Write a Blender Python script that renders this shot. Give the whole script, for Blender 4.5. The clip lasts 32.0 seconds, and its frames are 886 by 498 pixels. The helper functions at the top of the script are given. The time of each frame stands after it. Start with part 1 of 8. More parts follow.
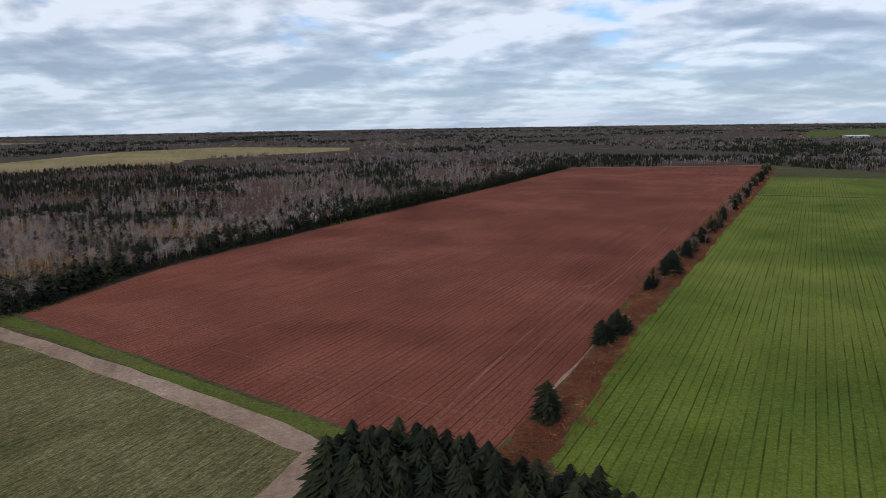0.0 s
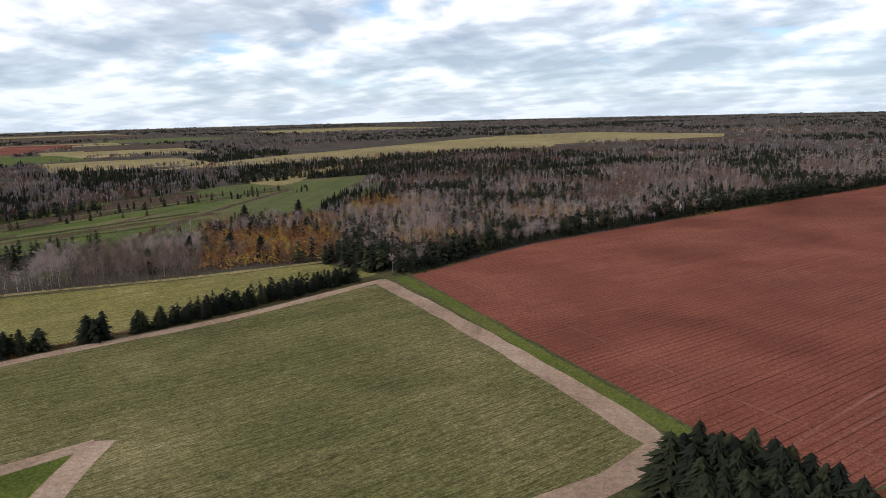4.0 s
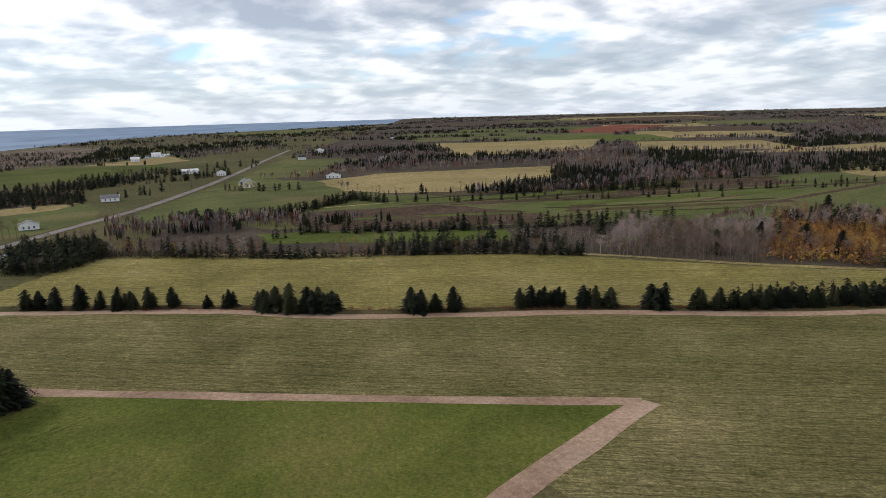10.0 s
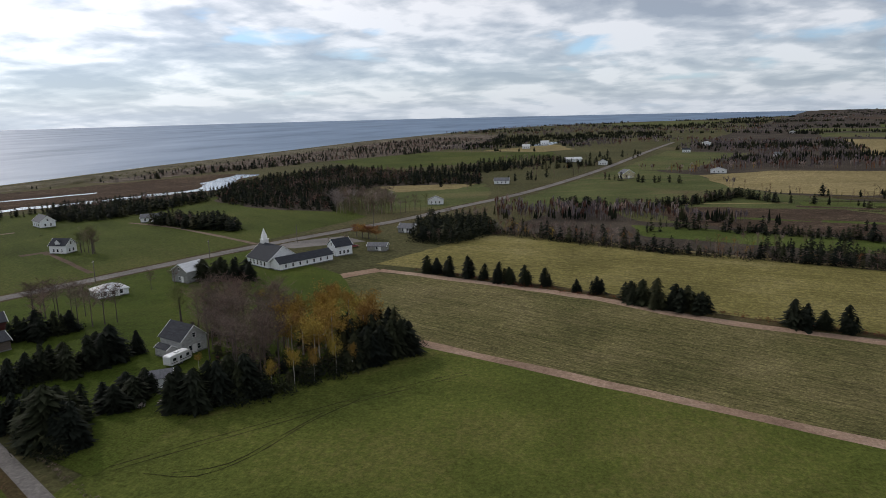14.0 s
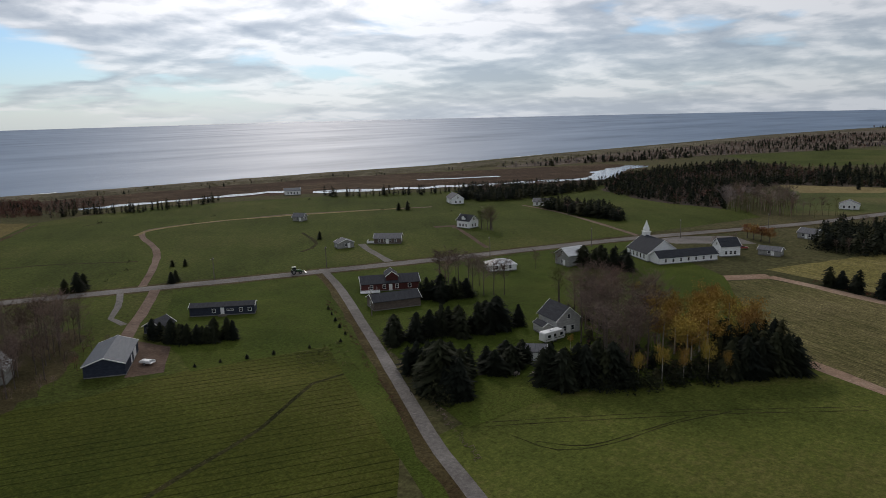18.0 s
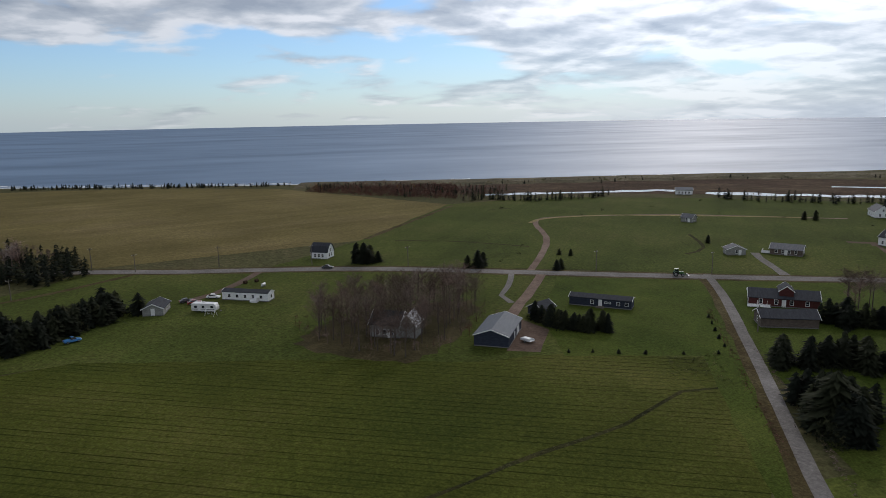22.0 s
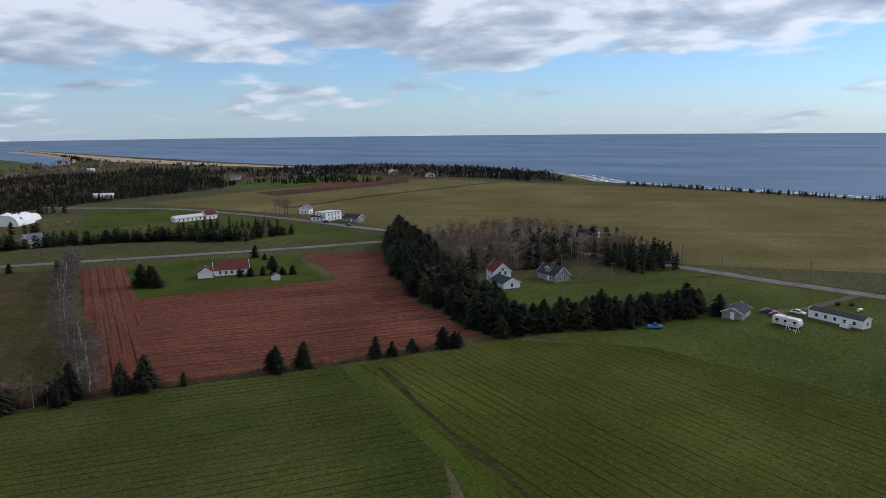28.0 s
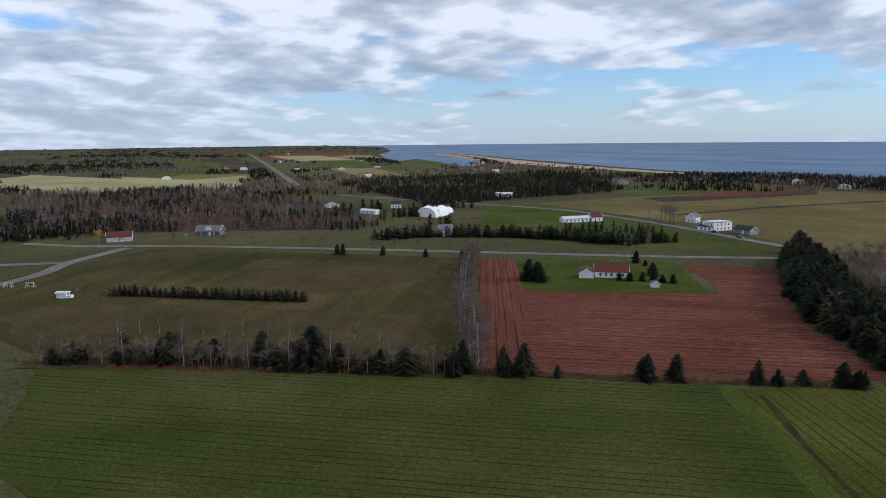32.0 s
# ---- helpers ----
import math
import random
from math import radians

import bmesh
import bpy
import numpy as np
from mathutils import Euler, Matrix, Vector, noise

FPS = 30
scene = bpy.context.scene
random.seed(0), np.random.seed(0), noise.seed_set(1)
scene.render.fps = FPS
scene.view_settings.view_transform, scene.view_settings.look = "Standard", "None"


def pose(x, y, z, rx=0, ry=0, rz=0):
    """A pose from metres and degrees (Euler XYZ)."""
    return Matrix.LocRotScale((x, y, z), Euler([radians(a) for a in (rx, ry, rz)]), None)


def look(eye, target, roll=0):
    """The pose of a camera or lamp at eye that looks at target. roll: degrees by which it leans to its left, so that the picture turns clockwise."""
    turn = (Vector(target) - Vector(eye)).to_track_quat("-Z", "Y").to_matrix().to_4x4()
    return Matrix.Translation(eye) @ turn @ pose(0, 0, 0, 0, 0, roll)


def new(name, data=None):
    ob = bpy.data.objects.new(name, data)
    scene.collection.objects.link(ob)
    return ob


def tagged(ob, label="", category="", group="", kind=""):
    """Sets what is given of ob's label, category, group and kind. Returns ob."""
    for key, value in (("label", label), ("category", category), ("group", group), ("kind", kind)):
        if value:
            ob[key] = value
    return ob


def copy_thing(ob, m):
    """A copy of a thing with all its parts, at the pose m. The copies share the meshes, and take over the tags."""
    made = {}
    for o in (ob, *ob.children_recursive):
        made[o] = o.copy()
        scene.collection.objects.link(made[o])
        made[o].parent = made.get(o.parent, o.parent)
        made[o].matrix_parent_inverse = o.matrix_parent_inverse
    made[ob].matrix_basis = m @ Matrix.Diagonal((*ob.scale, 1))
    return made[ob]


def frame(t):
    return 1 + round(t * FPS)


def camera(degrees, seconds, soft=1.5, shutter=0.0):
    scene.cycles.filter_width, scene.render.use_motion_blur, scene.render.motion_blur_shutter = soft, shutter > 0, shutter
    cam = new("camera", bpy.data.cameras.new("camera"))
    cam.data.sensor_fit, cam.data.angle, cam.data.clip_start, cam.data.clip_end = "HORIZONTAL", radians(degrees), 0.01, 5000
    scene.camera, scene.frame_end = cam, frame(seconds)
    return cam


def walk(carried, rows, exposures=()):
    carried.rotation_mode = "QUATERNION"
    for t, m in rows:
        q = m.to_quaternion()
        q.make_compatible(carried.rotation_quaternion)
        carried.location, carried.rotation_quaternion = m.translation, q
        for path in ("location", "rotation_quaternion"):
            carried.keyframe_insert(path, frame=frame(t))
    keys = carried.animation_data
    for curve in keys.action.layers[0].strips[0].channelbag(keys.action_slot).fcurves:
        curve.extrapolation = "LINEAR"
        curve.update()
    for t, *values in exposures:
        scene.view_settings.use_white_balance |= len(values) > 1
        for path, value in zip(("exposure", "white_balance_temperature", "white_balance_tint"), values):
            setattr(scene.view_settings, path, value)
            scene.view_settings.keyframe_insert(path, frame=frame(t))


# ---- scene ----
cam = camera(64.3, 32.0, 0.8)
PATH = [
    (0.0, pose(0, 0, 60, 79.58, 0.91, 0.00)), (0.5, pose(0, 0, 60, 79.44, 1.02, 3.59)),
    (1.0, pose(0, 0, 60, 79.31, 1.11, 7.17)), (1.5, pose(0, 0, 60, 79.19, 1.20, 10.72)),
    (2.0, pose(0, 0, 60, 79.11, 1.26, 14.35)), (2.5, pose(0, 0, 60, 79.07, 1.27, 18.02)),
    (3.0, pose(0, 0, 60, 79.03, 1.34, 21.66)), (3.5, pose(0, 0, 60, 79.00, 1.39, 25.32)),
    (5.5, pose(0, 0, 60, 78.95, 1.39, 39.99)), (6.0, pose(0, 0, 60, 78.88, 1.39, 43.66)),
    (6.5, pose(0, 0, 60, 78.84, 1.39, 47.34)), (7.0, pose(0, 0, 60, 78.80, 1.38, 51.04)),
    (7.5, pose(0, 0, 60, 78.77, 1.43, 54.77)), (8.0, pose(0, 0, 60, 78.75, 1.46, 58.53)),
    (8.5, pose(0, 0, 60, 78.73, 1.46, 62.31)), (9.0, pose(0, 0, 60, 78.75, 1.50, 66.10)),
    (9.5, pose(0, 0, 60, 78.74, 1.54, 69.88)), (10.0, pose(0, 0, 60, 78.73, 1.51, 73.66)),
    (10.5, pose(0, 0, 60, 78.74, 1.44, 77.48)), (11.0, pose(0, 0, 60, 78.80, 1.43, 81.27)),
    (11.5, pose(0, 0, 60, 78.86, 1.42, 85.06)), (12.0, pose(0, 0, 60, 78.90, 1.38, 88.89)),
    (12.5, pose(0, 0, 60, 78.88, 1.37, 92.72)), (13.0, pose(0, 0, 60, 78.80, 1.35, 96.49)),
    (13.5, pose(0, 0, 60, 78.80, 1.35, 100.04)), (14.0, pose(0, 0, 60, 78.76, 1.35, 103.83)),
    (14.5, pose(0, 0, 60, 78.69, 1.34, 107.62)), (16.5, pose(0, 0, 60, 78.69, 1.32, 122.99)),
    (17.0, pose(0, 0, 60, 78.71, 1.33, 126.87)), (17.5, pose(0, 0, 60, 78.76, 1.32, 130.74)),
    (18.0, pose(0, 0, 60, 78.78, 1.34, 134.61)), (18.5, pose(0, 0, 60, 78.81, 1.29, 138.49)),
    (19.0, pose(0, 0, 60, 78.93, 1.24, 142.40)), (19.5, pose(0, 0, 60, 79.05, 1.34, 146.28)),
    (20.0, pose(0, 0, 60, 79.11, 1.37, 150.16)), (20.5, pose(0, 0, 60, 79.18, 1.34, 154.06)),
    (21.0, pose(0, 0, 60, 79.21, 1.19, 157.95)), (21.5, pose(0, 0, 60, 79.18, 1.04, 161.80)),
    (22.0, pose(0, 0, 60, 79.16, 1.00, 165.66)), (22.5, pose(0, 0, 60, 79.11, 0.97, 169.49)),
    (23.0, pose(0, 0, 60, 79.12, 0.94, 173.31)), (23.5, pose(0, 0, 60, 79.12, 0.96, 177.12)),
    (24.0, pose(0, 0, 60, 79.14, 0.96, 180.90)), (24.5, pose(0, 0, 60, 79.24, 0.95, 184.73)),
    (25.0, pose(0, 0, 60, 79.48, 0.91, 188.54)), (25.5, pose(0, 0, 60, 79.63, 0.86, 192.41)),
    (27.5, pose(0, 0, 60, 80.03, 0.59, 207.93)), (28.0, pose(0, 0, 60, 80.12, 0.56, 211.81)),
    (28.5, pose(0, 0, 60, 80.18, 0.62, 215.67)), (29.0, pose(0, 0, 60, 80.27, 0.63, 219.51)),
    (29.5, pose(0, 0, 60, 80.35, 0.66, 223.34)), (30.0, pose(0, 0, 60, 80.46, 0.66, 227.19)),
    (30.5, pose(0, 0, 60, 80.52, 0.69, 231.02)), (31.0, pose(0, 0, 60, 80.56, 0.67, 234.85)),
    (31.5, pose(0, 0, 60, 80.67, 0.66, 238.71)), (32.0, pose(0, 0, 60, 80.84, 0.60, 242.51)),
]
EXPOSURES = [(0.0, -0.12, 6040, 13), (1.0, -0.02, 6090, 13), (2.0, 0.06, 6230, 13), (3.0, 0.26, 6380, 13), (3.5, 0.32, 6430, 13), (6.0, 0.35, 6670, 14), (9.0, 0.3, 6770, 14), (10.5, 0.22, 6710, 14), (12.0, -0.08, 6660, 14), (13.0, -0.14, 6560, 14), (16.5, -0.42, 6680, 14), (17.5, -0.52, 6680, 14), (19.0, -0.55, 6680, 14), (21.0, -0.5, 6530, 14), (24.0, -0.36, 6280, 14), (28.0, -0.22, 5980, 14), (32.0, -0.08, 5930, 14)]
walk(cam, PATH, EXPOSURES)

# ---- world, sun ----
SUN_YAW, SUN_UP = 145.0, 31.0
SUN_DIR = Vector((-math.sin(radians(SUN_YAW)) * math.cos(radians(SUN_UP)), math.cos(radians(SUN_YAW)) * math.cos(radians(SUN_UP)), math.sin(radians(SUN_UP))))
SUN_POWER, CLOUD_POWER, SKY_POWER = 1.45, 0.66, 0.12


class Graph:
    """A short hand for node trees."""

    def __init__(self, tree):
        self.t = tree
        self.t.nodes.clear()

    def n(self, kind, **sets):
        """A node; i_name or i_number sets or links an input."""
        node = self.t.nodes.new(kind)
        for key, value in sets.items():
            key = key[2:]
            sock = node.inputs[int(key)] if key.isdigit() else node.inputs[key.replace("_", " ")]
            if isinstance(value, bpy.types.NodeSocket):
                self.t.links.new(value, sock)
            else:
                sock.default_value = value
        return node

    def math(self, op, a, b=0.0, clamp=False):
        node = self.n("ShaderNodeMath", i_0=a, i_1=b)
        node.operation, node.use_clamp = op, clamp
        return node.outputs[0]

    def vmath(self, op, a, b=(0, 0, 0)):
        node = self.n("ShaderNodeVectorMath", i_0=a, i_1=b)
        node.operation = op
        return node.outputs["Value" if op in ("DOT_PRODUCT", "LENGTH") else "Vector"]

    def ramp(self, fac, stops, mode="LINEAR"):
        node = self.n("ShaderNodeValToRGB", i_0=fac)
        node.color_ramp.interpolation = mode
        while len(node.color_ramp.elements) < len(stops):
            node.color_ramp.elements.new(0.5)
        for e, (p, c) in zip(node.color_ramp.elements, stops):
            e.position = p
            e.color = (c, c, c, 1) if isinstance(c, (int, float)) else (*c, 1)
        return node.outputs[0]

    def noise(self, vec, scale, detail=4.0, rough=0.55, distort=0.0):
        return self.n("ShaderNodeTexNoise", i_Vector=vec, i_Scale=scale, i_Detail=detail, i_Roughness=rough, i_Distortion=distort).outputs[0]

    def mix(self, fac, a, b, mode="MIX"):
        def rgb(c):
            return (*c, 1) if isinstance(c, tuple) and len(c) == 3 else c
        node = self.n("ShaderNodeMix", i_0=fac, i_6=rgb(a), i_7=rgb(b))
        node.data_type, node.blend_type = "RGBA", mode
        return node.outputs[2]

    def mapped(self, vec, scale=(1, 1, 1), rot=(0, 0, 0), loc=(0, 0, 0)):
        return self.n("ShaderNodeMapping", i_Vector=vec, i_Location=loc, i_Rotation=rot, i_Scale=scale).outputs[0]


def make_world():
    world = bpy.data.worlds.new("sky")
    scene.world = world
    world.use_nodes = True
    g = Graph(world.node_tree)
    d = g.n("ShaderNodeTexCoord").outputs["Generated"]
    sep = g.n("ShaderNodeSeparateXYZ", i_0=d)
    up = g.math("MAXIMUM", sep.outputs[2], -0.06)
    # the cloud layer lies flat: its pattern draws together towards the horizon
    far = g.math("DIVIDE", 1.0, g.math("ADD", up, 0.18))
    dome = g.n("ShaderNodeCombineXYZ", i_0=g.math("MULTIPLY", sep.outputs[0], far), i_1=g.math("MULTIPLY", sep.outputs[1], far), i_2=0.0).outputs[0]
    clear = g.vmath("DOT_PRODUCT", d, (-math.sin(radians(203)), math.cos(radians(203)), 0.0))
    big = g.noise(dome, 0.75, 3.0, 0.5, 0.3)
    fine = g.noise(dome, 2.1, 6.0, 0.5, 0.2)
    body = g.math("ADD", g.math("MULTIPLY", big, 0.55), g.math("MULTIPLY", fine, 0.5))
    # the clearing over the sea lies low; cloud thickens overhead and inland
    low = g.n("ShaderNodeMapRange", i_0=up, i_1=0.07, i_2=0.125, i_3=1.0, i_4=0.0).outputs[0]
    open_sky = g.math("MULTIPLY", g.n("ShaderNodeMapRange", i_0=clear, i_1=0.35, i_2=0.9, i_3=0.0, i_4=1.0).outputs[0], low)
    body = g.math("SUBTRACT", body, g.math("MULTIPLY", open_sky, 0.17))
    body = g.math("ADD", body, g.math("MULTIPLY", g.math("POWER", g.math("MAXIMUM", g.vmath("DOT_PRODUCT", d, tuple(SUN_DIR)), 0.0), 14.0), 0.16))
    cover = g.ramp(body, [(0.38, 0.0), (0.48, 1.0)], "EASE")
    # flat grey bases, bright tops
    above = g.noise(g.mapped(dome, loc=(SUN_DIR.x * 0.12, SUN_DIR.y * 0.12, 0.0)), 2.1, 6.0, 0.5, 0.2)
    relief = g.math("SUBTRACT", fine, above)
    billow = g.noise(g.mapped(dome, loc=(3.1, 1.7, 0.4)), 1.5, 6.0, 0.55, 0.3)
    shade = g.math("ADD", g.math("MULTIPLY", relief, 0.9), g.math("SUBTRACT", g.math("ADD", billow, 0.15), g.math("MULTIPLY", big, 0.3)))
    tone = g.ramp(shade, [(0.32, (0.56, 0.645, 0.755)), (0.47, (0.83, 0.915, 1.0)), (0.62, (1.36, 1.41, 1.45))])
    toward = g.math("MAXIMUM", g.vmath("DOT_PRODUCT", d, tuple(SUN_DIR)), 0.0)
    glow = g.math("ADD", g.math("MULTIPLY", g.math("POWER", toward, 13.0), 1.5), g.math("MULTIPLY", g.math("POWER", toward, 4.0), 0.35))
    bright = g.math("ADD", glow, 1.0)
    cloud = g.n("ShaderNodeBackground", i_Color=tone, i_Strength=g.math("MULTIPLY", bright, CLOUD_POWER))
    sky = g.n("ShaderNodeTexSky")
    sky.sky_type, sky.sun_disc = "NISHITA", False
    sky.sun_elevation, sky.sun_rotation = radians(SUN_UP), math.atan2(SUN_DIR.x, SUN_DIR.y)
    sky.air_density, sky.dust_density, sky.ozone_density = 1.0, 0.2, 4.0
    blue = g.n("ShaderNodeBackground", i_Color=g.mix(1.0, sky.outputs[0], (0.84, 1.04, 1.22), "MULTIPLY"), i_Strength=SKY_POWER)
    # pale mist low over land and sea
    mist = g.n("ShaderNodeBackground", i_Color=(0.75, 0.91, 1.09, 1), i_Strength=g.math("MULTIPLY", bright, CLOUD_POWER * 1.05))
    depth = g.math("POWER", 2.718, g.math("MULTIPLY", g.math("MAXIMUM", sep.outputs[2], 0.0), -13.0))
    under = g.n("ShaderNodeMixShader", i_0=g.math("MULTIPLY", depth, g.math("SUBTRACT", 0.9, g.math("MULTIPLY", open_sky, 0.35))), i_1=blue.outputs[0], i_2=mist.outputs[0])
    both = g.n("ShaderNodeMixShader", i_0=g.math("MULTIPLY", cover, g.math("SUBTRACT", 1.0, g.math("MULTIPLY", depth, 0.55))), i_1=under.outputs[0], i_2=cloud.outputs[0])
    g.n("ShaderNodeOutputWorld", i_Surface=both.outputs[0])


make_world()
sun = new("sun", bpy.data.lights.new("sun", "SUN"))
sun.data.energy, sun.data.angle, sun.data.color = SUN_POWER, radians(4.0), (1.0, 0.93, 0.83)
sun.matrix_world = look((0, 0, 500), tuple(Vector((0, 0, 500)) - SUN_DIR))

# ---- materials ----


def material(name, rough=0.9):
    m = bpy.data.materials.new(name)
    m.use_nodes = True
    g = Graph(m.node_tree)
    bsdf = g.n("ShaderNodeBsdfPrincipled", i_Roughness=rough)
    bsdf.inputs["Specular IOR Level"].default_value = 0.2
    g.n("ShaderNodeOutputMaterial", i_Surface=bsdf.outputs[0])
    return m, g, bsdf


def finish(g, bsdf, colour, height=None, strength=0.4, distance=0.1):
    g.t.links.new(colour, bsdf.inputs["Base Color"])
    if height is not None:
        g.t.links.new(g.n("ShaderNodeBump", i_Strength=strength, i_Distance=distance, i_Height=height).outputs[0], bsdf.inputs["Normal"])


def field_material(name, dark, main, light, angle, row=4.0, rows=0.5, patch=0.018, fine=0.6, bump=0.25, rowpow=0.5, fleckmix=0.75, drill=0.0, drillpow=0.5):
    """Farmed ground: large patches, streaks and drill rows along an angle (degrees from +y towards -x), fine tufts."""
    m, g, bsdf = material(name, 0.95)
    bsdf.inputs["Specular IOR Level"].default_value = 0.03
    p = g.n("ShaderNodeTexCoord").outputs["Object"]
    q = g.mapped(g.mapped(p, rot=(0, 0, -radians(angle))), scale=(1.0, 0.05, 1.0))
    broad = g.noise(p, patch, 5.0, 0.6, 0.4)
    streak = g.noise(q, 0.9 / row, 5.0, 0.65)
    line = g.noise(g.mapped(q, scale=(1, 0.16, 1)), 2.6 / row, 2.0, 0.7)
    tuft = g.noise(p, fine, 6.0, 0.7)
    mixv = g.math("ADD", g.math("MULTIPLY", broad, 0.75), g.math("ADD", g.math("MULTIPLY", streak, rows), g.math("MULTIPLY", tuft, 0.45)))
    mixv = g.math("DIVIDE", mixv, 0.75 + rows + 0.45)
    col = g.ramp(mixv, [(0.36, dark), (0.50, main), (0.64, light)])
    # broad tone patches: soil moisture, with cloud-shadow mottling put into the colour
    col = g.mix(1.0, col, g.ramp(g.noise(p, patch * 1.9, 4.0, 0.55, 0.6), [(0.36, 0.88), (0.5, 1.0), (0.64, 1.12)]), "MULTIPLY")
    furrow = g.noise(g.mapped(q, scale=(1, 2.4, 1)), 7.5 / row, 3.0, 0.75)
    grain = g.noise(p, fine * 2.4, 3.0, 0.75)
    fleck = g.math("MULTIPLY", g.ramp(furrow, [(0.36, 0.35), (0.5, 1.0), (0.64, 1.7)]), g.ramp(grain, [(0.36, 0.5), (0.64, 1.6)]))
    plain = g.ramp(grain, [(0.32, 0.5), (0.68, 1.55)])
    col = g.mix(fleckmix, col, fleck if rowpow > 0.12 else plain, "MULTIPLY")
    col = g.mix(0.55, col, g.ramp(g.noise(p, fine * 1.1, 6.0, 0.85), [(0.36, 0.55), (0.5, 1.0), (0.64, 1.5)]), "MULTIPLY")
    cut = g.ramp(line, [(0.36, 1.0), (0.46, 0.0)])
    col = g.mix(g.math("MULTIPLY", cut, rowpow), col, tuple(c * 0.55 for c in dark))
    if drill:
        # narrow, much darker lines along the rows, broken and a little wavy
        across = g.n("ShaderNodeSeparateXYZ", i_0=q).outputs[0]
        sway = g.math("MULTIPLY", g.noise(q, 0.12, 3.0, 0.6), 0.5 * drill)
        wave = g.math("SINE", g.math("MULTIPLY", g.math("ADD", across, sway), 6.2832 / drill))
        worn = g.ramp(g.noise(g.mapped(q, scale=(1, 1.6, 1)), 0.35, 4.0, 0.7), [(0.38, 0.1), (0.6, 1.0)])
        groove = g.math("MULTIPLY", g.ramp(wave, [(0.78, 0.0), (0.97, 1.0)]), worn)
        col = g.mix(g.math("MULTIPLY", groove, drillpow), col, tuple(c * 0.3 for c in dark))
    finish(g, bsdf, col, g.math("ADD", tuft, g.math("MULTIPLY", streak, 0.8)), bump, 0.5)
    return m


def plain_material(name, dark, light, scale=1.0, rough=0.85, bump=0.2, stretch=(1, 1, 1), metal=0.0, spec=0.3):
    m, g, bsdf = material(name, rough)
    bsdf.inputs["Metallic"].default_value = metal
    bsdf.inputs["Specular IOR Level"].default_value = spec
    p = g.mapped(g.n("ShaderNodeTexCoord").outputs["Object"], scale=stretch)
    a, b = g.noise(p, scale, 6.0, 0.65), g.noise(p, scale * 0.13, 4.0, 0.6)
    v = g.math("ADD", g.math("MULTIPLY", a, 0.55), g.math("MULTIPLY", b, 0.45))
    finish(g, bsdf, g.ramp(v, [(0.34, dark), (0.66, light)]), a, bump, 0.05)
    return m


def leaf_material(name, stops, rough=0.85, vary=0.3):
    """Foliage and twigs: the tint of each plant runs along a ramp, small pieces vary."""
    m, g, bsdf = material(name, rough)
    bsdf.inputs["Specular IOR Level"].default_value = 0.04
    tint = g.n("ShaderNodeAttribute")
    tint.attribute_name = "tint"
    tint = tint.outputs["Fac"]
    isl = g.n("ShaderNodeNewGeometry").outputs["Random Per Island"]
    obr = g.n("ShaderNodeObjectInfo").outputs["Random"]
    v = g.math("FRACT", g.math("ADD", tint, g.math("MULTIPLY", obr, 0.9)))
    col = g.ramp(v, stops)
    col = g.mix(1.0, col, g.ramp(isl, [(0.0, 1.0 - vary), (1.0, 1.0 + vary)]), "MULTIPLY")
    finish(g, bsdf, col)
    return m


SPRUCE = leaf_material("spruce_needles", [(0.0, (0.0113, 0.0140, 0.0109)), (0.5, (0.0177, 0.0207, 0.0129)), (0.85, (0.0281, 0.0312, 0.0162)), (1.0, (0.0460, 0.0441, 0.0216))], vary=0.16)
TWIGS = leaf_material("bare_twigs", [(0.0, (0.0899, 0.0613, 0.0471)), (0.45, (0.1534, 0.1137, 0.0943)), (0.75, (0.2222, 0.1632, 0.1414)), (1.0, (0.1799, 0.1038, 0.0802))])
PALE_TWIGS = leaf_material("pale_birch_twigs", [(0.0, (0.1980, 0.1633, 0.1535)), (0.5, (0.2970, 0.2475, 0.2327)), (1.0, (0.3564, 0.2475, 0.2030))])
GREY_TWIGS = leaf_material("grey_poplar_twigs", [(0.0, (0.0963, 0.0774, 0.0640)), (1.0, (0.1582, 0.1279, 0.1120))])
# bare-twig purple-grey, pushed further to stand in for the haze of distance
HAZY_TWIGS = leaf_material("purple_grey_twigs", [(0.0, (0.1025, 0.0854, 0.0900)), (0.6, (0.1631, 0.1350, 0.1428)), (1.0, (0.2329, 0.1832, 0.1786))])
RUST = leaf_material("rust_red_scrub", [(0.0, (0.105, 0.036, 0.024)), (0.7, (0.19, 0.062, 0.034)), (1.0, (0.28, 0.105, 0.042))])
RED_TWIGS = leaf_material("reddish_twigs", [(0.0, (0.085, 0.045, 0.036)), (1.0, (0.15, 0.075, 0.055))])
OCHRE = leaf_material("ochre_leaves", [(0.0, (0.1680, 0.0663, 0.0315)), (0.45, (0.2160, 0.0975, 0.0405)), (0.75, (0.2880, 0.1638, 0.0450)), (1.0, (0.3680, 0.2574, 0.0540))])
GOLD = leaf_material("golden_leaves", [(0.0, (0.2193, 0.1186, 0.0372)), (0.5, (0.2924, 0.1897, 0.0425)), (1.0, (0.3655, 0.2846, 0.0638))])
OLIVE = leaf_material("olive_leaves", [(0.0, (0.07, 0.075, 0.03)), (0.6, (0.11, 0.11, 0.045)), (1.0, (0.17, 0.15, 0.07))])
BARK = plain_material("bark", (0.06, 0.048, 0.04), (0.14, 0.115, 0.10), 6.0, 0.95, 0.4)
PALE_BARK = plain_material("pale_bark", (0.22, 0.20, 0.18), (0.48, 0.45, 0.42), 5.0, 0.9, 0.3)

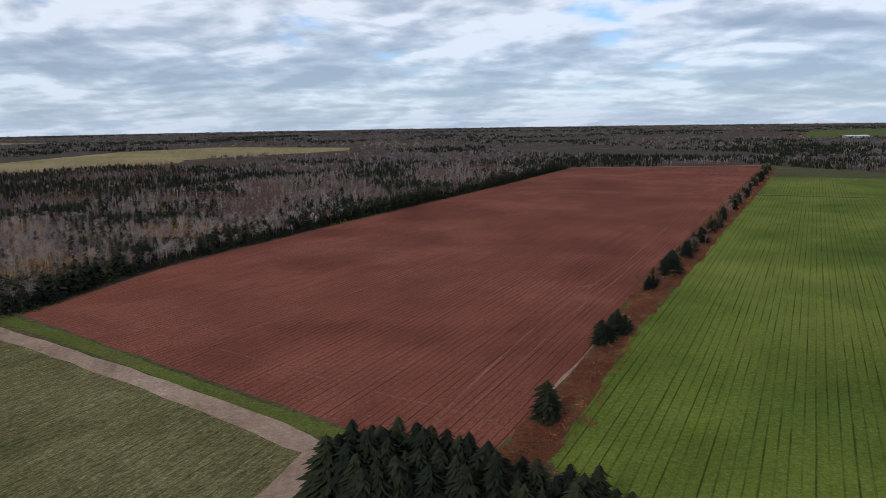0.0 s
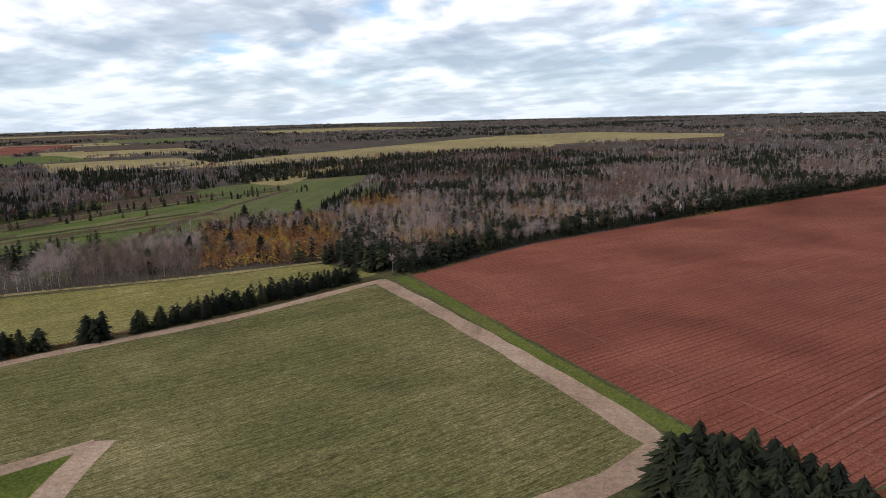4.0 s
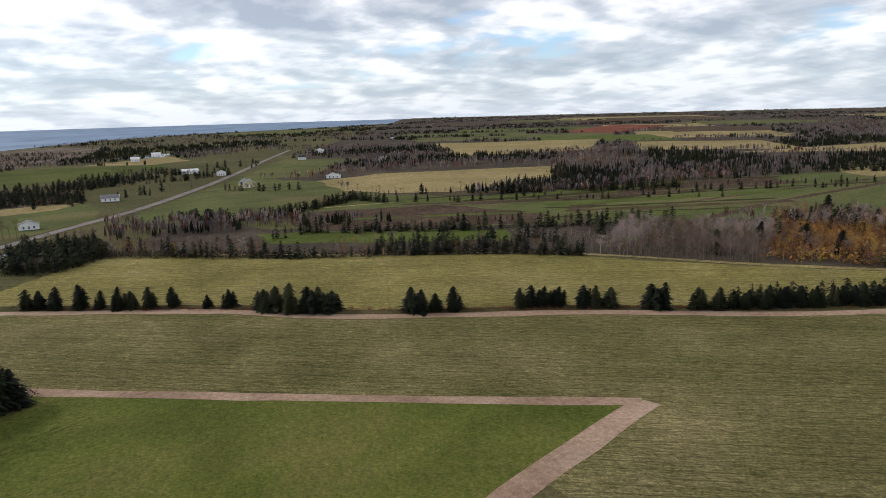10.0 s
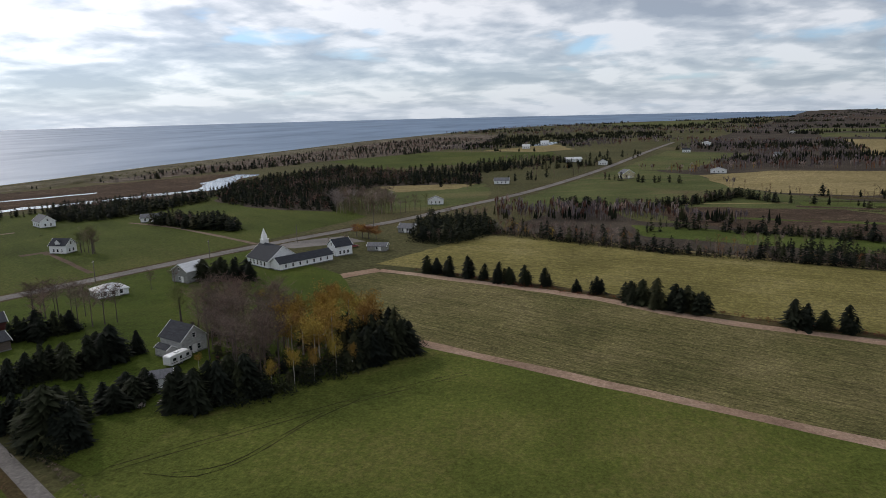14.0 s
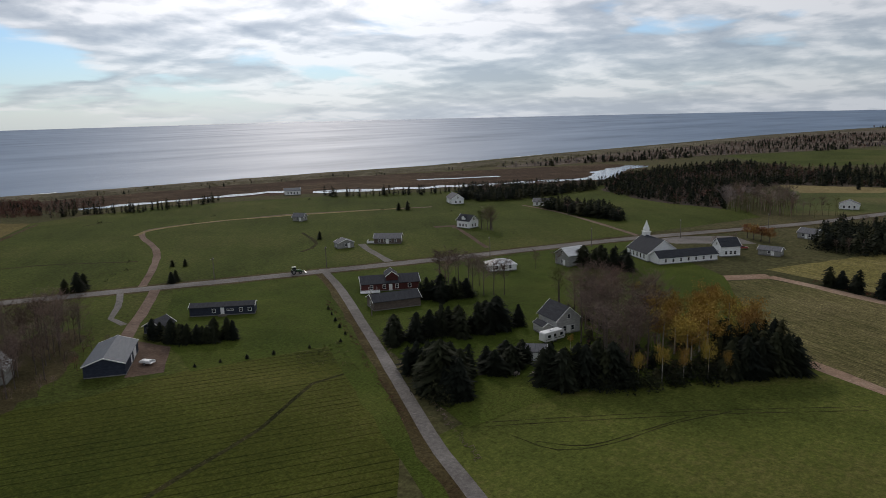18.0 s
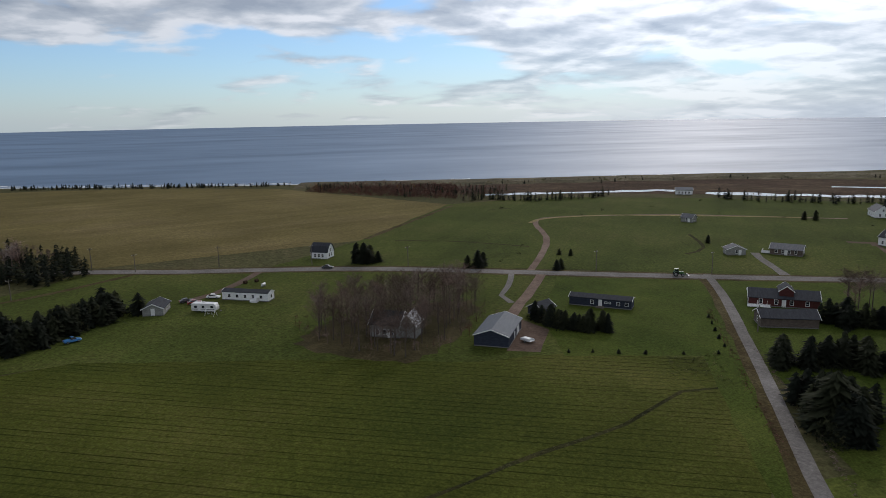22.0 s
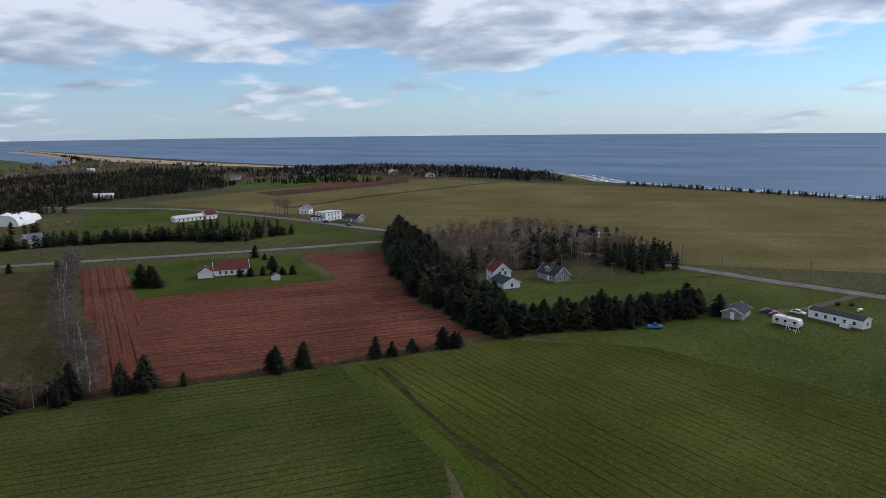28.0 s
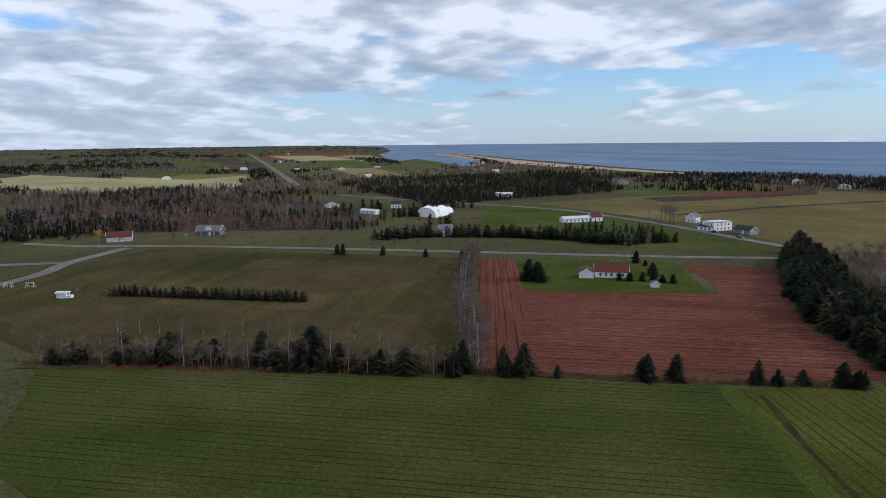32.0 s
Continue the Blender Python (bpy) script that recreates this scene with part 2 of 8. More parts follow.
# on ploughed soil the dark lines paint the shade of the furrows
RED_SOIL = field_material("red_soil", (0.0971, 0.0315, 0.0211), (0.1546, 0.0509, 0.0331), (0.2157, 0.0809, 0.0550), -27.0, 3.0, 0.22, 0.012, 0.9, 0.6, 0.12, 0.7, drill=1.9, drillpow=0.8)
RED_SOIL_EAST = field_material("red_soil_east", (0.0814, 0.0295, 0.0197), (0.1252, 0.0453, 0.0289), (0.1690, 0.0687, 0.0463), 142.0, 2.6, 0.8, 0.012, 0.8, 0.5, 0.55, 0.5, drill=3.0, drillpow=0.8)
RED_SOIL_STRIP = field_material("red_soil_strip", (0.0814, 0.0295, 0.0197), (0.1252, 0.0453, 0.0289), (0.1690, 0.0687, 0.0463), 59.0, 2.2, 0.8, 0.012, 0.8, 0.5, 0.5, 0.5, drill=3.0, drillpow=0.8)
OLIVE_FIELD = field_material("mown_stubble", (0.0568, 0.0599, 0.0199), (0.1018, 0.0899, 0.0370), (0.1658, 0.1363, 0.0677), -25.0, 3.2, 0.4, 0.022, 0.7, 0.35, 0.15, 0.6, drill=2.6, drillpow=0.45)
GREEN_CROP = field_material("green_crop", (0.0500, 0.0730, 0.0120), (0.0954, 0.1205, 0.0190), (0.1453, 0.1497, 0.0328), -27.5, 5.5, 0.1, 0.012, 0.9, 0.25, 0.1, 0.35, drill=2.1, drillpow=0.75)
WINTER_CROP = field_material("winter_crop", (0.0300, 0.0394, 0.0066), (0.0547, 0.0617, 0.0105), (0.0864, 0.0811, 0.0210), 64.0, 3.4, 0.12, 0.016, 0.8, 0.3, 0.1, 0.6, drill=2.3, drillpow=0.75)
WINTER_CROP_B = field_material("winter_crop_beside", (0.0262, 0.0353, 0.0077), (0.0479, 0.0558, 0.0122), (0.0756, 0.0730, 0.0246), 142.0, 3.4, 0.12, 0.016, 0.8, 0.3, 0.1, 0.6, drill=2.3, drillpow=0.75)
INNER_GREEN = field_material("green_ley", (0.0438, 0.0563, 0.0117), (0.0731, 0.0845, 0.0182), (0.1112, 0.1002, 0.0324), -21.0, 6.0, 0.1, 0.02, 0.6, 0.25, 0.0, 0.6)
YELLOW_FIELD = field_material("straw_yellow_stubble", (0.0908, 0.0841, 0.0259), (0.1494, 0.1274, 0.0431), (0.2136, 0.1789, 0.0802), -18.0, 4.0, 0.4, 0.015, 0.6, 0.3, 0.15, 0.5, drill=3.0, drillpow=0.3)
TAN_FIELD = field_material("tan_stubble", (0.1445, 0.1149, 0.0508), (0.2047, 0.1609, 0.0750), (0.2649, 0.2126, 0.1064), 20.0, 9.0, 0.5, 0.006, 0.3, 0.3, 0.15, 0.4)
MEADOW = field_material("rough_meadow", (0.0487, 0.0603, 0.0198), (0.0754, 0.0850, 0.0298), (0.1243, 0.0956, 0.0497), 25.0, 9.0, 0.6, 0.012, 0.5, 0.3, 0.1, 0.7)
BROWN_FIELD = field_material("brown_fallow", (0.0372, 0.0248, 0.0164), (0.0595, 0.0397, 0.0273), (0.0843, 0.0595, 0.0397), 25.0, 8.0, 0.5, 0.012, 0.5, 0.3, 0.2)
BRIGHT_GRASS = field_material("bright_grass", (0.0448, 0.0621, 0.0132), (0.0649, 0.0827, 0.0196), (0.0898, 0.0992, 0.0304), 25.0, 8.0, 0.3, 0.02, 0.5, 0.3, 0, 0.5)
LAWN = field_material("lawn", (0.0287, 0.0433, 0.0066), (0.0488, 0.0661, 0.0111), (0.0691, 0.0789, 0.0167), 10.0, 8.0, 0.25, 0.03, 0.9, 0.2, 0, 0.7)
PASTURE = field_material("sea_pasture", (0.0351, 0.0473, 0.0096), (0.0541, 0.0666, 0.0142), (0.0795, 0.0788, 0.0234), -35.0, 10.0, 0.4, 0.014, 0.5, 0.25, 0, 0.8)
DUNE_SCRUB = field_material("dune_scrub", (0.050, 0.038, 0.030), (0.098, 0.078, 0.060), (0.205, 0.170, 0.135), 60.0, 14.0, 0.4, 0.03, 0.16, 0.3, 0.0)
SEA_STUBBLE = field_material("sea_stubble", (0.0821, 0.0684, 0.0245), (0.1191, 0.0953, 0.0360), (0.1644, 0.1266, 0.0611), 112.0, 12.0, 0.6, 0.010, 0.4, 0.25, 0.1, 0.6)
GROUND = field_material("open_land", (0.0437, 0.0442, 0.0192), (0.0655, 0.0620, 0.0264), (0.1005, 0.0827, 0.0432), 20.0, 12.0, 0.3, 0.006, 0.3, 0.2, 0.1)
WOOD_FLOOR = field_material("wood_floor", (0.0328, 0.0266, 0.0204), (0.0526, 0.0417, 0.0329), (0.0790, 0.0628, 0.0469), 20.0, 9.0, 0.2, 0.02, 0.4, 0.3, 0.0)
MARSH = field_material("marsh", (0.0336, 0.0202, 0.0134), (0.0552, 0.0346, 0.0216), (0.0816, 0.0576, 0.0336), 55.0, 9.0, 0.6, 0.014, 0.3, 0.2, 0.2)
EAST_MEADOW = field_material("mown_east_meadow", (0.0197, 0.0252, 0.0064), (0.0459, 0.0407, 0.0128), (0.1025, 0.0725, 0.0336), 52.0, 7.0, 0.45, 0.011, 0.6, 0.3, 0.0, 0.7)
DRY_MEADOW = field_material("dry_brown_meadow", (0.0352, 0.0289, 0.0112), (0.0592, 0.0456, 0.0192), (0.0920, 0.0669, 0.0336), 52.0, 7.0, 0.4, 0.02, 0.7, 0.3, 0.0, 0.7)
RED_DUST = field_material("trodden_red_soil", (0.11, 0.042, 0.029), (0.16, 0.064, 0.045), (0.22, 0.095, 0.07), -27.0, 2.0, 0.3, 0.05, 0.9, 0.4, 0.0, 0.4)
# a lighter tan stubble: sunlight on far fields is put into the colour
SUNLIT_FIELD = field_material("pale_dry_stubble", (0.20, 0.18, 0.085), (0.29, 0.26, 0.13), (0.37, 0.33, 0.19), 20.0, 9.0, 0.5, 0.006, 0.3, 0.3, 0.1, 0.4)
WEEDS = field_material("dark_weeds", (0.0160, 0.0176, 0.0064), (0.0320, 0.0320, 0.0112), (0.0576, 0.0480, 0.0192), 20.0, 3.0, 0.3, 0.08, 0.8, 0.4, 0.0, 0.6)
LEAF_LITTER = field_material("leaf_litter", (0.034, 0.030, 0.014), (0.056, 0.046, 0.022), (0.088, 0.068, 0.036), 20.0, 6.0, 0.2, 0.06, 0.8, 0.4, 0.0, 0.7)
DUNE = field_material("dune_grass", (0.052, 0.0468, 0.0286), (0.0988, 0.0858, 0.0546), (0.1768, 0.1508, 0.1092), 60.0, 9.0, 0.4, 0.02, 0.25, 0.3, 0.0)
ROUGH_GRASS = field_material("rough_verge", (0.0408, 0.0264, 0.0134), (0.0624, 0.048, 0.0216), (0.0912, 0.0744, 0.036), 20.0, 5.0, 0.3, 0.05, 0.7, 0.5, 0.0)
SHRUB_FLOOR = field_material("reddish_scrub", (0.0597, 0.0218, 0.0119), (0.1018, 0.0372, 0.0178), (0.1404, 0.0658, 0.0272), -27.0, 5.0, 0.3, 0.04, 0.7, 0.6, 0.0)
TRACK = field_material("dirt_track", (0.1738, 0.1100, 0.0762), (0.2607, 0.1774, 0.1270), (0.3477, 0.2555, 0.1923), 20.0, 2.0, 0.3, 0.04, 0.8, 0.4, 0.0, 0.25)
RED_TRACK = field_material("red_gravel", (0.0704, 0.0464, 0.0346), (0.1021, 0.0705, 0.0538), (0.1302, 0.0965, 0.0768), 20.0, 2.0, 0.3, 0.05, 0.9, 0.3, 0.0, 0.3)
PALE_LANE = field_material("pale_red_gravel", (0.115, 0.078, 0.060), (0.165, 0.118, 0.094), (0.215, 0.163, 0.132), 20.0, 2.0, 0.3, 0.05, 0.9, 0.3, 0.0, 0.3)
SAND = field_material("beach_sand", (0.288, 0.2016, 0.144), (0.384, 0.2784, 0.2016), (0.4608, 0.3552, 0.2688), 60.0, 9.0, 0.3, 0.02, 0.3, 0.1, 0.0)
ASPHALT = field_material("worn_asphalt", (0.1123, 0.1019, 0.0936), (0.1584, 0.1456, 0.1357), (0.2043, 0.1892, 0.1779), 20.0, 1.2, 0.3, 0.05, 1.2, 0.15, 0, 0.2)


def water_material(name, deep, wave, rough, strength, shine):
    """Ruffled water: the colour of its depth, and a rough reflection of the sky."""
    m = bpy.data.materials.new(name)
    m.use_nodes = True
    g = Graph(m.node_tree)
    p = g.n("ShaderNodeTexCoord").outputs["Object"]
    a = g.noise(g.mapped(p, scale=(0.35, 1.0, 1.0), rot=(0, 0, 0.25)), wave, 6.0, 0.62)
    b = g.noise(g.mapped(p, scale=(0.4, 1.0, 1.0)), 0.006, 5.0, 0.6)
    bump = g.n("ShaderNodeBump", i_Strength=strength, i_Distance=2.5, i_Height=a).outputs[0]
    depth = g.n("ShaderNodeBsdfDiffuse", i_Color=g.ramp(b, [(0.32, deep), (0.68, tuple(c * 1.5 for c in deep))]), i_Normal=bump)
    gloss = g.n("ShaderNodeBsdfGlossy", i_Color=(0.95, 0.97, 1.0, 1), i_Roughness=rough, i_Normal=bump)
    both = g.n("ShaderNodeMixShader", i_0=g.ramp(b, [(0.3, shine * 0.8), (0.7, shine * 1.2)]), i_1=depth.outputs[0], i_2=gloss.outputs[0])
    g.n("ShaderNodeOutputMaterial", i_Surface=both.outputs[0])
    return m


SEA = water_material("sea_water", (0.011, 0.066, 0.145), 0.14, 0.52, 0.8, 0.2)
POND = water_material("pond_water", (0.03, 0.04, 0.045), 0.5, 0.08, 0.1, 0.66)
FOAM = plain_material("surf_foam", (0.55, 0.57, 0.58), (0.85, 0.86, 0.87), 0.3, 0.9, 0.2)

# ---- large structure ----


def part(name, verts, faces, mat, parent=None, label="", smooth=False):
    """One mesh object, under a thing if one is given."""
    me = bpy.data.meshes.new(name)
    me.from_pydata(verts, [], faces)
    me.materials.append(mat)
    if smooth:
        me.shade_smooth()
    ob = new(name, me)
    if parent:
        ob.parent = parent
    if label:
        ob["label"] = label
    return ob


def rough_edge(pts, step, wobble, rng, closed=True):
    """The outline with points every few metres, each a little off the line."""
    out = []
    n = len(pts)
    for i in range(n if closed else n - 1):
        a, b = Vector(pts[i]), Vector(pts[(i + 1) % n])
        k = max(1, min(40, int((b - a).length / step)))
        side = Vector((a.y - b.y, b.x - a.x)).normalized() if (b - a).length > 0 else Vector((0, 0))
        for j in range(k):
            out.append(a.lerp(b, j / k) + side * rng.uniform(-wobble, wobble) * (1 if j else 0.3))
    if not closed:
        out.append(Vector(pts[-1]))
    return out


LAID = []


def layer(pts, margin=0.0):
    """The height for a sheet: 4 mm over the highest one that it may lie on."""
    x0, x1, y0, y1 = min(p[0] for p in pts) - margin, max(p[0] for p in pts) + margin, min(p[1] for p in pts) - margin, max(p[1] for p in pts) + margin
    z = 0.004 + max([h for a0, a1, b0, b1, h in LAID if a0 < x1 and x0 < a1 and b0 < y1 and y0 < b1], default=0.012)
    LAID.append((x0, x1, y0, y1, z))
    return z


def patch(name, pts, mat, label, category="field", wobble=0.5, step=6.0):
    """A sheet of ground cover, a few centimetres above the last one."""
    z = layer(pts, wobble)
    rng = random.Random(len(bpy.data.objects))
    edge = rough_edge(pts, step, wobble, rng)
    ob = part(name, [(p.x, p.y, z) for p in edge], [tuple(range(len(edge)))], mat)
    if ob.data.polygons[0].normal.z < 0:
        ob.data.flip_normals()
    return tagged(ob, label, category, kind="structure")


def smooth_line(pts, step):
    """A curve through the points."""
    p = [Vector(q) for q in pts]
    p = [2 * p[0] - p[1]] + p + [2 * p[-1] - p[-2]]
    out = []
    for i in range(1, len(p) - 2):
        k = max(1, int((p[i + 1] - p[i]).length / step))
        for j in range(k):
            t = j / k
            out.append(0.5 * (2 * p[i] + (p[i + 1] - p[i - 1]) * t + (2 * p[i - 1] - 5 * p[i] + 4 * p[i + 1] - p[i + 2]) * t * t
                              + (3 * p[i] - p[i - 1] - 3 * p[i + 1] + p[i + 2]) * t ** 3))
    out.append(p[-2])
    return out


def ribbon(name, pts, width, mat, label, category, wobble=0.0, step=8.0, z=None, height=0.0):
    """A strip of even width along a curve: roads, tracks, verges, channels."""
    if z is None:
        z = layer(pts, width / 2)
    rng = random.Random(len(bpy.data.objects) + 7)
    line = smooth_line(pts, step)
    verts, faces = [], []
    for i, p in enumerate(line):
        a, b = line[max(0, i - 1)], line[min(len(line) - 1, i + 1)]
        n = Vector((a.y - b.y, b.x - a.x)).normalized()
        w0, w1 = width / 2 + rng.uniform(-wobble, wobble), width / 2 + rng.uniform(-wobble, wobble)
        verts += [(*(p + n * w0), z), (*(p + n * w0 * 0.55), z + height), (*(p - n * w1 * 0.55), z + height), (*(p - n * w1), z)]
        if i:
            k = 4 * i
            faces += [(k - 4 + j, k - 3 + j, k + 1 + j, k + j) for j in range(3)]
    ob = part(name, verts, faces, mat)
    if ob.data.polygons[0].normal.z < 0:
        ob.data.flip_normals()
    return tagged(ob, label, category, kind="structure")


COAST = [(-4700, 1150), (-3350, 850), (-2760, 320), (-2470, -80), (-2180, -290), (-1950, -365), (-1690, -432), (-1345, -500), (-1019, -524), (-739, -550), (-540, -555),
         (-418, -590), (-317, -602), (-217, -615), (-16, -648), (140, -692), (264, -735), (355, -840), (520, -905), (680, -890), (826, -850), (1016, -880), (1223, -930), (1500, -985),
         (1850, -1080), (2150, -1150), (2160, -1110), (1850, -1020), (1500, -900), (1330, -800), (1200, -690), (1230, -640), (1384, -650), (1808, -760), (2300, -940), (2731, -1176), (3600, -1500), (4600, -1500)]
RIM = [(4870 * math.cos(a), 4870 * math.sin(a)) for a in [radians(-18 + 188 * i / 60) for i in range(61)]]
part_land = part("ground", [(x, y, 0.0) for x, y in COAST + RIM], [tuple(range(len(COAST) + len(RIM)))], GROUND)
if part_land.data.polygons[0].normal.z < 0:
    part_land.data.flip_normals()
tagged(part_land, "rolling open farmland of grass and bare earth", "ground", kind="structure")

disc = [(4890 * math.cos(2 * math.pi * i / 96), 4890 * math.sin(2 * math.pi * i / 96), -3.0) for i in range(96)]
tagged(part("sea", disc, [tuple(range(96))], SEA), "grey-blue open sea with small waves", "water", kind="structure")


def shore(name, line, inner, outer, z0, z1, mat, label, category):
    """A sloping strip beside the coast, inner metres on land, outer metres at sea."""
    pts = smooth_line(line, 14.0)
    rng = random.Random(5)
    verts, faces = [], []
    for i, p in enumerate(pts):
        a, b = pts[max(0, i - 1)], pts[min(len(pts) - 1, i + 1)]
        n = Vector((a.y - b.y, b.x - a.x)).normalized()
        verts += [(*(p + n * (inner + rng.uniform(-2, 2))), z0), (*p, z0 * 0.9 + z1 * 0.1), (*(p - n * (outer + rng.uniform(-2, 2))), z1)]
        if i:
            k = 3 * i
            faces += [(k - 3, k - 2, k + 1, k), (k - 2, k - 1, k + 2, k + 1)]
    ob = part(name, verts, faces, mat)
    if ob.data.polygons[0].normal.z < 0:
        ob.data.flip_normals()
    return tagged(ob, label, category, kind="structure")


shore("beach", COAST[3:31], 6.0, 22.0, 0.05, -3.3, SAND, "narrow strip of pale reddish sand", "beach")


def surf(line, off, name):
    """Broken white lines of small breakers."""
    pts = smooth_line(line, 9.0)
    rng = random.Random(int(off))
    verts, faces = [], []
    run = 0
    for i in range(1, len(pts) - 1):
        if run <= 0:
            run = -rng.randint(1, 5) if run == 0 else rng.randint(3, 14)
        on = run > 0
        run += -1 if on else 1
        n = Vector((pts[i - 1].y - pts[i + 1].y, pts[i + 1].x - pts[i - 1].x)).normalized()
        if on:
            c, w = pts[i] - n * (off + rng.uniform(-2.5, 2.5)), rng.uniform(0.9, 2.6)
            d = pts[i + 1] - n * (off + rng.uniform(-2.5, 2.5))
            k = len(verts)
            verts += [(*(c + n * w), -2.9), (*(c - n * w), -2.85), (*(d - n * w * 0.7), -2.85), (*(d + n * w * 0.7), -2.9)]
            faces.append((k, k + 1, k + 2, k + 3))
    return tagged(part(name, verts, faces, FOAM), "thin broken lines of white surf along the shore", "surf", kind="stuff")


patch("beach", [(690, -850), (826, -825), (1016, -850), (1223, -890), (1500, -960), (1850, -1062), (2150, -1138), (2140, -1115), (1850, -1032), (1500, -915), (1270, -815), (1000, -790), (760, -800)], SAND, "wide pale sandy spit beside a bay", "beach", 4.0, 30.0)
surf(COAST[7:18], 22.0, "surf")
surf(COAST[11:18], 34.0, "surf")
surf(COAST[7:19], 27.0, "surf")
surf(COAST[13:18], 46.0, "surf")

# wooded country inland
patch("wood_floor", [(-186, 226), (-142, 222), (-60, 426), (150, 853), (384, 850), (480, 640), (4300, 1700), (2600, 4000), (0, 4780), (-2600, 4000), (-4500, 1500), (-4500, 1050), (-1200, 130), (-700, 40), (-480, -5), (-345, -58), (-300, 30), (-262, 122)], WOOD_FLOOR, "dark leaf-strewn ground under autumn woods", "ground", 3.0, 60.0)
FAR_FIELDS = []
far_rng = random.Random(77)
for far_mat, far_name, far_count in ((TAN_FIELD, "tan", 9), (BROWN_FIELD, "reddish brown", 8), (MEADOW, "green", 8), (BRIGHT_GRASS, "bright green", 4)):
    for _ in range(far_count):
        fa, fr = radians(far_rng.choice((far_rng.uniform(-33, 75), far_rng.uniform(244, 278), far_rng.uniform(48, 92)))), 1000 * 3.6 ** far_rng.random()
        fx, fy = -math.sin(fa) * fr, math.cos(fa) * fr
        fl, fw, ft = far_rng.uniform(0.10, 0.22) * fr, far_rng.uniform(0.10, 0.2) * fr, radians(far_rng.choice((-25, 65)) + far_rng.uniform(-12, 12))
        quad = [(fx + math.cos(ft) * fl * a - math.sin(ft) * fw * b, fy + math.sin(ft) * fl * a + math.cos(ft) * fw * b) for a, b in ((-0.5, -0.5), (0.5, -0.42), (0.46, 0.5), (-0.5, 0.4))]
        FAR_FIELDS.append(quad)
        patch("field", quad, far_mat, "far " + far_name + " field among woods", "field", 4.0, 40.0)
# the palest of these fields have sunshine painted into their colour
for far_mat, far_name, quad in ((SUNLIT_FIELD, "sunlit pale", [(1040, 85), (890, -37), (881, -122), (1136, -86), (1404, 63), (1318, 106)]), (RED_SOIL, "red", [(1907, -411), (2068, -718), (2505, -959), (2462, -609)]),
                                (SUNLIT_FIELD, "sunlit tan", [(1283, -340), (1287, -492), (1570, -600), (1555, -395)]), (BRIGHT_GRASS, "bright green", [(1060, -295), (1023, -372), (1082, -569), (1368, -678), (1295, -519), (1182, -345)]), (YELLOW_FIELD, "straw-yellow", [(1109, -123), (976, -216), (1195, -256), (1253, -157)]),
                                (BRIGHT_GRASS, "bright green", [(1480, -180), (1420, -300), (1900, -380), (1980, -220)]), (SUNLIT_FIELD, "pale", [(1650, -640), (1620, -480), (2300, -560), (2200, -700)])):
    FAR_FIELDS.append(quad)
    patch("field", quad, far_mat, "far " + far_name + " field among woods", "field", 4.0, 40.0)
FAR_FIELDS.append([(860, -225), (1410, -328), (2711, -556), (2711, -616), (1410, -368), (860, -264)])
patch("brush_floor", [(520, 44), (500, -8), (482, -58), (462, -100), (442, -140), (446, -185), (500, -130), (600, -120), (700, -60), (660, -10), (567, -6)], WOOD_FLOOR, "brown leaf-strewn ground under bare brush", "ground", 3.0, 20.0)
patch("field", [(-430, -72), (-412, 0), (-455, 100), (-500, 104), (-540, 80), (-629, 66), (-700, 4), (-560, -40)], MEADOW, "green meadow beside a road", wobble=2.0)
patch("wood_floor", [(900, 60), (870, -60), (708, -168), (615, -200), (455, -185), (480, -100), (530, -35), (570, 48)], WOOD_FLOOR, "brown leaf-strewn ground under bare woods", "ground", 4.0, 20.0)
# fields inland
patch("field", [(-137, 220), (-16, 128), (8, 119), (34, 168), (68, 244), (380, 844), (152, 849), (-57, 424), (-118, 297)], RED_SOIL, "large ploughed field of dark red soil")
patch("field", [(18, 117), (50, 186), (86, 251), (156, 383), (237, 533), (315, 690), (480, 610), (160, 60), (23, 95)], GREEN_CROP, "bright green crop field with drill rows")
patch("field_edge", [(8, 119), (34, 168), (68, 244), (380, 844), (372, 790), (237, 533), (156, 383), (86, 251), (50, 186), (18, 117), (12, 105)], SHRUB_FLOOR, "strip of rust-coloured scrub between two fields", "hedge strip", 1.2)
ribbon("track", [(237, 531), (312, 497), (420, 440)], 5.0, ROUGH_GRASS, "dark headland track across a green field", "track", 0.4)
ribbon("track", [(150, 852), (260, 850), (384, 846)], 4.0, TRACK, "pale track along the far end of a ploughed field", "track", 0.6)
patch("field", [(-139, 206), (-100, 178), (-62, 150), (-25, 119), (-30, 93), (-55, 60), (-100, 42), (-121, 72), (-141, 22), (-161, -30), (-168, -47), (-219, -104), (-246, -88), (-242, -70), (-221, -8), (-203, 24), (-180, 96), (-160, 147)],
      OLIVE_FIELD, "olive-green mown field with pale stubble streaks")
patch("field", [(-118, 74), (-140, 20), (-161, -32), (-168, -50), (-118, -85), (-85, -88), (-60, -40), (-40, 20), (-70, 20), (-93, 38)], INNER_GREEN, "short green grass field inside a track")
ribbon("grass_strip", [(-140, 216), (-98, 186), (-58, 155), (-20, 127)], 5.0, INNER_GREEN, "green grass verge beside a ploughed field", "grass verge", 0.4)
ribbon("track", [(-144, 208), (-102, 180), (-61, 151), (-24, 121), (-28, 106), (-36, 92), (-50, 70)], 6.2, TRACK, "pale dirt farm track between fields", "track", 0.5)
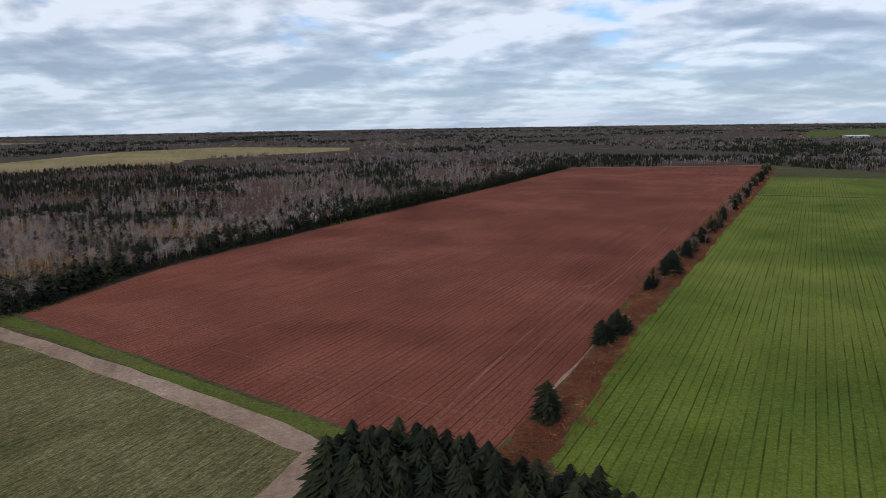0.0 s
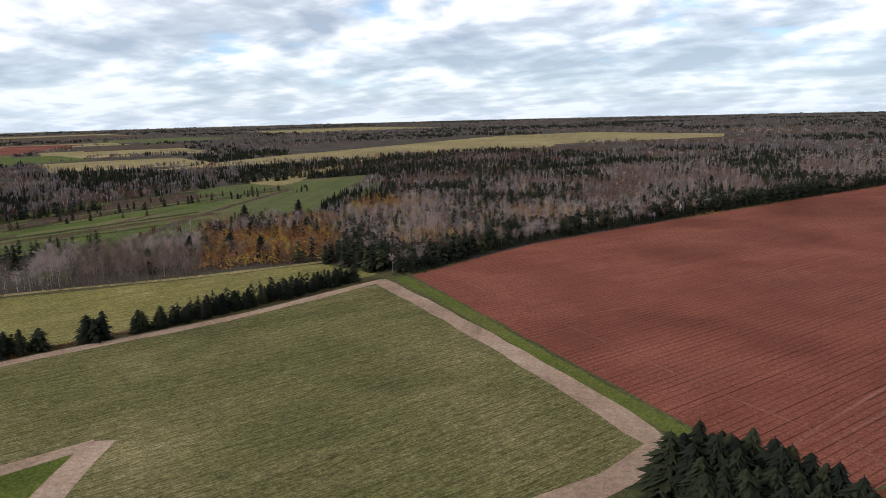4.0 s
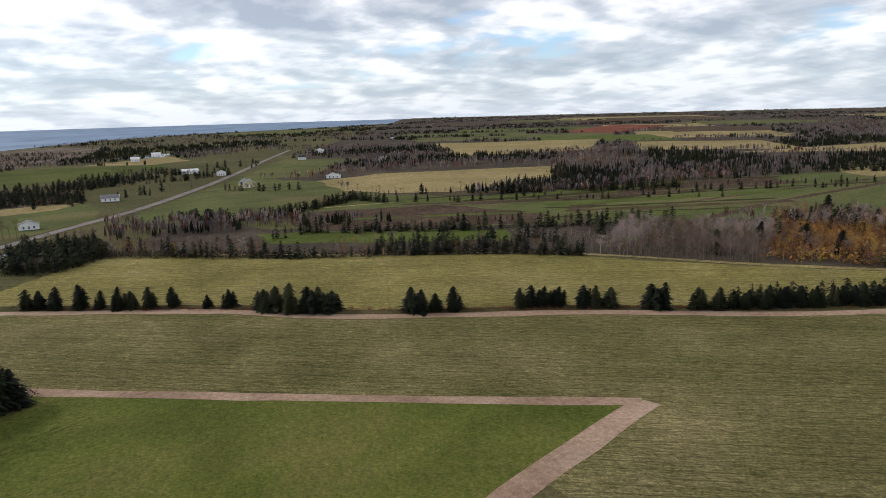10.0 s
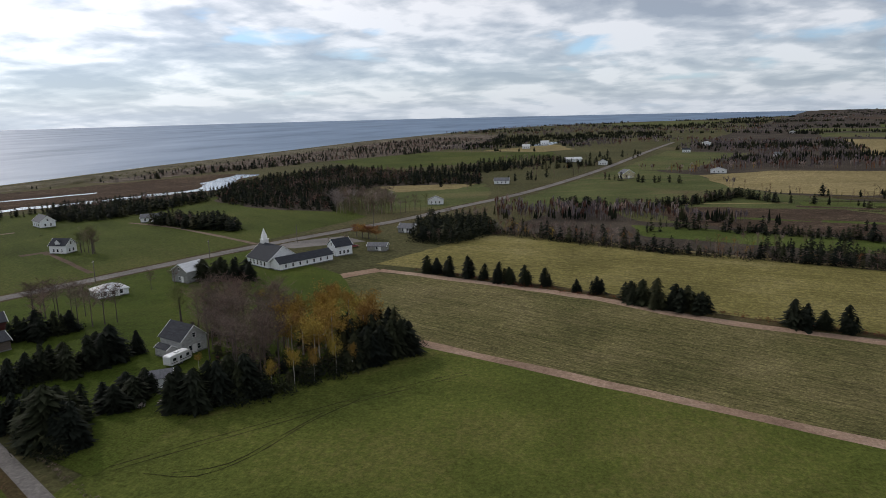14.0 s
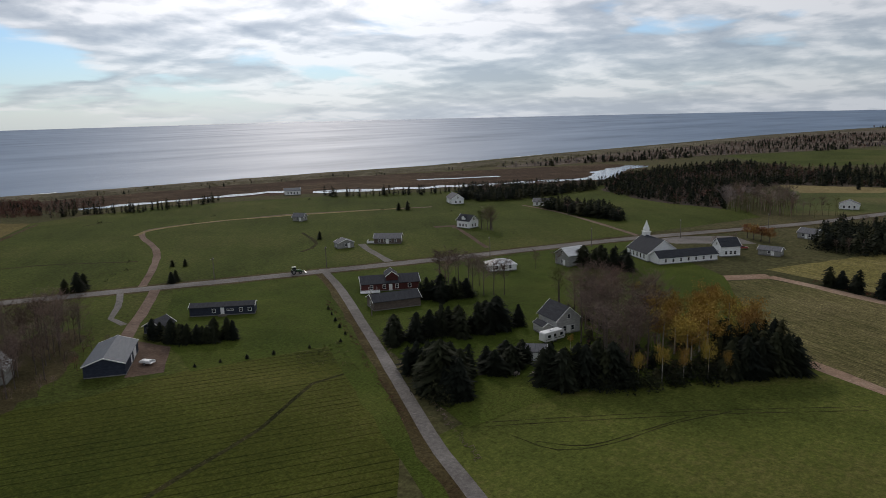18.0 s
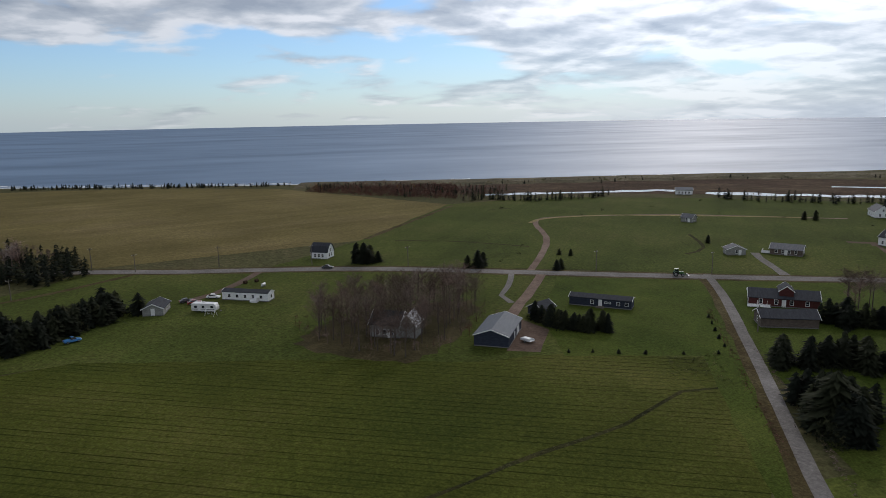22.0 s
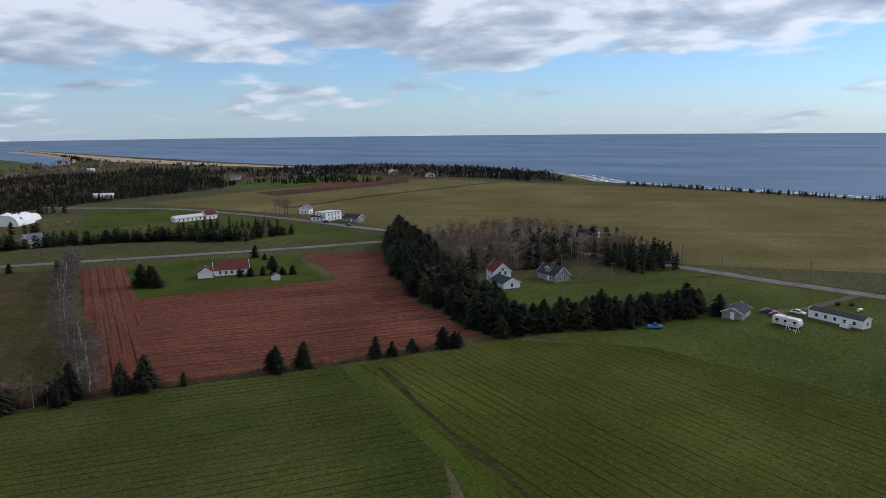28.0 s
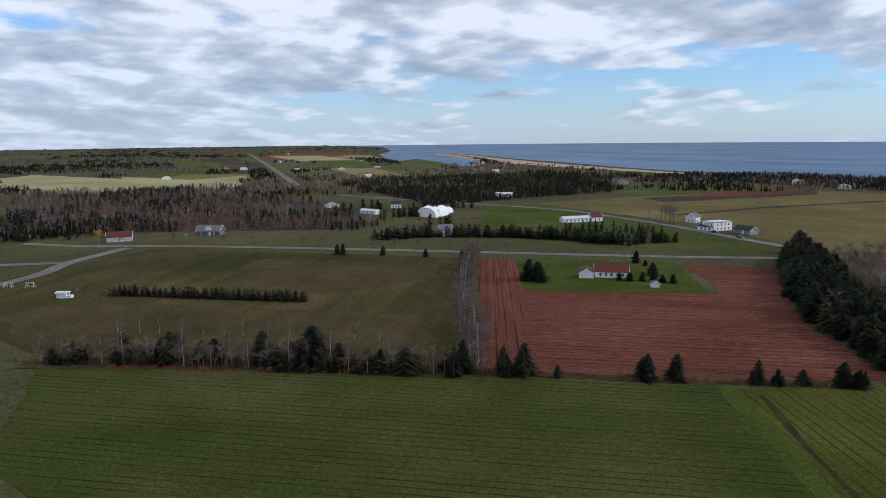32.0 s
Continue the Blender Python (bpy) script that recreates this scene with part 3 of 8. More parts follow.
ribbon("track", [(-142, 209), (-159, 146), (-179, 100), (-203, 25), (-221, -6), (-244, -70), (-249, -88)], 4.6, TRACK, "pale dirt farm track along a row of spruces", "track", 0.5)
ribbon("track", [(-250, -88), (-236, -101), (-217, -110)], 6.5, TRACK, "pale dirt farm track", "track", 0.5)
ribbon("track", [(-170, -50), (-156, -17), (-140, 22), (-119, 76)], 3.8, TRACK, "pale dirt farm track round a green field", "track", 0.4)
ribbon("track", [(-119, 77), (-106, 56), (-95, 38), (-80, 18)], 5.6, TRACK, "pale dirt farm track round a green field", "track", 0.4)
patch("field", [(-150, 216), (-182, 222), (-208, 186), (-232, 154), (-262, 120), (-296, 32), (-334, -54), (-331, -62), (-260, -93), (-254, -71), (-228, -6), (-210, 26), (-178, 113)], YELLOW_FIELD, "straw-yellow stubble field")
ribbon("field_edge", [(-147, 210), (-164, 148), (-184, 101), (-208, 26), (-226, -5), (-250, -70)], 5.0, ROUGH_GRASS, "rough brown grass strip under spruces", "verge", 0.8)
ribbon("field_edge", [(-184, 226), (-210, 188), (-264, 121), (-298, 33), (-337, -55)], 3.5, TAN_FIELD, "sunlit pale grass edge of a field", "verge", 0.6)
patch("field", [(-428, -10), (-540, 78), (-500, 105), (-460, 150), (-440, 206), (-460, 299), (-476, 456), (-405, 590), (-300, 440), (-276, 331), (-317, 211), (-334, 138), (-380, 10)], MEADOW, "green meadow strips with hedges", wobble=2.0)
patch("field", [(-414, 23), (-434, 45), (-430, 123), (-366, 165), (-335, 151), (-357, 59), (-380, 27)], BROWN_FIELD, "brown fallow field", wobble=2.0)
patch("field", [(-467, 310), (-463, 408), (-424, 385), (-432, 292), (-364, 183), (-382, 185)], BROWN_FIELD, "brown fallow field", wobble=2.0)
ribbon("ditch", [(-330, 175), (-365, 250), (-390, 340), (-420, 470)], 5.0, BROWN_FIELD, "dark brown ditch across a meadow", "ditch", 1.0)
ribbon("ditch", [(-395, 50), (-385, 110), (-370, 170)], 7.0, BRIGHT_GRASS, "bright green strip in a meadow", "grass strip", 1.0)
patch("field", [(-365, 7), (-353, 59), (-325, 128), (-297, 118), (-318, 55), (-335, 10)], BRIGHT_GRASS, "bright green pasture behind trees", wobble=1.5)
patch("field", [(-286, 348), (-279, 387), (-253, 334)], BRIGHT_GRASS, "small bright green clearing", wobble=1.5)
patch("field", [(-712, 561), (-752, 824), (-733, 1098), (-717, 1563), (-558, 1778), (-209, 1621), (-195, 1473), (-434, 1183), (-410, 1094), (-546, 876), (-656, 667)], TAN_FIELD, "long tan stubble field among woods", wobble=4, step=30)
patch("field", [(-1204, 334), (-1131, 618), (-874, 468), (-864, 268)], TAN_FIELD, "tan stubble field among woods", wobble=4, step=30)
patch("field", [(-629, 66), (-671, 130), (-659, 301), (-637, 306), (-536, 244), (-493, 152), (-507, 105), (-538, 78)], TAN_FIELD, "tan stubble field beside meadows", wobble=3, step=20)
patch("field", [(-483, 483), (-515, 613), (-566, 831), (-519, 763), (-425, 469)], TAN_FIELD, "tan stubble field among woods", wobble=3, step=20)
patch("field", [(892, 1759), (1109, 1787), (1900, 2500), (1643, 2652), (1269, 2506)], BRIGHT_GRASS, "distant pale green field", wobble=5, step=40)
patch("field", [(-1500, 700), (-1850, 1050), (-1700, 1150), (-1350, 780)], RED_SOIL, "distant red field", wobble=5, step=40)
# fields to the west, beyond the road
patch("field", [(-804, -345), (-977, -255), (-953, -83), (-845, -73), (-696, -234)], PASTURE, "dark green field beside the shore", wobble=3, step=20)
patch("field", [(-993, -190), (-1149, -101), (-1018, -60), (-960, -100)], TAN_FIELD, "distant tan field", wobble=3, step=20)
patch("field", [(-690, 0), (-960, 60), (-900, 150), (-680, 60)], MEADOW, "green field beside the road", wobble=3, step=20)
ribbon("track", [(-417, 12), (-445, 39), (-455, 99)], 3.0, TAN_FIELD, "sunlit pale track in a meadow", "track", 0.5)
for bank, wide in (([(-439, 141), (-439, 231), (-477, 330), (-462, 412)], 9.0), ([(-408, 224), (-410, 284), (-406, 373), (-398, 444)], 5.0), ([(-465, 110), (-468, 200), (-480, 260)], 4.0), ([(-425, 128), (-415, 190), (-400, 250), (-385, 330)], 4.0), ([(-385, 175), (-372, 240), (-360, 320)], 6.0), ([(-350, 160), (-345, 230), (-330, 300)], 4.0)):
    ribbon("hedge_bank", bank, wide, WEEDS, "dark weedy bank between meadow strips", "bank", 1.2)
for strip, wide, sort, word in (([(-452, 105), (-450, 180), (-462, 270), (-470, 330)], 14.0, BRIGHT_GRASS, "bright green"), ([(-424, 140), (-420, 220), (-418, 300), (-428, 400)], 11.0, BROWN_FIELD, "brown fallow"), ([(-396, 180), (-392, 260), (-386, 360)], 15.0, BRIGHT_GRASS, "bright green"),
                                ([(-368, 180), (-358, 250), (-345, 320)], 10.0, ROUGH_GRASS, "rough brown"), ([(-344, 180), (-335, 240), (-322, 300)], 12.0, BRIGHT_GRASS, "bright green"), ([(-488, 120), (-478, 170), (-490, 240)], 10.0, ROUGH_GRASS, "rough brown")):
    ribbon("field_strip", strip, wide, sort, word + " strip across a meadow", "field strip", 1.5, 15.0)
for dl in ([(-300, 215), (-340, 290), (-372, 380), (-395, 450)], [(-440, 100), (-425, 190), (-440, 290), (-455, 380)], [(-410, 30), (-400, 70), (-385, 100)]):
    ribbon("ditch", dl, 6.0, BROWN_FIELD, "dark brown ditch across a meadow", "ditch", 1.5)
for rut, sort, word in (([(74, 285), (31, 208), (1, 143), (-3, 132)], RED_DUST, "along"), ([(70, 268), (42, 217), (14, 159), (1, 133)], RED_DUST, "along"), ([(-120, 224), (-86, 198), (-61, 182), (-35, 163), (-15, 149), (-2, 141), (8, 135), (12, 128)], RED_DUST, "across"), ([(150, 440), (74, 285)], RED_DUST, "along"), ([(10, 330), (-40, 230), (-66, 190)], RED_DUST, "along")):
    ribbon("tyre_tracks", rut, 0.55, sort, "faint tyre track " + word + " ploughed soil", "track", 0.15)
patch("earth_bank", [(50, 246), (56, 250), (55, 251.5), (49, 247.5)], RED_DUST, "pale bare patch in ploughed soil", "ground", 0.5, 2.0)
ribbon("field_edge", [(24, 150), (28, 158), (39, 180), (48, 198)], 0.7, TRACK, "sunlit pale edge of a ploughed field", "verge", 0.5)
for rut in ([(-96, -85), (-110, -73), (-130, -55), (-151, -34)], [(-95, -83.5), (-109, -71.5), (-129, -53.5), (-150, -32.5)], [(-95, -78), (-96, -68), (-105, -62), (-119, -58), (-132, -52)], [(-96, -73), (-101, -65), (-112, -61), (-124, -57)]):
    ribbon("tyre_tracks", rut, 0.22, WEEDS, "dark tyre rut across short grass", "track", 0.1, 3.0)
# village side
patch("village_green", [(-262, -188), (-156, -226), (-38, -276), (72, -305), (92, -250), (96, -176), (46, -186), (0, -172), (-60, -154), (-104, -140), (-150, -60), (-240, -100)], PASTURE, "rough green grass round houses and yards", "grass", 0.8)
patch("field", [(110, -134), (90, -172), (46, -188), (0, -176), (-50, -160), (-72, -157), (-104, -144), (-80, -92), (-40, -50), (10, -40), (64, -104)], WINTER_CROP, "short green winter crop with drill rows")
patch("field", [(112, -133), (137, -101), (155, -72), (205, -6), (215, 12), (150, 20), (14, -42), (68, -106)], WINTER_CROP_B, "short green winter crop with drill rows")
ribbon("field_edge", [(112, -133), (78, -113), (52, -95), (30, -76), (6, -50)], 4.0, LAWN, "bright grass strip between crops", "grass strip", 0.5)
ribbon("field_edge", [(104, -136), (74, -116), (47, -99), (26, -81), (2, -55)], 1.4, WEEDS, "dark furrow beside a grass strip", "furrow", 0.5)
ribbon("field_edge", [(-98, -126), (-85, -127), (-65, -116), (-38, -107), (-22, -100), (0, -92)], 0.9, WEEDS, "dark weedy furrow across a crop", "furrow", 0.4)
patch("parking_lot", [(-287, -151), (-299, -152), (-318, -130), (-306, -114), (-299, -124), (-286, -141)], ASPHALT, "grey asphalt parking lot behind a church", "parking lot", 0.3)
patch("lawn", [(-102, -234), (-152, -214), (-109, -144), (-70, -155.5), (-78, -190)], LAWN, "mown green lawn round a dark bungalow", "lawn")
patch("lawn", [(-246, -182), (-286, -160), (-240, -100), (-172, -60), (-164, -47), (-118, -82), (-92, -86), (-96, -98), (-152, -212)], LAWN, "mown green lawn round farm buildings", "lawn")
patch("field", [(69, -310), (166, -433), (202, -680), (111, -663), (-9, -616), (-120, -458), (-44, -339)], SEA_STUBBLE, "broad olive-brown stubble field above the sea")
patch("field", [(510, -358), (515, -482), (477, -685), (286, -683), (199, -678), (163, -433), (66, -312), (225, -331), (297, -352), (379, -362)], SEA_STUBBLE, "broad olive-brown stubble field above the sea")
patch("field", [(-44, -339), (-120, -458), (-200, -470), (-300, -420), (-440, -320), (-500, -250), (-380, -140), (-290, -168), (-200, -205), (-100, -252), (0, -288)], PASTURE, "green seaside pasture", wobble=1.0)
patch("field", [(630, -528), (594, -690), (510, -743), (510, -593), (525, -492)], BRIGHT_GRASS, "green field on the headland", wobble=2)
patch("field", [(501, -469), (472, -678), (436, -636), (457, -456)], BROWN_FIELD, "reddish brown strip on the headland", wobble=2)
patch("field", [(417, -226), (456, -347), (374, -345), (288, -326), (227, -309), (270, -270), (378, -229)], PASTURE, "green pasture between two roads", wobble=1)
patch("field", [(1244, -66), (1076, -149), (1155, -246), (859, -170), (903, -47)], SUNLIT_FIELD, "sunlit pale distant stubble field", wobble=3, step=20)
patch("field", [(2148, -446), (1383, -545), (1687, -800), (1065, -640), (857, -399), (1094, -305)], MEADOW, "distant green fields", wobble=3, step=20)
patch("field", [(1380, -470), (1750, -520), (1700, -640), (1350, -570)], BRIGHT_GRASS, "distant green field", wobble=3, step=20)
patch("field", [(1000, -380), (1300, -430), (1250, -500), (980, -450)], TAN_FIELD, "distant tan field", wobble=3, step=20)
patch("field", [(1600, -300), (2200, -300), (2150, -420), (1500, -380)], BROWN_FIELD, "distant brown field", wobble=3, step=20)
patch("field", [(293, -171), (284, -186), (223, -152), (182, -211), (194, -222), (236, -246), (203, -275), (171, -232), (132, -196), (93, -172), (104, -153), (124, -124), (152, -89)], RED_SOIL_EAST, "ploughed field of red soil with ridges")
patch("field", [(293, -171), (284, -186), (223, -151), (152, -102), (155, -91)], RED_SOIL_STRIP, "narrow strip of ploughed red soil")
patch("lawn", [(285, -188), (224, -151), (184, -209), (238, -245)], LAWN, "green lawn round a red-roofed house", "lawn")
patch("field", [(208, 8), (158, -78), (176, -96), (230, -125), (300, -169), (412, -36), (330, 60)], EAST_MEADOW, "olive-brown mown meadow behind a row of bare trees")
patch("field", [(292, 28), (281, -5), (235, -71), (206, -101), (182, -92), (166, -76), (191, -32), (216, 14)], DRY_MEADOW, "dry brown grass beside a row of bare trees", wobble=2.5)
patch("field", [(352, -72), (297, -150), (255, -128), (259, -79), (294, -53)], DRY_MEADOW, "dry brown mown grass", wobble=3.0)
ribbon("field_edge", [(215, 18), (201, -6), (170, -54), (150, -88), (124, -122), (107, -148), (90, -174)], 5.0, ROUGH_GRASS, "rough brown grass along a field edge", "verge", 0.8)
patch("lawn", [(126, -228), (97, -209), (61, -251), (74, -285), (113, -250)], PASTURE, "green lawn among spruces", "lawn")
patch("field", [(48, -186), (42, -230), (70, -300), (-40, -266), (-80, -210), (-60, -158), (-48, -158), (0, -174)], PASTURE, "grass yard round mobile homes", "lawn")
patch("grass_strip", [(-113, -143), (-93, -105), (-80, -80), (-66, -52), (-58, -50), (-77, -92), (-103, -146)], LAWN, "bright grass strip beside a lane", "grass strip", 0.6)
patch("grove_floor", [(-5, -186), (-10, -176), (-19, -169), (-31, -161.5), (-40, -167), (-51, -182), (-60, -200), (-66, -215), (-40, -212), (-16, -205)], LEAF_LITTER, "brown leaf litter under leafless trees", "ground", 1.8, 3.0)
patch("yard", [(-71, -189), (-75, -177), (-65.5, -160), (-57.5, -163.5), (-66.5, -182)], RED_TRACK, "reddish gravel yard beside a garage", "yard", 0.2)
patch("field", [(562, -492), (559, -576), (579, -716), (622, -623)], BRIGHT_GRASS, "green strip on the headland", wobble=2)
patch("field", [(484, -500), (455, -621), (495, -665), (516, -596)], RED_SOIL_EAST, "strip of reddish soil on the headland", wobble=2)
ribbon("field_strip", [(383, -390), (379, -496), (367, -594), (351, -690)], 9.0, BROWN_FIELD, "reddish brown strip across a stubble field", "field strip", 2.0, 12.0)
patch("lawn", [(409, -240), (391, -303), (451, -349), (517, -315)], LAWN, "bright green lawn beside a road", "lawn", 0.8)
LAGOON_WOOD = [(-434, -270), (-401, -203), (-398, -168), (-457, -189), (-537, -190), (-561, -108), (-618, -119), (-660, -199), (-700, -290), (-635, -300), (-566, -326), (-510, -312)]
for floor in (LAGOON_WOOD, [(545, -268), (560, -397), (566, -489), (742, -642), (888, -540), (860, -294), (640, -280)], [(896, -299), (927, -670), (760, -720), (690, -577), (769, -387)],
              [(672, -610), (734, -790), (639, -880), (520, -885), (375, -825), (290, -712), (330, -697), (391, -719), (488, -725), (600, -712)], [(206, -278), (240, -334), (190, -290), (150, -240), (118, -214), (98, -196), (84, -177), (93, -175), (132, -198), (171, -234)], [(150, -240), (200, -300), (170, -348), (120, -341), (96, -326), (104, -290), (128, -262)]):
    patch("wood_floor", floor, WOOD_FLOOR, "dark ground under close-grown trees", "ground", 3.0, 12.0)
patch("field", [(-395, -132), (-457, -185), (-535, -188), (-560, -106), (-500, -88), (-432, -84)], MEADOW, "dull green meadow behind bare trees", wobble=2.0)
patch("field", [(-534, -186), (-497, -160), (-520, -120), (-558, -110), (-553, -140)], TAN_FIELD, "tan rough field between woods", wobble=2.0)
ribbon("lane", [(-345, -272), (-335, -240), (-314, -199), (-291, -160)], 2.6, PALE_LANE, "narrow pale lane across pasture", "lane", 0.3)
ribbon("drive", [(-253, -258), (-262, -253), (-258, -246)], 5.0, RED_TRACK, "gravel yard beside a farmhouse", "drive", 0.4)
ribbon("drive", [(-262, -252), (-249, -232), (-228, -200)], 2.4, RED_TRACK, "gravel drive to a farmhouse", "drive", 0.3)
# marsh, dunes and lagoon
patch("marsh", [(-150, -515), (-90, -560), (-220, -590), (-330, -570), (-430, -520), (-560, -440), (-640, -400), (-650, -350), (-590, -340), (-500, -310), (-420, -360), (-320, -432), (-260, -470)], MARSH, "brown marsh beside a lagoon", "marsh", 2.5)
DUNE_BACK = [(-560, -455), (-645, -427), (-731, -385), (-815, -352), (-985, -262), (-1120, -235), (-1300, -220), (-1560, -250)]
patch("dune_slope", DUNE_BACK + [(-1700, -395), (-1325, -470), (-1019, -500), (-739, -525), (-570, -520)], DUNE_SCRUB, "rough dunes of brown scrub and pale sand", "dune", 4.0, 20.0)
ribbon("dune", [(-30, -635), (-220, -592), (-330, -575), (-430, -545), (-560, -508), (-760, -505), (-1019, -478), (-1325, -458), (-1660, -395)], 52.0, DUNE, "grassy dunes along the beach", "dune", 5.0, 20.0, None, 1.5)
ribbon("lagoon", [(-160, -502), (-200, -495), (-240, -488), (-290, -480), (-300, -470)], 11.0, POND, "narrow bright lagoon channel", "water", 3.0)
ribbon("lagoon", [(-312, -450), (-345, -425), (-385, -397), (-424, -370), (-471, -348), (-505, -326)], 15.0, POND, "narrow bright lagoon channel", "water", 4.0)
ribbon("lagoon", [(-500, -324), (-540, -332), (-575, -352), (-640, -358)], 24.0, POND, "wide bright end of a lagoon", "water", 4.0)
ribbon("lagoon", [(-421, -449), (-450, -428), (-484, -408)], 7.0, POND, "long thin marsh pool", "water", 1.5)
patch("pond", [(-1100, -160), (-1230, -120), (-1240, -90), (-1120, -110)], POND, "distant bright pond", "water", 2)
# roads
MAIN_ROAD = [(-1174, 83), (-964, 39), (-687, -16), (-511, -61), (-425, -95), (-369, -117), (-285, -162), (-199, -199), (-126, -232), (-72, -258), (-38, -273), (1, -284), (36, -292), (67, -302), (140, -318), (225, -328), (285, -335), (345, -344), (434, -346), (478, -336), (560, -300), (700, -240)]
ribbon("verge", MAIN_ROAD, 11.0, ROUGH_GRASS, "rough grass verge of a country road", "verge", 0.6)
ribbon("road", MAIN_ROAD, 6.8, ASPHALT, "grey two-lane asphalt country road", "road", 0.1, 8.0, None, 0.04)
SIDE_ROAD = [(-156.5, -222), (-141, -190), (-121, -153.5), (-115, -142.5), (-95, -107), (-81.4, -82.7), (-76.7, -72.6), (-69, -56)]
ribbon("verge", [(x + 2.0, y - 1.0) for x, y in SIDE_ROAD], 3.6, ROUGH_GRASS, "brown weedy verge of a lane", "verge", 0.7)
ribbon("road", SIDE_ROAD, 3.0, ASPHALT, "narrow grey lane beside a field", "road", 0.1, 8.0, None, 0.03)
EAST_ROAD = [(475, 30), (445, 0), (419, -44), (365, -116), (308, -186), (253, -253), (213, -308), (195, -322)]
ribbon("road", EAST_ROAD, 6.0, ASPHALT, "grey asphalt side road", "road", 0.1, 8.0, None, 0.06)
ribbon("road", [(424, -22), (388, 6), (362, 17), (338, 36)], 7.0, ASPHALT, "grey asphalt drive at a junction", "road", 0.2)
ribbon("road", [(388, 6), (400, 40), (420, 70)], 6.0, ASPHALT, "grey asphalt drive at a junction", "road", 0.2)
ribbon("road", [(860, -244), (919, -255), (1410, -348), (2711, -586)], 10.0, ASPHALT, "distant straight country road", "road", 0.1, 30.0)
ribbon("drive", [(-101, -246), (-87, -221), (-77, -206), (-68, -190)], 3.6, PALE_LANE, "reddish gravel drive", "drive", 0.3)
ribbon("drive", [(-88.7, -246), (-80.7, -228), (-74.5, -217), (-74.5, -207)], 2.3, ASPHALT, "grey gravel drive", "drive", 0.3)
ribbon("drive", [(-98, -250), (-119, -287.5), (-132, -317), (-141, -352), (-149, -371), (-167, -377), (-215, -367), (-241, -356), (-307, -314)], 3.1, PALE_LANE, "reddish dirt lane to the shore", "drive", 0.3)
ribbon("track", [(-141, -362), (-156, -374), (-191, -374), (-215, -364), (-239, -353), (-291, -325)], 2.6, TAN_FIELD, "pale worn track across a pasture", "track", 0.4)
ribbon("drive", [(3, -283), (12, -262), (18.6, -251), (26, -243)], 3.6, RED_TRACK, "grey gravel drive to a mobile home", "drive", 0.4)
ribbon("track", [(52, -292), (74.5, -269), (89.6, -258), (105, -244)], 2.6, ROUGH_GRASS, "brown worn track across a lawn", "track", 0.5)
ribbon("drive", [(-182, -212), (-194, -241), (-199, -251)], 3.4, ASPHALT, "grey gravel drive", "drive", 0.3)
for bank in ([(-60, -332), (-77, -325), (-91, -317), (-115, -296)], [(-135, -420), (-146, -424), (-152, -422)], [(-171, -258), (-186, -268), (-200, -300)]):
    ribbon("hedge_bank", bank, 1.6, WEEDS, "low dark bank in a pasture", "bank", 0.5)
ribbon("ditch", [(-47, -342), (-78, -388), (-121, -451)], 3.0, ROUGH_GRASS, "dark hedge bank between fields", "ditch", 0.8)

# ---- trees ----
# A template is a unit plant, 1 high: arrays of corners, three for each triangle.


def tri(out, a, b, c):
    out += [a, b, c]


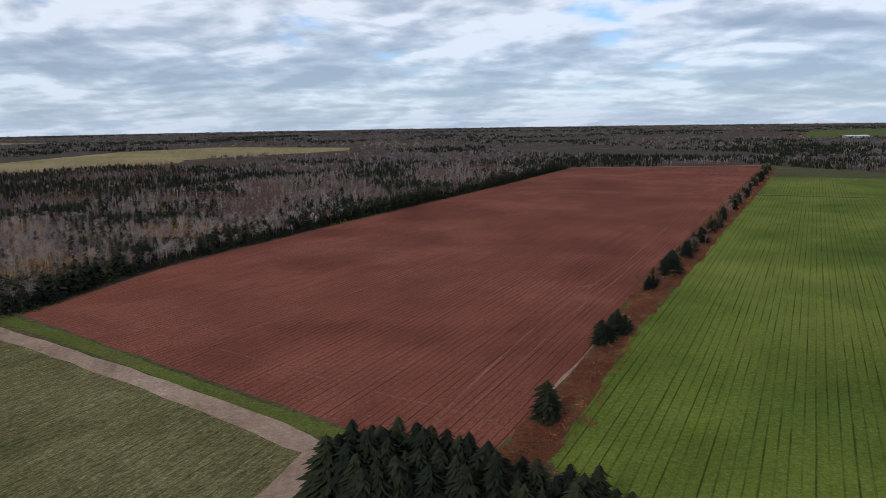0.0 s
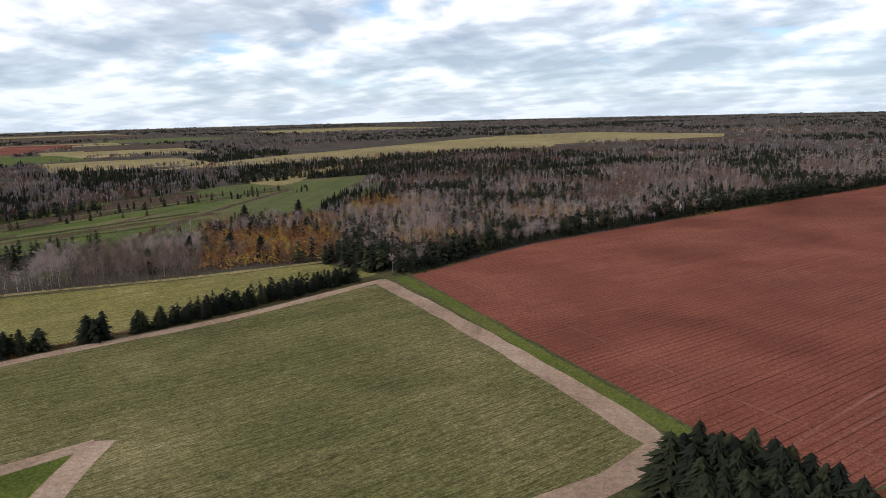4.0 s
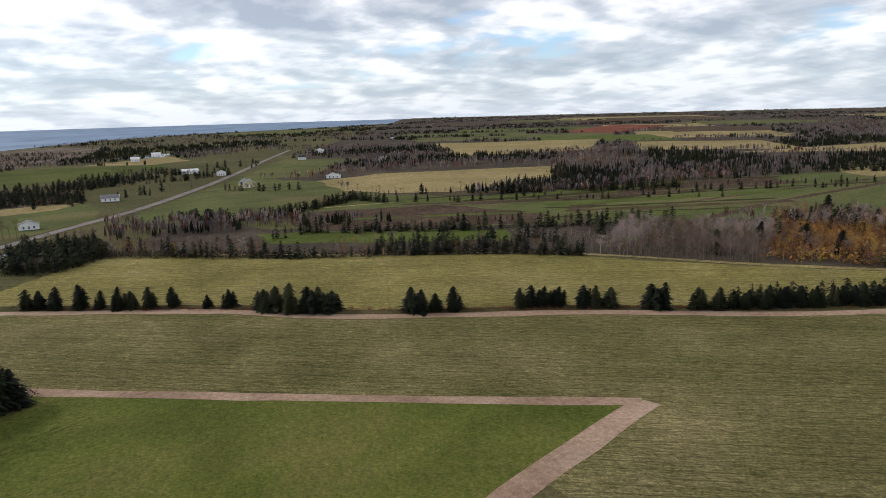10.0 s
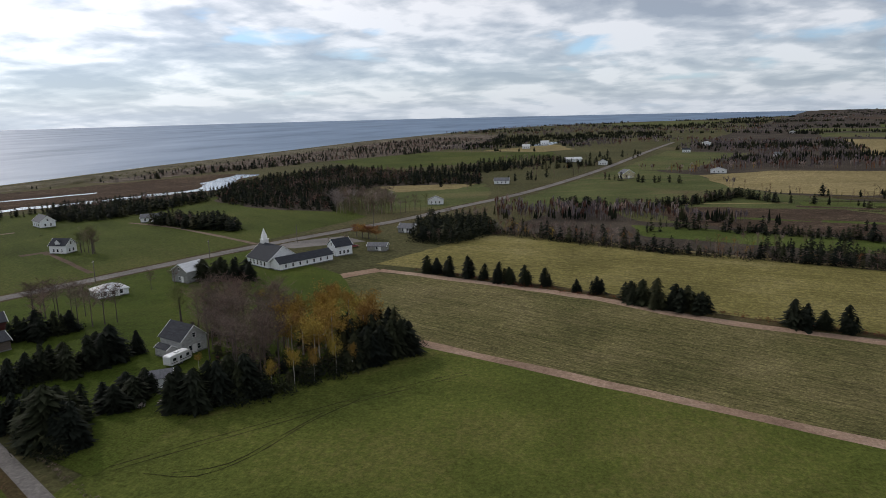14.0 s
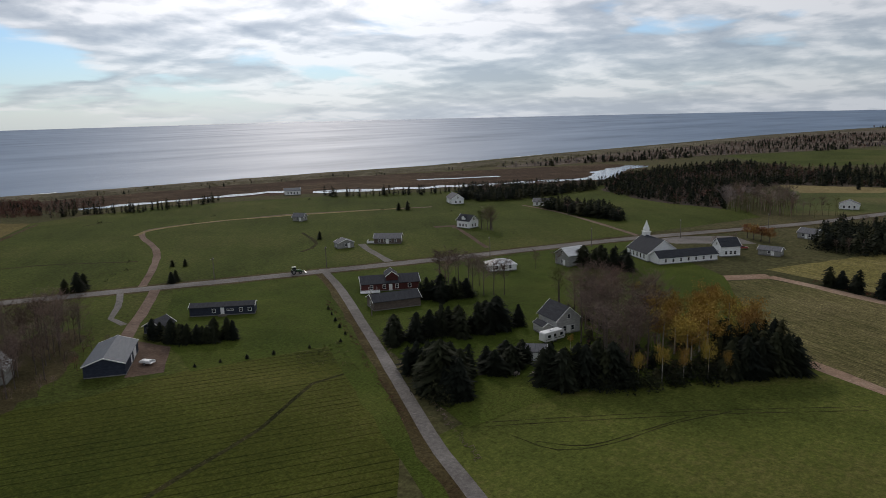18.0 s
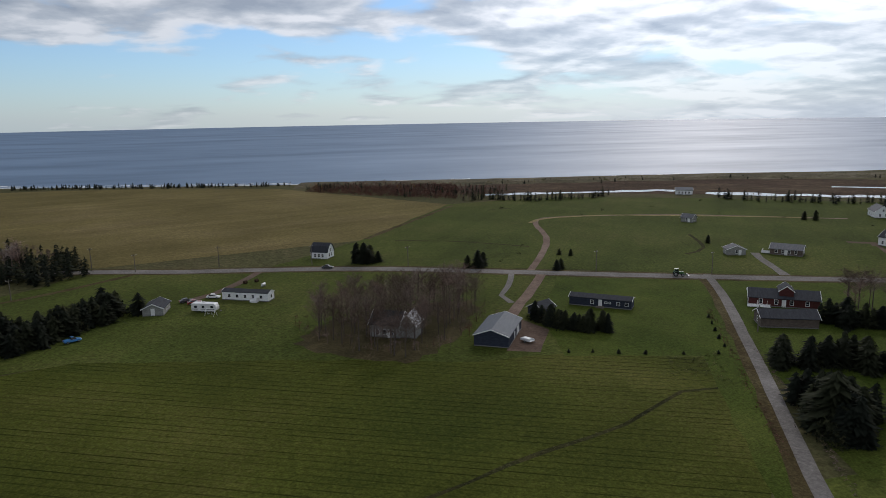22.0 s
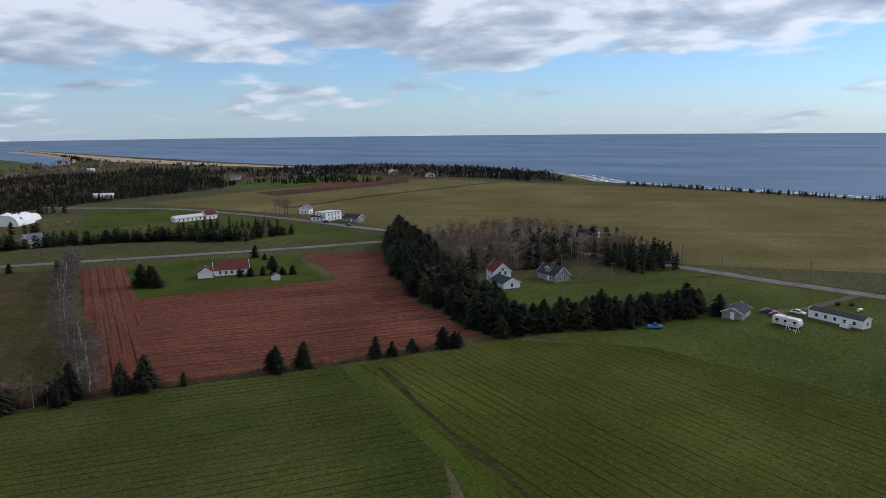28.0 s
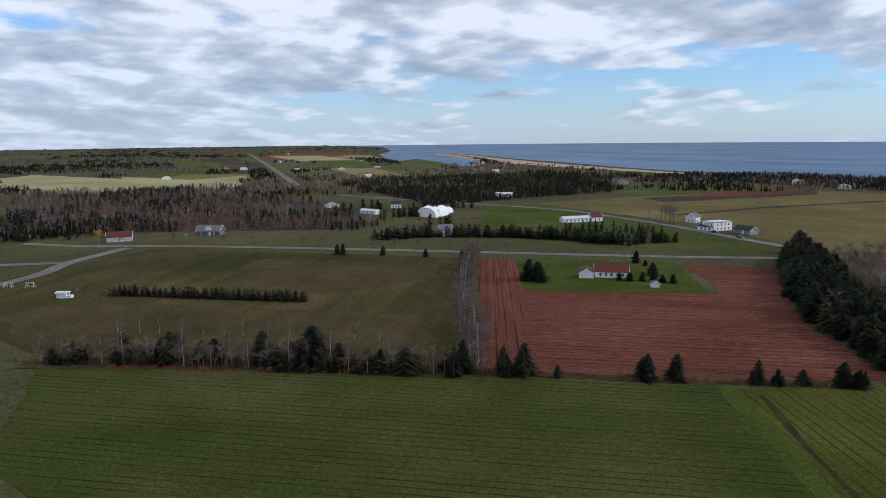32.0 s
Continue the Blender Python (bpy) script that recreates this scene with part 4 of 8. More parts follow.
def spruce_shape(rng, tiers, per, sprays, width=0.22):
    """Drooping whorls of narrow pointed branches round a leader, ragged and uneven; more sprays add side shoots."""
    out = []
    phase, lobes = rng.uniform(0, 6.3), rng.choice((2, 3))
    for i in range(tiers):
        f = i / tiers
        reach = width * (1 - f) ** 0.62 * (0.92 + 0.5 * f) * rng.uniform(0.78, 1.2) + 0.014
        turn = rng.uniform(0, 6.3)
        lobe, lean = rng.uniform(0.1, 0.3), phase + 2.2 * f
        for j in range(per):
            a = turn + 6.283 * (j + rng.uniform(-0.35, 0.35)) / per
            r = reach * rng.uniform(0.62, 1.25) * (1 + lobe * math.sin(lobes * a + lean))
            drop = 0.03 + 0.20 * r
            z = 0.05 + 0.91 * f + rng.uniform(-0.6, 0.6) * 0.9 / tiers * (1.0 if f < 0.9 else 0.3)
            dx, dy = math.cos(a), math.sin(a)
            tip = (dx * r, dy * r, z - drop + rng.uniform(-0.012, 0.02))
            w = (r * 1.9 / per + 0.007) * rng.uniform(0.75, 1.3)
            m = 0.5 + rng.uniform(-0.1, 0.15)
            mz = z + 0.03 - (drop + 0.02) * m
            if sprays == 0:
                w *= 1.5
                tri(out, (0.0, 0.0, z + 0.05), (dx * r - dy * w, dy * r + dx * w, tip[2]), (dx * r + dy * w, dy * r - dx * w, tip[2] - 0.015))
                continue
            low, high = mz - rng.uniform(0.004, 0.02), mz + rng.uniform(-0.01, 0.012)
            tri(out, (0.0, 0.0, z + 0.03), (dx * r * m - dy * w, dy * r * m + dx * w, low), tip)
            tri(out, (0.0, 0.0, z + 0.03), tip, (dx * r * m + dy * w, dy * r * m - dx * w, high))
            for k in range(sprays - 1):
                s, side = rng.uniform(0.35, 0.8), rng.choice((-1, 1))
                c = (dx * r * s, dy * r * s, z + 0.03 - (drop + 0.03) * s)
                q = r * rng.uniform(0.22, 0.4)
                ex, ey = dx * 0.6 - dy * side * 0.8, dy * 0.6 + dx * side * 0.8
                tri(out, c, (c[0] + ex * q, c[1] + ey * q, c[2] - 0.3 * q + rng.uniform(-0.01, 0.01)), (c[0] + dx * q * 0.7, c[1] + dy * q * 0.7, c[2] - 0.025))
    for j in range(3):
        a = 2.1 * j
        tri(out, (0, 0, 1.0), (0.016 * math.cos(a), 0.016 * math.sin(a), 0.86), (0.016 * math.cos(a + 2), 0.016 * math.sin(a + 2), 0.86))
    return np.array(out, dtype=np.float32)


def blade(out, p, q, w, rng):
    """A thin tapered twig from p to q."""
    d = Vector(q) - Vector(p)
    s = d.cross(Vector((rng.uniform(-1, 1), rng.uniform(-1, 1), rng.uniform(-0.4, 0.4)))).normalized() * w
    tri(out, tuple(Vector(p) - s), tuple(Vector(p) + s), tuple(q))


def bare_shape(rng, limbs, twigs, width=0.2, low=0.3, thick=0.012, leaf=0, fine=0.4, size=1.0):
    """A leafless tree: stem, steeply rising limbs and a haze of thin twigs; leaf adds small leaf clumps."""
    out = []
    lean = Vector((rng.uniform(-0.04, 0.04), rng.uniform(-0.04, 0.04), 0))
    for j in range(3):
        a, b = 2.094 * j, 2.094 * (j + 1)
        tri(out, (thick * math.cos(a), thick * math.sin(a), 0), (thick * math.cos(b), thick * math.sin(b), 0), tuple(lean + Vector((0, 0, 0.93))))
    for i in range(limbs):
        z0 = rng.uniform(low, 0.8)
        a = rng.uniform(0, 6.283)
        rise = rng.uniform(0.14, 0.34) * (1.15 - z0 * 0.6)
        r = width * rng.uniform(0.4, 1.0) * (1.1 - 0.75 * max(0.0, z0 - 0.35))
        p = lean * z0 + Vector((0, 0, z0))
        q = p + Vector((math.cos(a) * r, math.sin(a) * r, rise))
        q.z = min(q.z, 1.0)
        blade(out, p, q, thick * max(fine, 0.3), rng)
        for k in range(twigs):
            s = rng.uniform(0.25, 1.0)
            c = p.lerp(q, s)
            e = c + Vector((rng.gauss(0, 0.065), rng.gauss(0, 0.065), rng.uniform(-0.02, 0.11)))
            blade(out, c, e, thick * fine, rng)
        for k in range(leaf):
            c = p.lerp(q, rng.uniform(0.4, 1.1)) + Vector((rng.gauss(0, 0.045), rng.gauss(0, 0.045), rng.gauss(0, 0.045)))
            u = Vector((rng.uniform(-1, 1), rng.uniform(-1, 1), rng.uniform(-1, 1))).normalized() * rng.uniform(0.018, 0.036) * size
            v = Vector((rng.uniform(-1, 1), rng.uniform(-1, 1), rng.uniform(-1, 1))).normalized() * rng.uniform(0.018, 0.036) * size
            tri(out, tuple(c), tuple(c + u), tuple(c + v))
    return np.array(out, dtype=np.float32)


def bush_shape(rng, count, wide=0.55, size=0.14):
    out = []
    for i in range(count):
        a, f = rng.uniform(0, 6.283), rng.random() ** 0.5
        z = rng.uniform(0.05, 1.0) * (1 - 0.7 * f * f)
        c = Vector((math.cos(a) * wide * f, math.sin(a) * wide * f, z))
        u = Vector((rng.uniform(-1, 1), rng.uniform(-1, 1), rng.uniform(-1, 1))).normalized() * size * rng.uniform(0.6, 1.3)
        v = Vector((rng.uniform(-1, 1), rng.uniform(-1, 1), rng.uniform(-1, 1))).normalized() * size * rng.uniform(0.6, 1.3)
        tri(out, tuple(c), tuple(c + u), tuple(c + v))
    return np.array(out, dtype=np.float32)


def copse_shape(rng, stems, spread, bare=False):
    """A few slim far-off trees in one: narrow ragged cones, or upright sprays of bare branches."""
    out = []
    for _ in range(stems):
        a, d, h = rng.uniform(0, 6.283), spread * rng.random() ** 0.5, rng.uniform(0.6, 1.0)
        x, y = d * math.cos(a), d * math.sin(a)
        if bare:
            tri(out, (x - 0.008, y, 0), (x + 0.008, y + 0.006, 0), (x, y, h))
            for _ in range(5):
                b, r, z = rng.uniform(0, 6.283), rng.uniform(0.03, 0.09), rng.uniform(0.25, 0.5) * h
                w = rng.uniform(0.016, 0.034)
                cx, cy = math.cos(b), math.sin(b)
                tri(out, (x, y, z), (x + cx * r - cy * w, y + cy * r + cx * w, z + rng.uniform(0.3, 0.5) * h), (x + cx * r + cy * w, y + cy * r - cx * w, z + rng.uniform(0.25, 0.45) * h))
            continue
        r = rng.uniform(0.05, 0.085)
        for k in range(5):
            b = 1.2566 * k + rng.uniform(-0.3, 0.3)
            z = rng.uniform(0.0, 0.25) * h
            q = r * rng.uniform(0.8, 1.3)
            tri(out, (x, y, h * rng.uniform(0.85, 1.0)), (x + q * math.cos(b - 0.7), y + q * math.sin(b - 0.7), z), (x + q * math.cos(b + 0.7), y + q * math.sin(b + 0.7), z + 0.05))
    return np.array(out, dtype=np.float32)


R0 = random.Random(11)
FAR_SPRUCE = [copse_shape(R0, 4, 0.30) for _ in range(6)]
MID_SPRUCE = [spruce_shape(R0, 8, 6, 1, R0.uniform(0.22, 0.32)) for _ in range(7)]
FAR_BARE = [copse_shape(R0, 3, 0.28, True) for _ in range(6)]
MID_BARE = [bare_shape(R0, 13, 11, 0.26, 0.35, 0.011, fine=0.36) for _ in range(7)]
BACK_SPRUCE = [spruce_shape(R0, 9, 5, 0, R0.uniform(0.19, 0.26)) for _ in range(6)]
BACK_BARE = [bare_shape(R0, 9, 5, 0.25, 0.3, 0.017) for _ in range(6)]
BACK_LEAF = [bare_shape(R0, 8, 0, 0.26, 0.3, 0.017, 6) for _ in range(5)]
MID_LEAF = [bare_shape(R0, 10, 2, 0.24, 0.3, 0.014, 12) for _ in range(6)]
FAR_LEAF = [bare_shape(R0, 5, 0, 0.30, 0.2, 0.03, 3) * np.array((1, 1, 1), dtype=np.float32) for _ in range(4)]
BUSHES = [bush_shape(R0, 40, 0.55, 0.15) for _ in range(5)]
FINE_BUSH = [bush_shape(R0, 44, 0.75, 0.17) for _ in range(6)]
CLOSE_SPRUCE = [spruce_shape(R0, 17, 11, 1, R0.uniform(0.22, 0.32)) for _ in range(6)]
LOW_BUSH = [bush_shape(R0, 22, 0.7, 0.28) for _ in range(6)]
TWIG_BUSH = [bare_shape(R0, 10, 6, 0.55, 0.02, 0.02, fine=0.3) for _ in range(6)]
DENSE_BUSH = [bush_shape(R0, 72, 0.40, 0.11) for _ in range(6)]


def inside(x, y, poly):
    """Which points lie in the polygon."""
    hit = np.zeros(len(x), bool)
    px, py = np.array([p[0] for p in poly], float), np.array([p[1] for p in poly], float)
    j = len(poly) - 1
    for i in range(len(poly)):
        cross = (py[i] > y) != (py[j] > y)
        at = (px[j] - px[i]) * (y - py[i]) / (py[j] - py[i] + 1e-9) + px[i]
        hit ^= cross & (x < at)
        j = i
    return hit


def merge_plants(name, shapes, plants, mat, label, category="trees"):
    """All plants of one kind of a wood, joined: rows of x, y, height, girth, tint."""
    if len(plants) == 0:
        return None
    plants = np.asarray(plants, dtype=np.float32)
    rng = np.random.default_rng(len(plants))
    pick, turn = rng.integers(0, len(shapes), len(plants)), rng.uniform(0, 6.283, len(plants))
    corners, tints = [], []
    for k, s in enumerate(shapes):
        sel = np.where(pick == k)[0]
        if len(sel) == 0:
            continue
        p, c, sn = plants[sel], np.cos(turn[sel]), np.sin(turn[sel])
        g = (p[:, 2] * p[:, 3])[:, None]
        x = (s[None, :, 0] * c[:, None] - s[None, :, 1] * sn[:, None]) * g + p[:, 0:1]
        y = (s[None, :, 0] * sn[:, None] + s[None, :, 1] * c[:, None]) * g + p[:, 1:2]
        z = s[None, :, 2] * p[:, 2:3] - 0.05
        corners.append(np.stack([x, y, z], -1).reshape(-1, 3))
        tints.append(np.repeat(p[:, 4], len(s)))
    v, tint = np.concatenate(corners).astype(np.float32), np.concatenate(tints).astype(np.float32)
    me = bpy.data.meshes.new(name)
    n = len(v)
    me.vertices.add(n)
    me.vertices.foreach_set("co", v.ravel())
    me.loops.add(n)
    me.loops.foreach_set("vertex_index", np.arange(n, dtype=np.int32))
    me.polygons.add(n // 3)
    me.polygons.foreach_set("loop_start", np.arange(0, n, 3, dtype=np.int32))
    me.attributes.new("tint", "FLOAT", "POINT").data.foreach_set("value", tint)
    me.materials.append(mat)
    me.update()
    return tagged(new(name, me), label, category, kind="stuff")


def scatter(poly, spacing, rng, avoid=()):
    """Jittered points in the polygon, clear of others."""
    xs, ys = [p[0] for p in poly], [p[1] for p in poly]
    gx, gy = np.meshgrid(np.arange(min(xs), max(xs) + spacing, spacing), np.arange(min(ys), max(ys) + spacing, spacing))
    x = gx.ravel() + rng.uniform(-0.5, 0.5, gx.size) * spacing
    y = gy.ravel() + rng.uniform(-0.5, 0.5, gx.size) * spacing
    keep = inside(x, y, poly)
    for a in avoid:
        keep &= ~inside(x, y, a)
    return x[keep], y[keep]


KINDS = {"spruce": ("spruces", SPRUCE, "dark green spruces"), "hard": ("hardwoods", HAZY_TWIGS, "haze-tinted purple-grey leafless hardwoods"), "bare": ("bare_trees", TWIGS, "grey-brown leafless trees"),
         "pale": ("bare_birches", PALE_TWIGS, "pale leafless birches"), "red": ("bare_maples", RED_TWIGS, "reddish leafless maples"),
         "ochre": ("autumn_trees", OCHRE, "orange and yellow autumn trees"), "olive": ("willows", OLIVE, "olive-brown half-leafless trees")}
SHAPES = {"close": {"hard": MID_BARE, "spruce": CLOSE_SPRUCE, "bare": MID_BARE, "pale": MID_BARE, "red": MID_BARE, "ochre": MID_LEAF, "olive": MID_LEAF},
          "mid": {"hard": MID_BARE, "spruce": MID_SPRUCE, "bare": MID_BARE, "pale": MID_BARE, "red": MID_BARE, "ochre": MID_LEAF, "olive": MID_LEAF},
          "back": {"hard": BACK_BARE, "spruce": BACK_SPRUCE, "bare": BACK_BARE, "pale": BACK_BARE, "red": BACK_BARE, "ochre": BACK_LEAF, "olive": BACK_LEAF},
          "far": {"hard": FAR_BARE, "spruce": FAR_SPRUCE, "bare": FAR_BARE, "pale": FAR_BARE, "red": FAR_BARE, "ochre": FAR_LEAF, "olive": FAR_LEAF}}


def wood(points, mix, heights, where, lod="mid", seed=1, girth=(0.85, 1.25), clump=0.02):
    """A wood: each point takes a kind from the mix, in drifts."""
    x, y = points
    rng = np.random.default_rng(seed)
    drift = np.array([noise.noise((a * clump, b * clump, seed * 3.7)) for a, b in zip(x, y)]) * 0.9 + rng.uniform(-0.28, 0.28, len(x))
    order = np.argsort(np.argsort(drift)) / max(1, len(x))
    start = 0.0
    total = sum(mix.values())
    for kind, share in mix.items():
        sel = (order >= start) & (order < start + share / total)
        start += share / total
        k = int(sel.sum())
        if k == 0:
            continue
        h = rng.uniform(*heights, k) * (0.85 if kind in ("ochre", "olive") else 1.0)
        plants = np.stack([x[sel], y[sel], h, rng.uniform(*girth, k), rng.uniform(0, 1, k)], 1)
        name, mat, label = KINDS[kind]
        merge_plants(name, SHAPES[lod][kind], plants, mat, label + " " + where)


def along(pts, step, spread, rng):
    """Points strewn along a line."""
    line = smooth_line(pts, step)
    x = np.array([p.x for p in line]) + rng.uniform(-spread, spread, len(line))
    y = np.array([p.y for p in line]) + rng.uniform(-spread, spread, len(line))
    return x, y


RNG = np.random.default_rng(3)
RED_EDGE = [(-142, 222), (-124, 298), (-63, 426), (40, 630), (146, 853)]
# the wood beside the red field
for off, step in ((2, 2.4), (6, 2.6), (10, 3.0), (15, 3.4), (20, 4.2)):
    wood(along([(x - (off - 2.5) * 0.9, y + (off - 2.5) * 0.45) for x, y in RED_EDGE], step, 2.2, RNG), {"spruce": 80, "bare": 12, "pale": 8}, (5, 10), "at the edge of a ploughed field", seed=off, girth=(1.1, 1.6))
WOOD_A = [(-160, 226), (-138, 300), (-80, 430), (130, 856), (120, 960), (-60, 900), (-200, 700), (-262, 520), (-289, 401), (-254, 320), (-186, 238)]
NEAR_A = [(-160, 226), (-138, 300), (-100, 390), (-190, 470), (-289, 401), (-254, 320), (-186, 238)]
CLEARING = [(-98, 375), (-53, 416), (-55, 430), (-105, 400)]
wood(scatter(NEAR_A, 4.4, RNG, [CLEARING]), {"ochre": 18, "pale": 44, "hard": 16, "spruce": 22}, (5.5, 9.5), "in a mixed autumn wood", seed=21)
wood(scatter(WOOD_A, 5.2, RNG, [NEAR_A, CLEARING]), {"spruce": 28, "pale": 28, "hard": 24, "ochre": 4, "bare": 6, "red": 10}, (5.5, 9.5), "in a mixed autumn wood", "back", seed=22)
# woods behind the yellow field
BARE_N = [(-249, 136), (-212, 184), (-262, 238), (-300, 180)]
ORANGE_N = [(-218, 192), (-185, 230), (-200, 266), (-240, 308), (-282, 300), (-296, 262)]
wood(scatter(BARE_N, 3.2, RNG), {"bare": 38, "olive": 28, "pale": 34}, (7, 10.5), "behind a stubble field", seed=23)
wood(scatter(ORANGE_N, 3.9, RNG), {"ochre": 58, "bare": 22, "spruce": 12, "pale": 8}, (7, 11), "behind a stubble field", seed=24)
wood(scatter([(-182, 224), (-150, 214), (-152, 240), (-172, 268), (-196, 262)], 3.6, RNG), {"spruce": 85, "bare": 15}, (6, 10), "at a field corner", seed=25)
wood(scatter([(-300, 20), (-264, 118), (-249, 136), (-285, 140), (-318, 48)], 4.5, RNG), {"spruce": 50, "bare": 28, "ochre": 10, "olive": 12}, (4.5, 8), "in a hedge behind a field", seed=26)
wood(scatter([(-332, -61), (-321, -31), (-303, 6), (-313, 12), (-332, -20), (-346, -58)], 3.0, RNG), {"bare": 52, "spruce": 22, "ochre": 16, "pale": 10}, (4.5, 8.5), "in a field hedge", seed=27, girth=(0.9, 1.3))
wood(along([(-305, 4), (-291, 38), (-280, 84), (-256, 132)], 2.2, 3.0, RNG), {"spruce": 62, "bare": 24, "ochre": 14}, (3, 8), "in a field hedge", seed=84, girth=(1.1, 1.6))
for n_row, (line, step, tall) in enumerate((([(-430, -32), (-418, -9), (-420, 17), (-452, 47), (-482, 73), (-458, 94)], 1.6, (6, 9.5)), ([(-436, -34), (-425, -9), (-428, 20), (-458, 54), (-488, 80)], 2.0, (6, 9.5)), ([(-360, 24), (-353, 40)], 1.6, (5, 8)), ([(-349, 50), (-343, 74), (-332, 112)], 2.0, (5, 8)), ([(-352, 54), (-347, 76), (-336, 110)], 2.6, (4, 7)),
                                            ([(-325, 146), (-321, 169)], 1.6, (7, 11)), ([(-309, 177), (-314, 199)], 2.4, (6, 9)), ([(-467, 180), (-480, 230)], 2.6, (8, 12.5)), ([(-465, 227), (-442, 260), (-441, 305)], 1.9, (6, 10)), ([(-475, 227), (-455, 265), (-452, 310)], 1.9, (7, 11)), ([(-594, -10), (-575, 16), (-569, 42)], 3.0, (6, 10)), ([(-664, -285), (-622, -206), (-583, -116)], 2.5, (6, 9)), ([(-634, -182), (-670, -136), (-689, -80), (-746, -11)], 2.6, (5, 9)), ([(-762, -151), (-829, -97), (-732, -27)], 3.0, (5, 9)))):
    wood(along(line, step, 3.5, RNG), {"spruce": 78, "bare": 18, "olive": 4}, (tall[0] * 0.7, tall[1] * 0.8), "in a belt between fields", seed=85 + n_row, girth=(1.1, 1.6))
wood(along([(-398, -168), (-395, -145), (-399, -120), (-409, -113)], 2.6, 8, RNG), {"olive": 55, "bare": 45}, (8, 13), "beside a road", seed=101, girth=(1.0, 1.4))
wood(along([(-394, -76), (-375, -45), (-400, -28), (-407, 8)], 3.5, 8, RNG), {"bare": 60, "spruce": 25, "red": 15}, (2.5, 6), "beside a road", seed=102, girth=(1.1, 1.6))
wood(along([(-440, 141), (-440, 231), (-474, 320)], 7.0, 5, RNG), {"bare": 55, "spruce": 35, "red": 10}, (1.5, 5), "on a meadow bank", "back", seed=103, girth=(1.1, 1.6))
wood(along([(-408, 224), (-410, 284), (-406, 373)], 8.0, 5, RNG), {"bare": 45, "spruce": 45, "red": 10}, (2, 6), "on a meadow bank", "back", seed=104, girth=(1.1, 1.6))
wood(along([(-345, 10), (-355, 50), (-338, 85), (-325, 135)], 5.5, 4, RNG), {"spruce": 75, "bare": 25}, (5, 9), "in a field hedge", seed=28)
wood(along([(-290, 108), (-300, 126), (-285, 152), (-318, 180), (-300, 215)], 4.0, 6, RNG), {"spruce": 70, "bare": 30}, (7, 11), "in a field hedge", seed=29)
wood(along([(-530, 78), (-500, 108), (-485, 150), (-530, 240), (-560, 262), (-640, 312)], 7.0, 8, RNG), {"bare": 45, "red": 25, "spruce": 30}, (5, 9), "along a field edge", "back", seed=31)
wood(along([(-453, 180), (-490, 240), (-500, 300), (-480, 380)], 6.0, 9, RNG), {"spruce": 75, "bare": 25}, (7, 11), "along a field edge", "back", seed=32)
wood(scatter([(-276, 331), (-300, 440), (-405, 590), (-476, 470), (-520, 620), (-560, 830), (-420, 1080), (-330, 900), (-262, 690), (-250, 480)], 8.0, RNG, [[(-286, 348), (-279, 387), (-253, 334)]]),
     {"spruce": 45, "red": 22, "bare": 25, "ochre": 8}, (6, 9.5), "in a far mixed wood", "back", seed=35)

# the far country: woods between fields, sparser and coarser with distance
OPEN_LAND = [DUNE_BACK + [(-1700, -440), (-1325, -520), (-900, -600), (-570, -520)], [(640, -1000), (700, -790), (1000, -775), (1250, -800), (1500, -890), (2150, -1100), (2160, -1200)], [(-640, 60), (-690, 130), (-670, 310), (-530, 250), (-485, 152), (-500, 95)], [(-712, 561), (-752, 824), (-733, 1098), (-717, 1563), (-558, 1778), (-209, 1621), (-195, 1473), (-434, 1183), (-410, 1094), (-546, 876), (-656, 667)],
             [(-1204, 334), (-1131, 618), (-874, 468), (-864, 268)], [(-483, 483), (-515, 613), (-566, 831), (-519, 763), (-425, 469)], [(892, 1759), (1109, 1787), (1900, 2500), (1643, 2652), (1269, 2506)],
             [(-1500, 700), (-1850, 1050), (-1700, 1150), (-1350, 780)], [(-428, -10), (-540, 78), (-440, 206), (-476, 456), (-405, 590), (-276, 331), (-334, 138)],
             [(380, 850), (150, 856), (-60, 430), (-142, 225), (-190, 225), (-270, 120), (-340, -60), (-430, -70), (-560, -30), (-700, 20), (-960, 70), (-1180, 110), (-1180, 40), (-960, -100), (-1000, -280), (-700, -700), (300, -800), (700, -400), (480, 0), (480, 600)],
             WOOD_A, [(1244, -66), (1076, -149), (1155, -246), (859, -170), (903, -47)], [(1380, -470), (1750, -520), (1700, -640), (1350, -570)], [(1000, -380), (1300, -430), (1250, -500), (980, -450)], [(1600, -300), (2200, -300), (2150, -420), (1500, -380)],
             [(1080, -290), (1400, -345), (1900, -405), (2600, -455), (2600, -485), (1900, -435), (1400, -375), (1090, -310)],
             [(-430, -72), (-412, 0), (-455, 100), (-500, 104), (-540, 80), (-629, 66), (-700, 4), (-560, -40)], *FAR_FIELDS, [(-690, 0), (-960, 60), (-900, 150), (-680, 60)], [(-993, -190), (-1149, -101), (-1018, -60), (-960, -100)], [(-1100, -160), (-1230, -120), (-1240, -90), (-1120, -110)]]


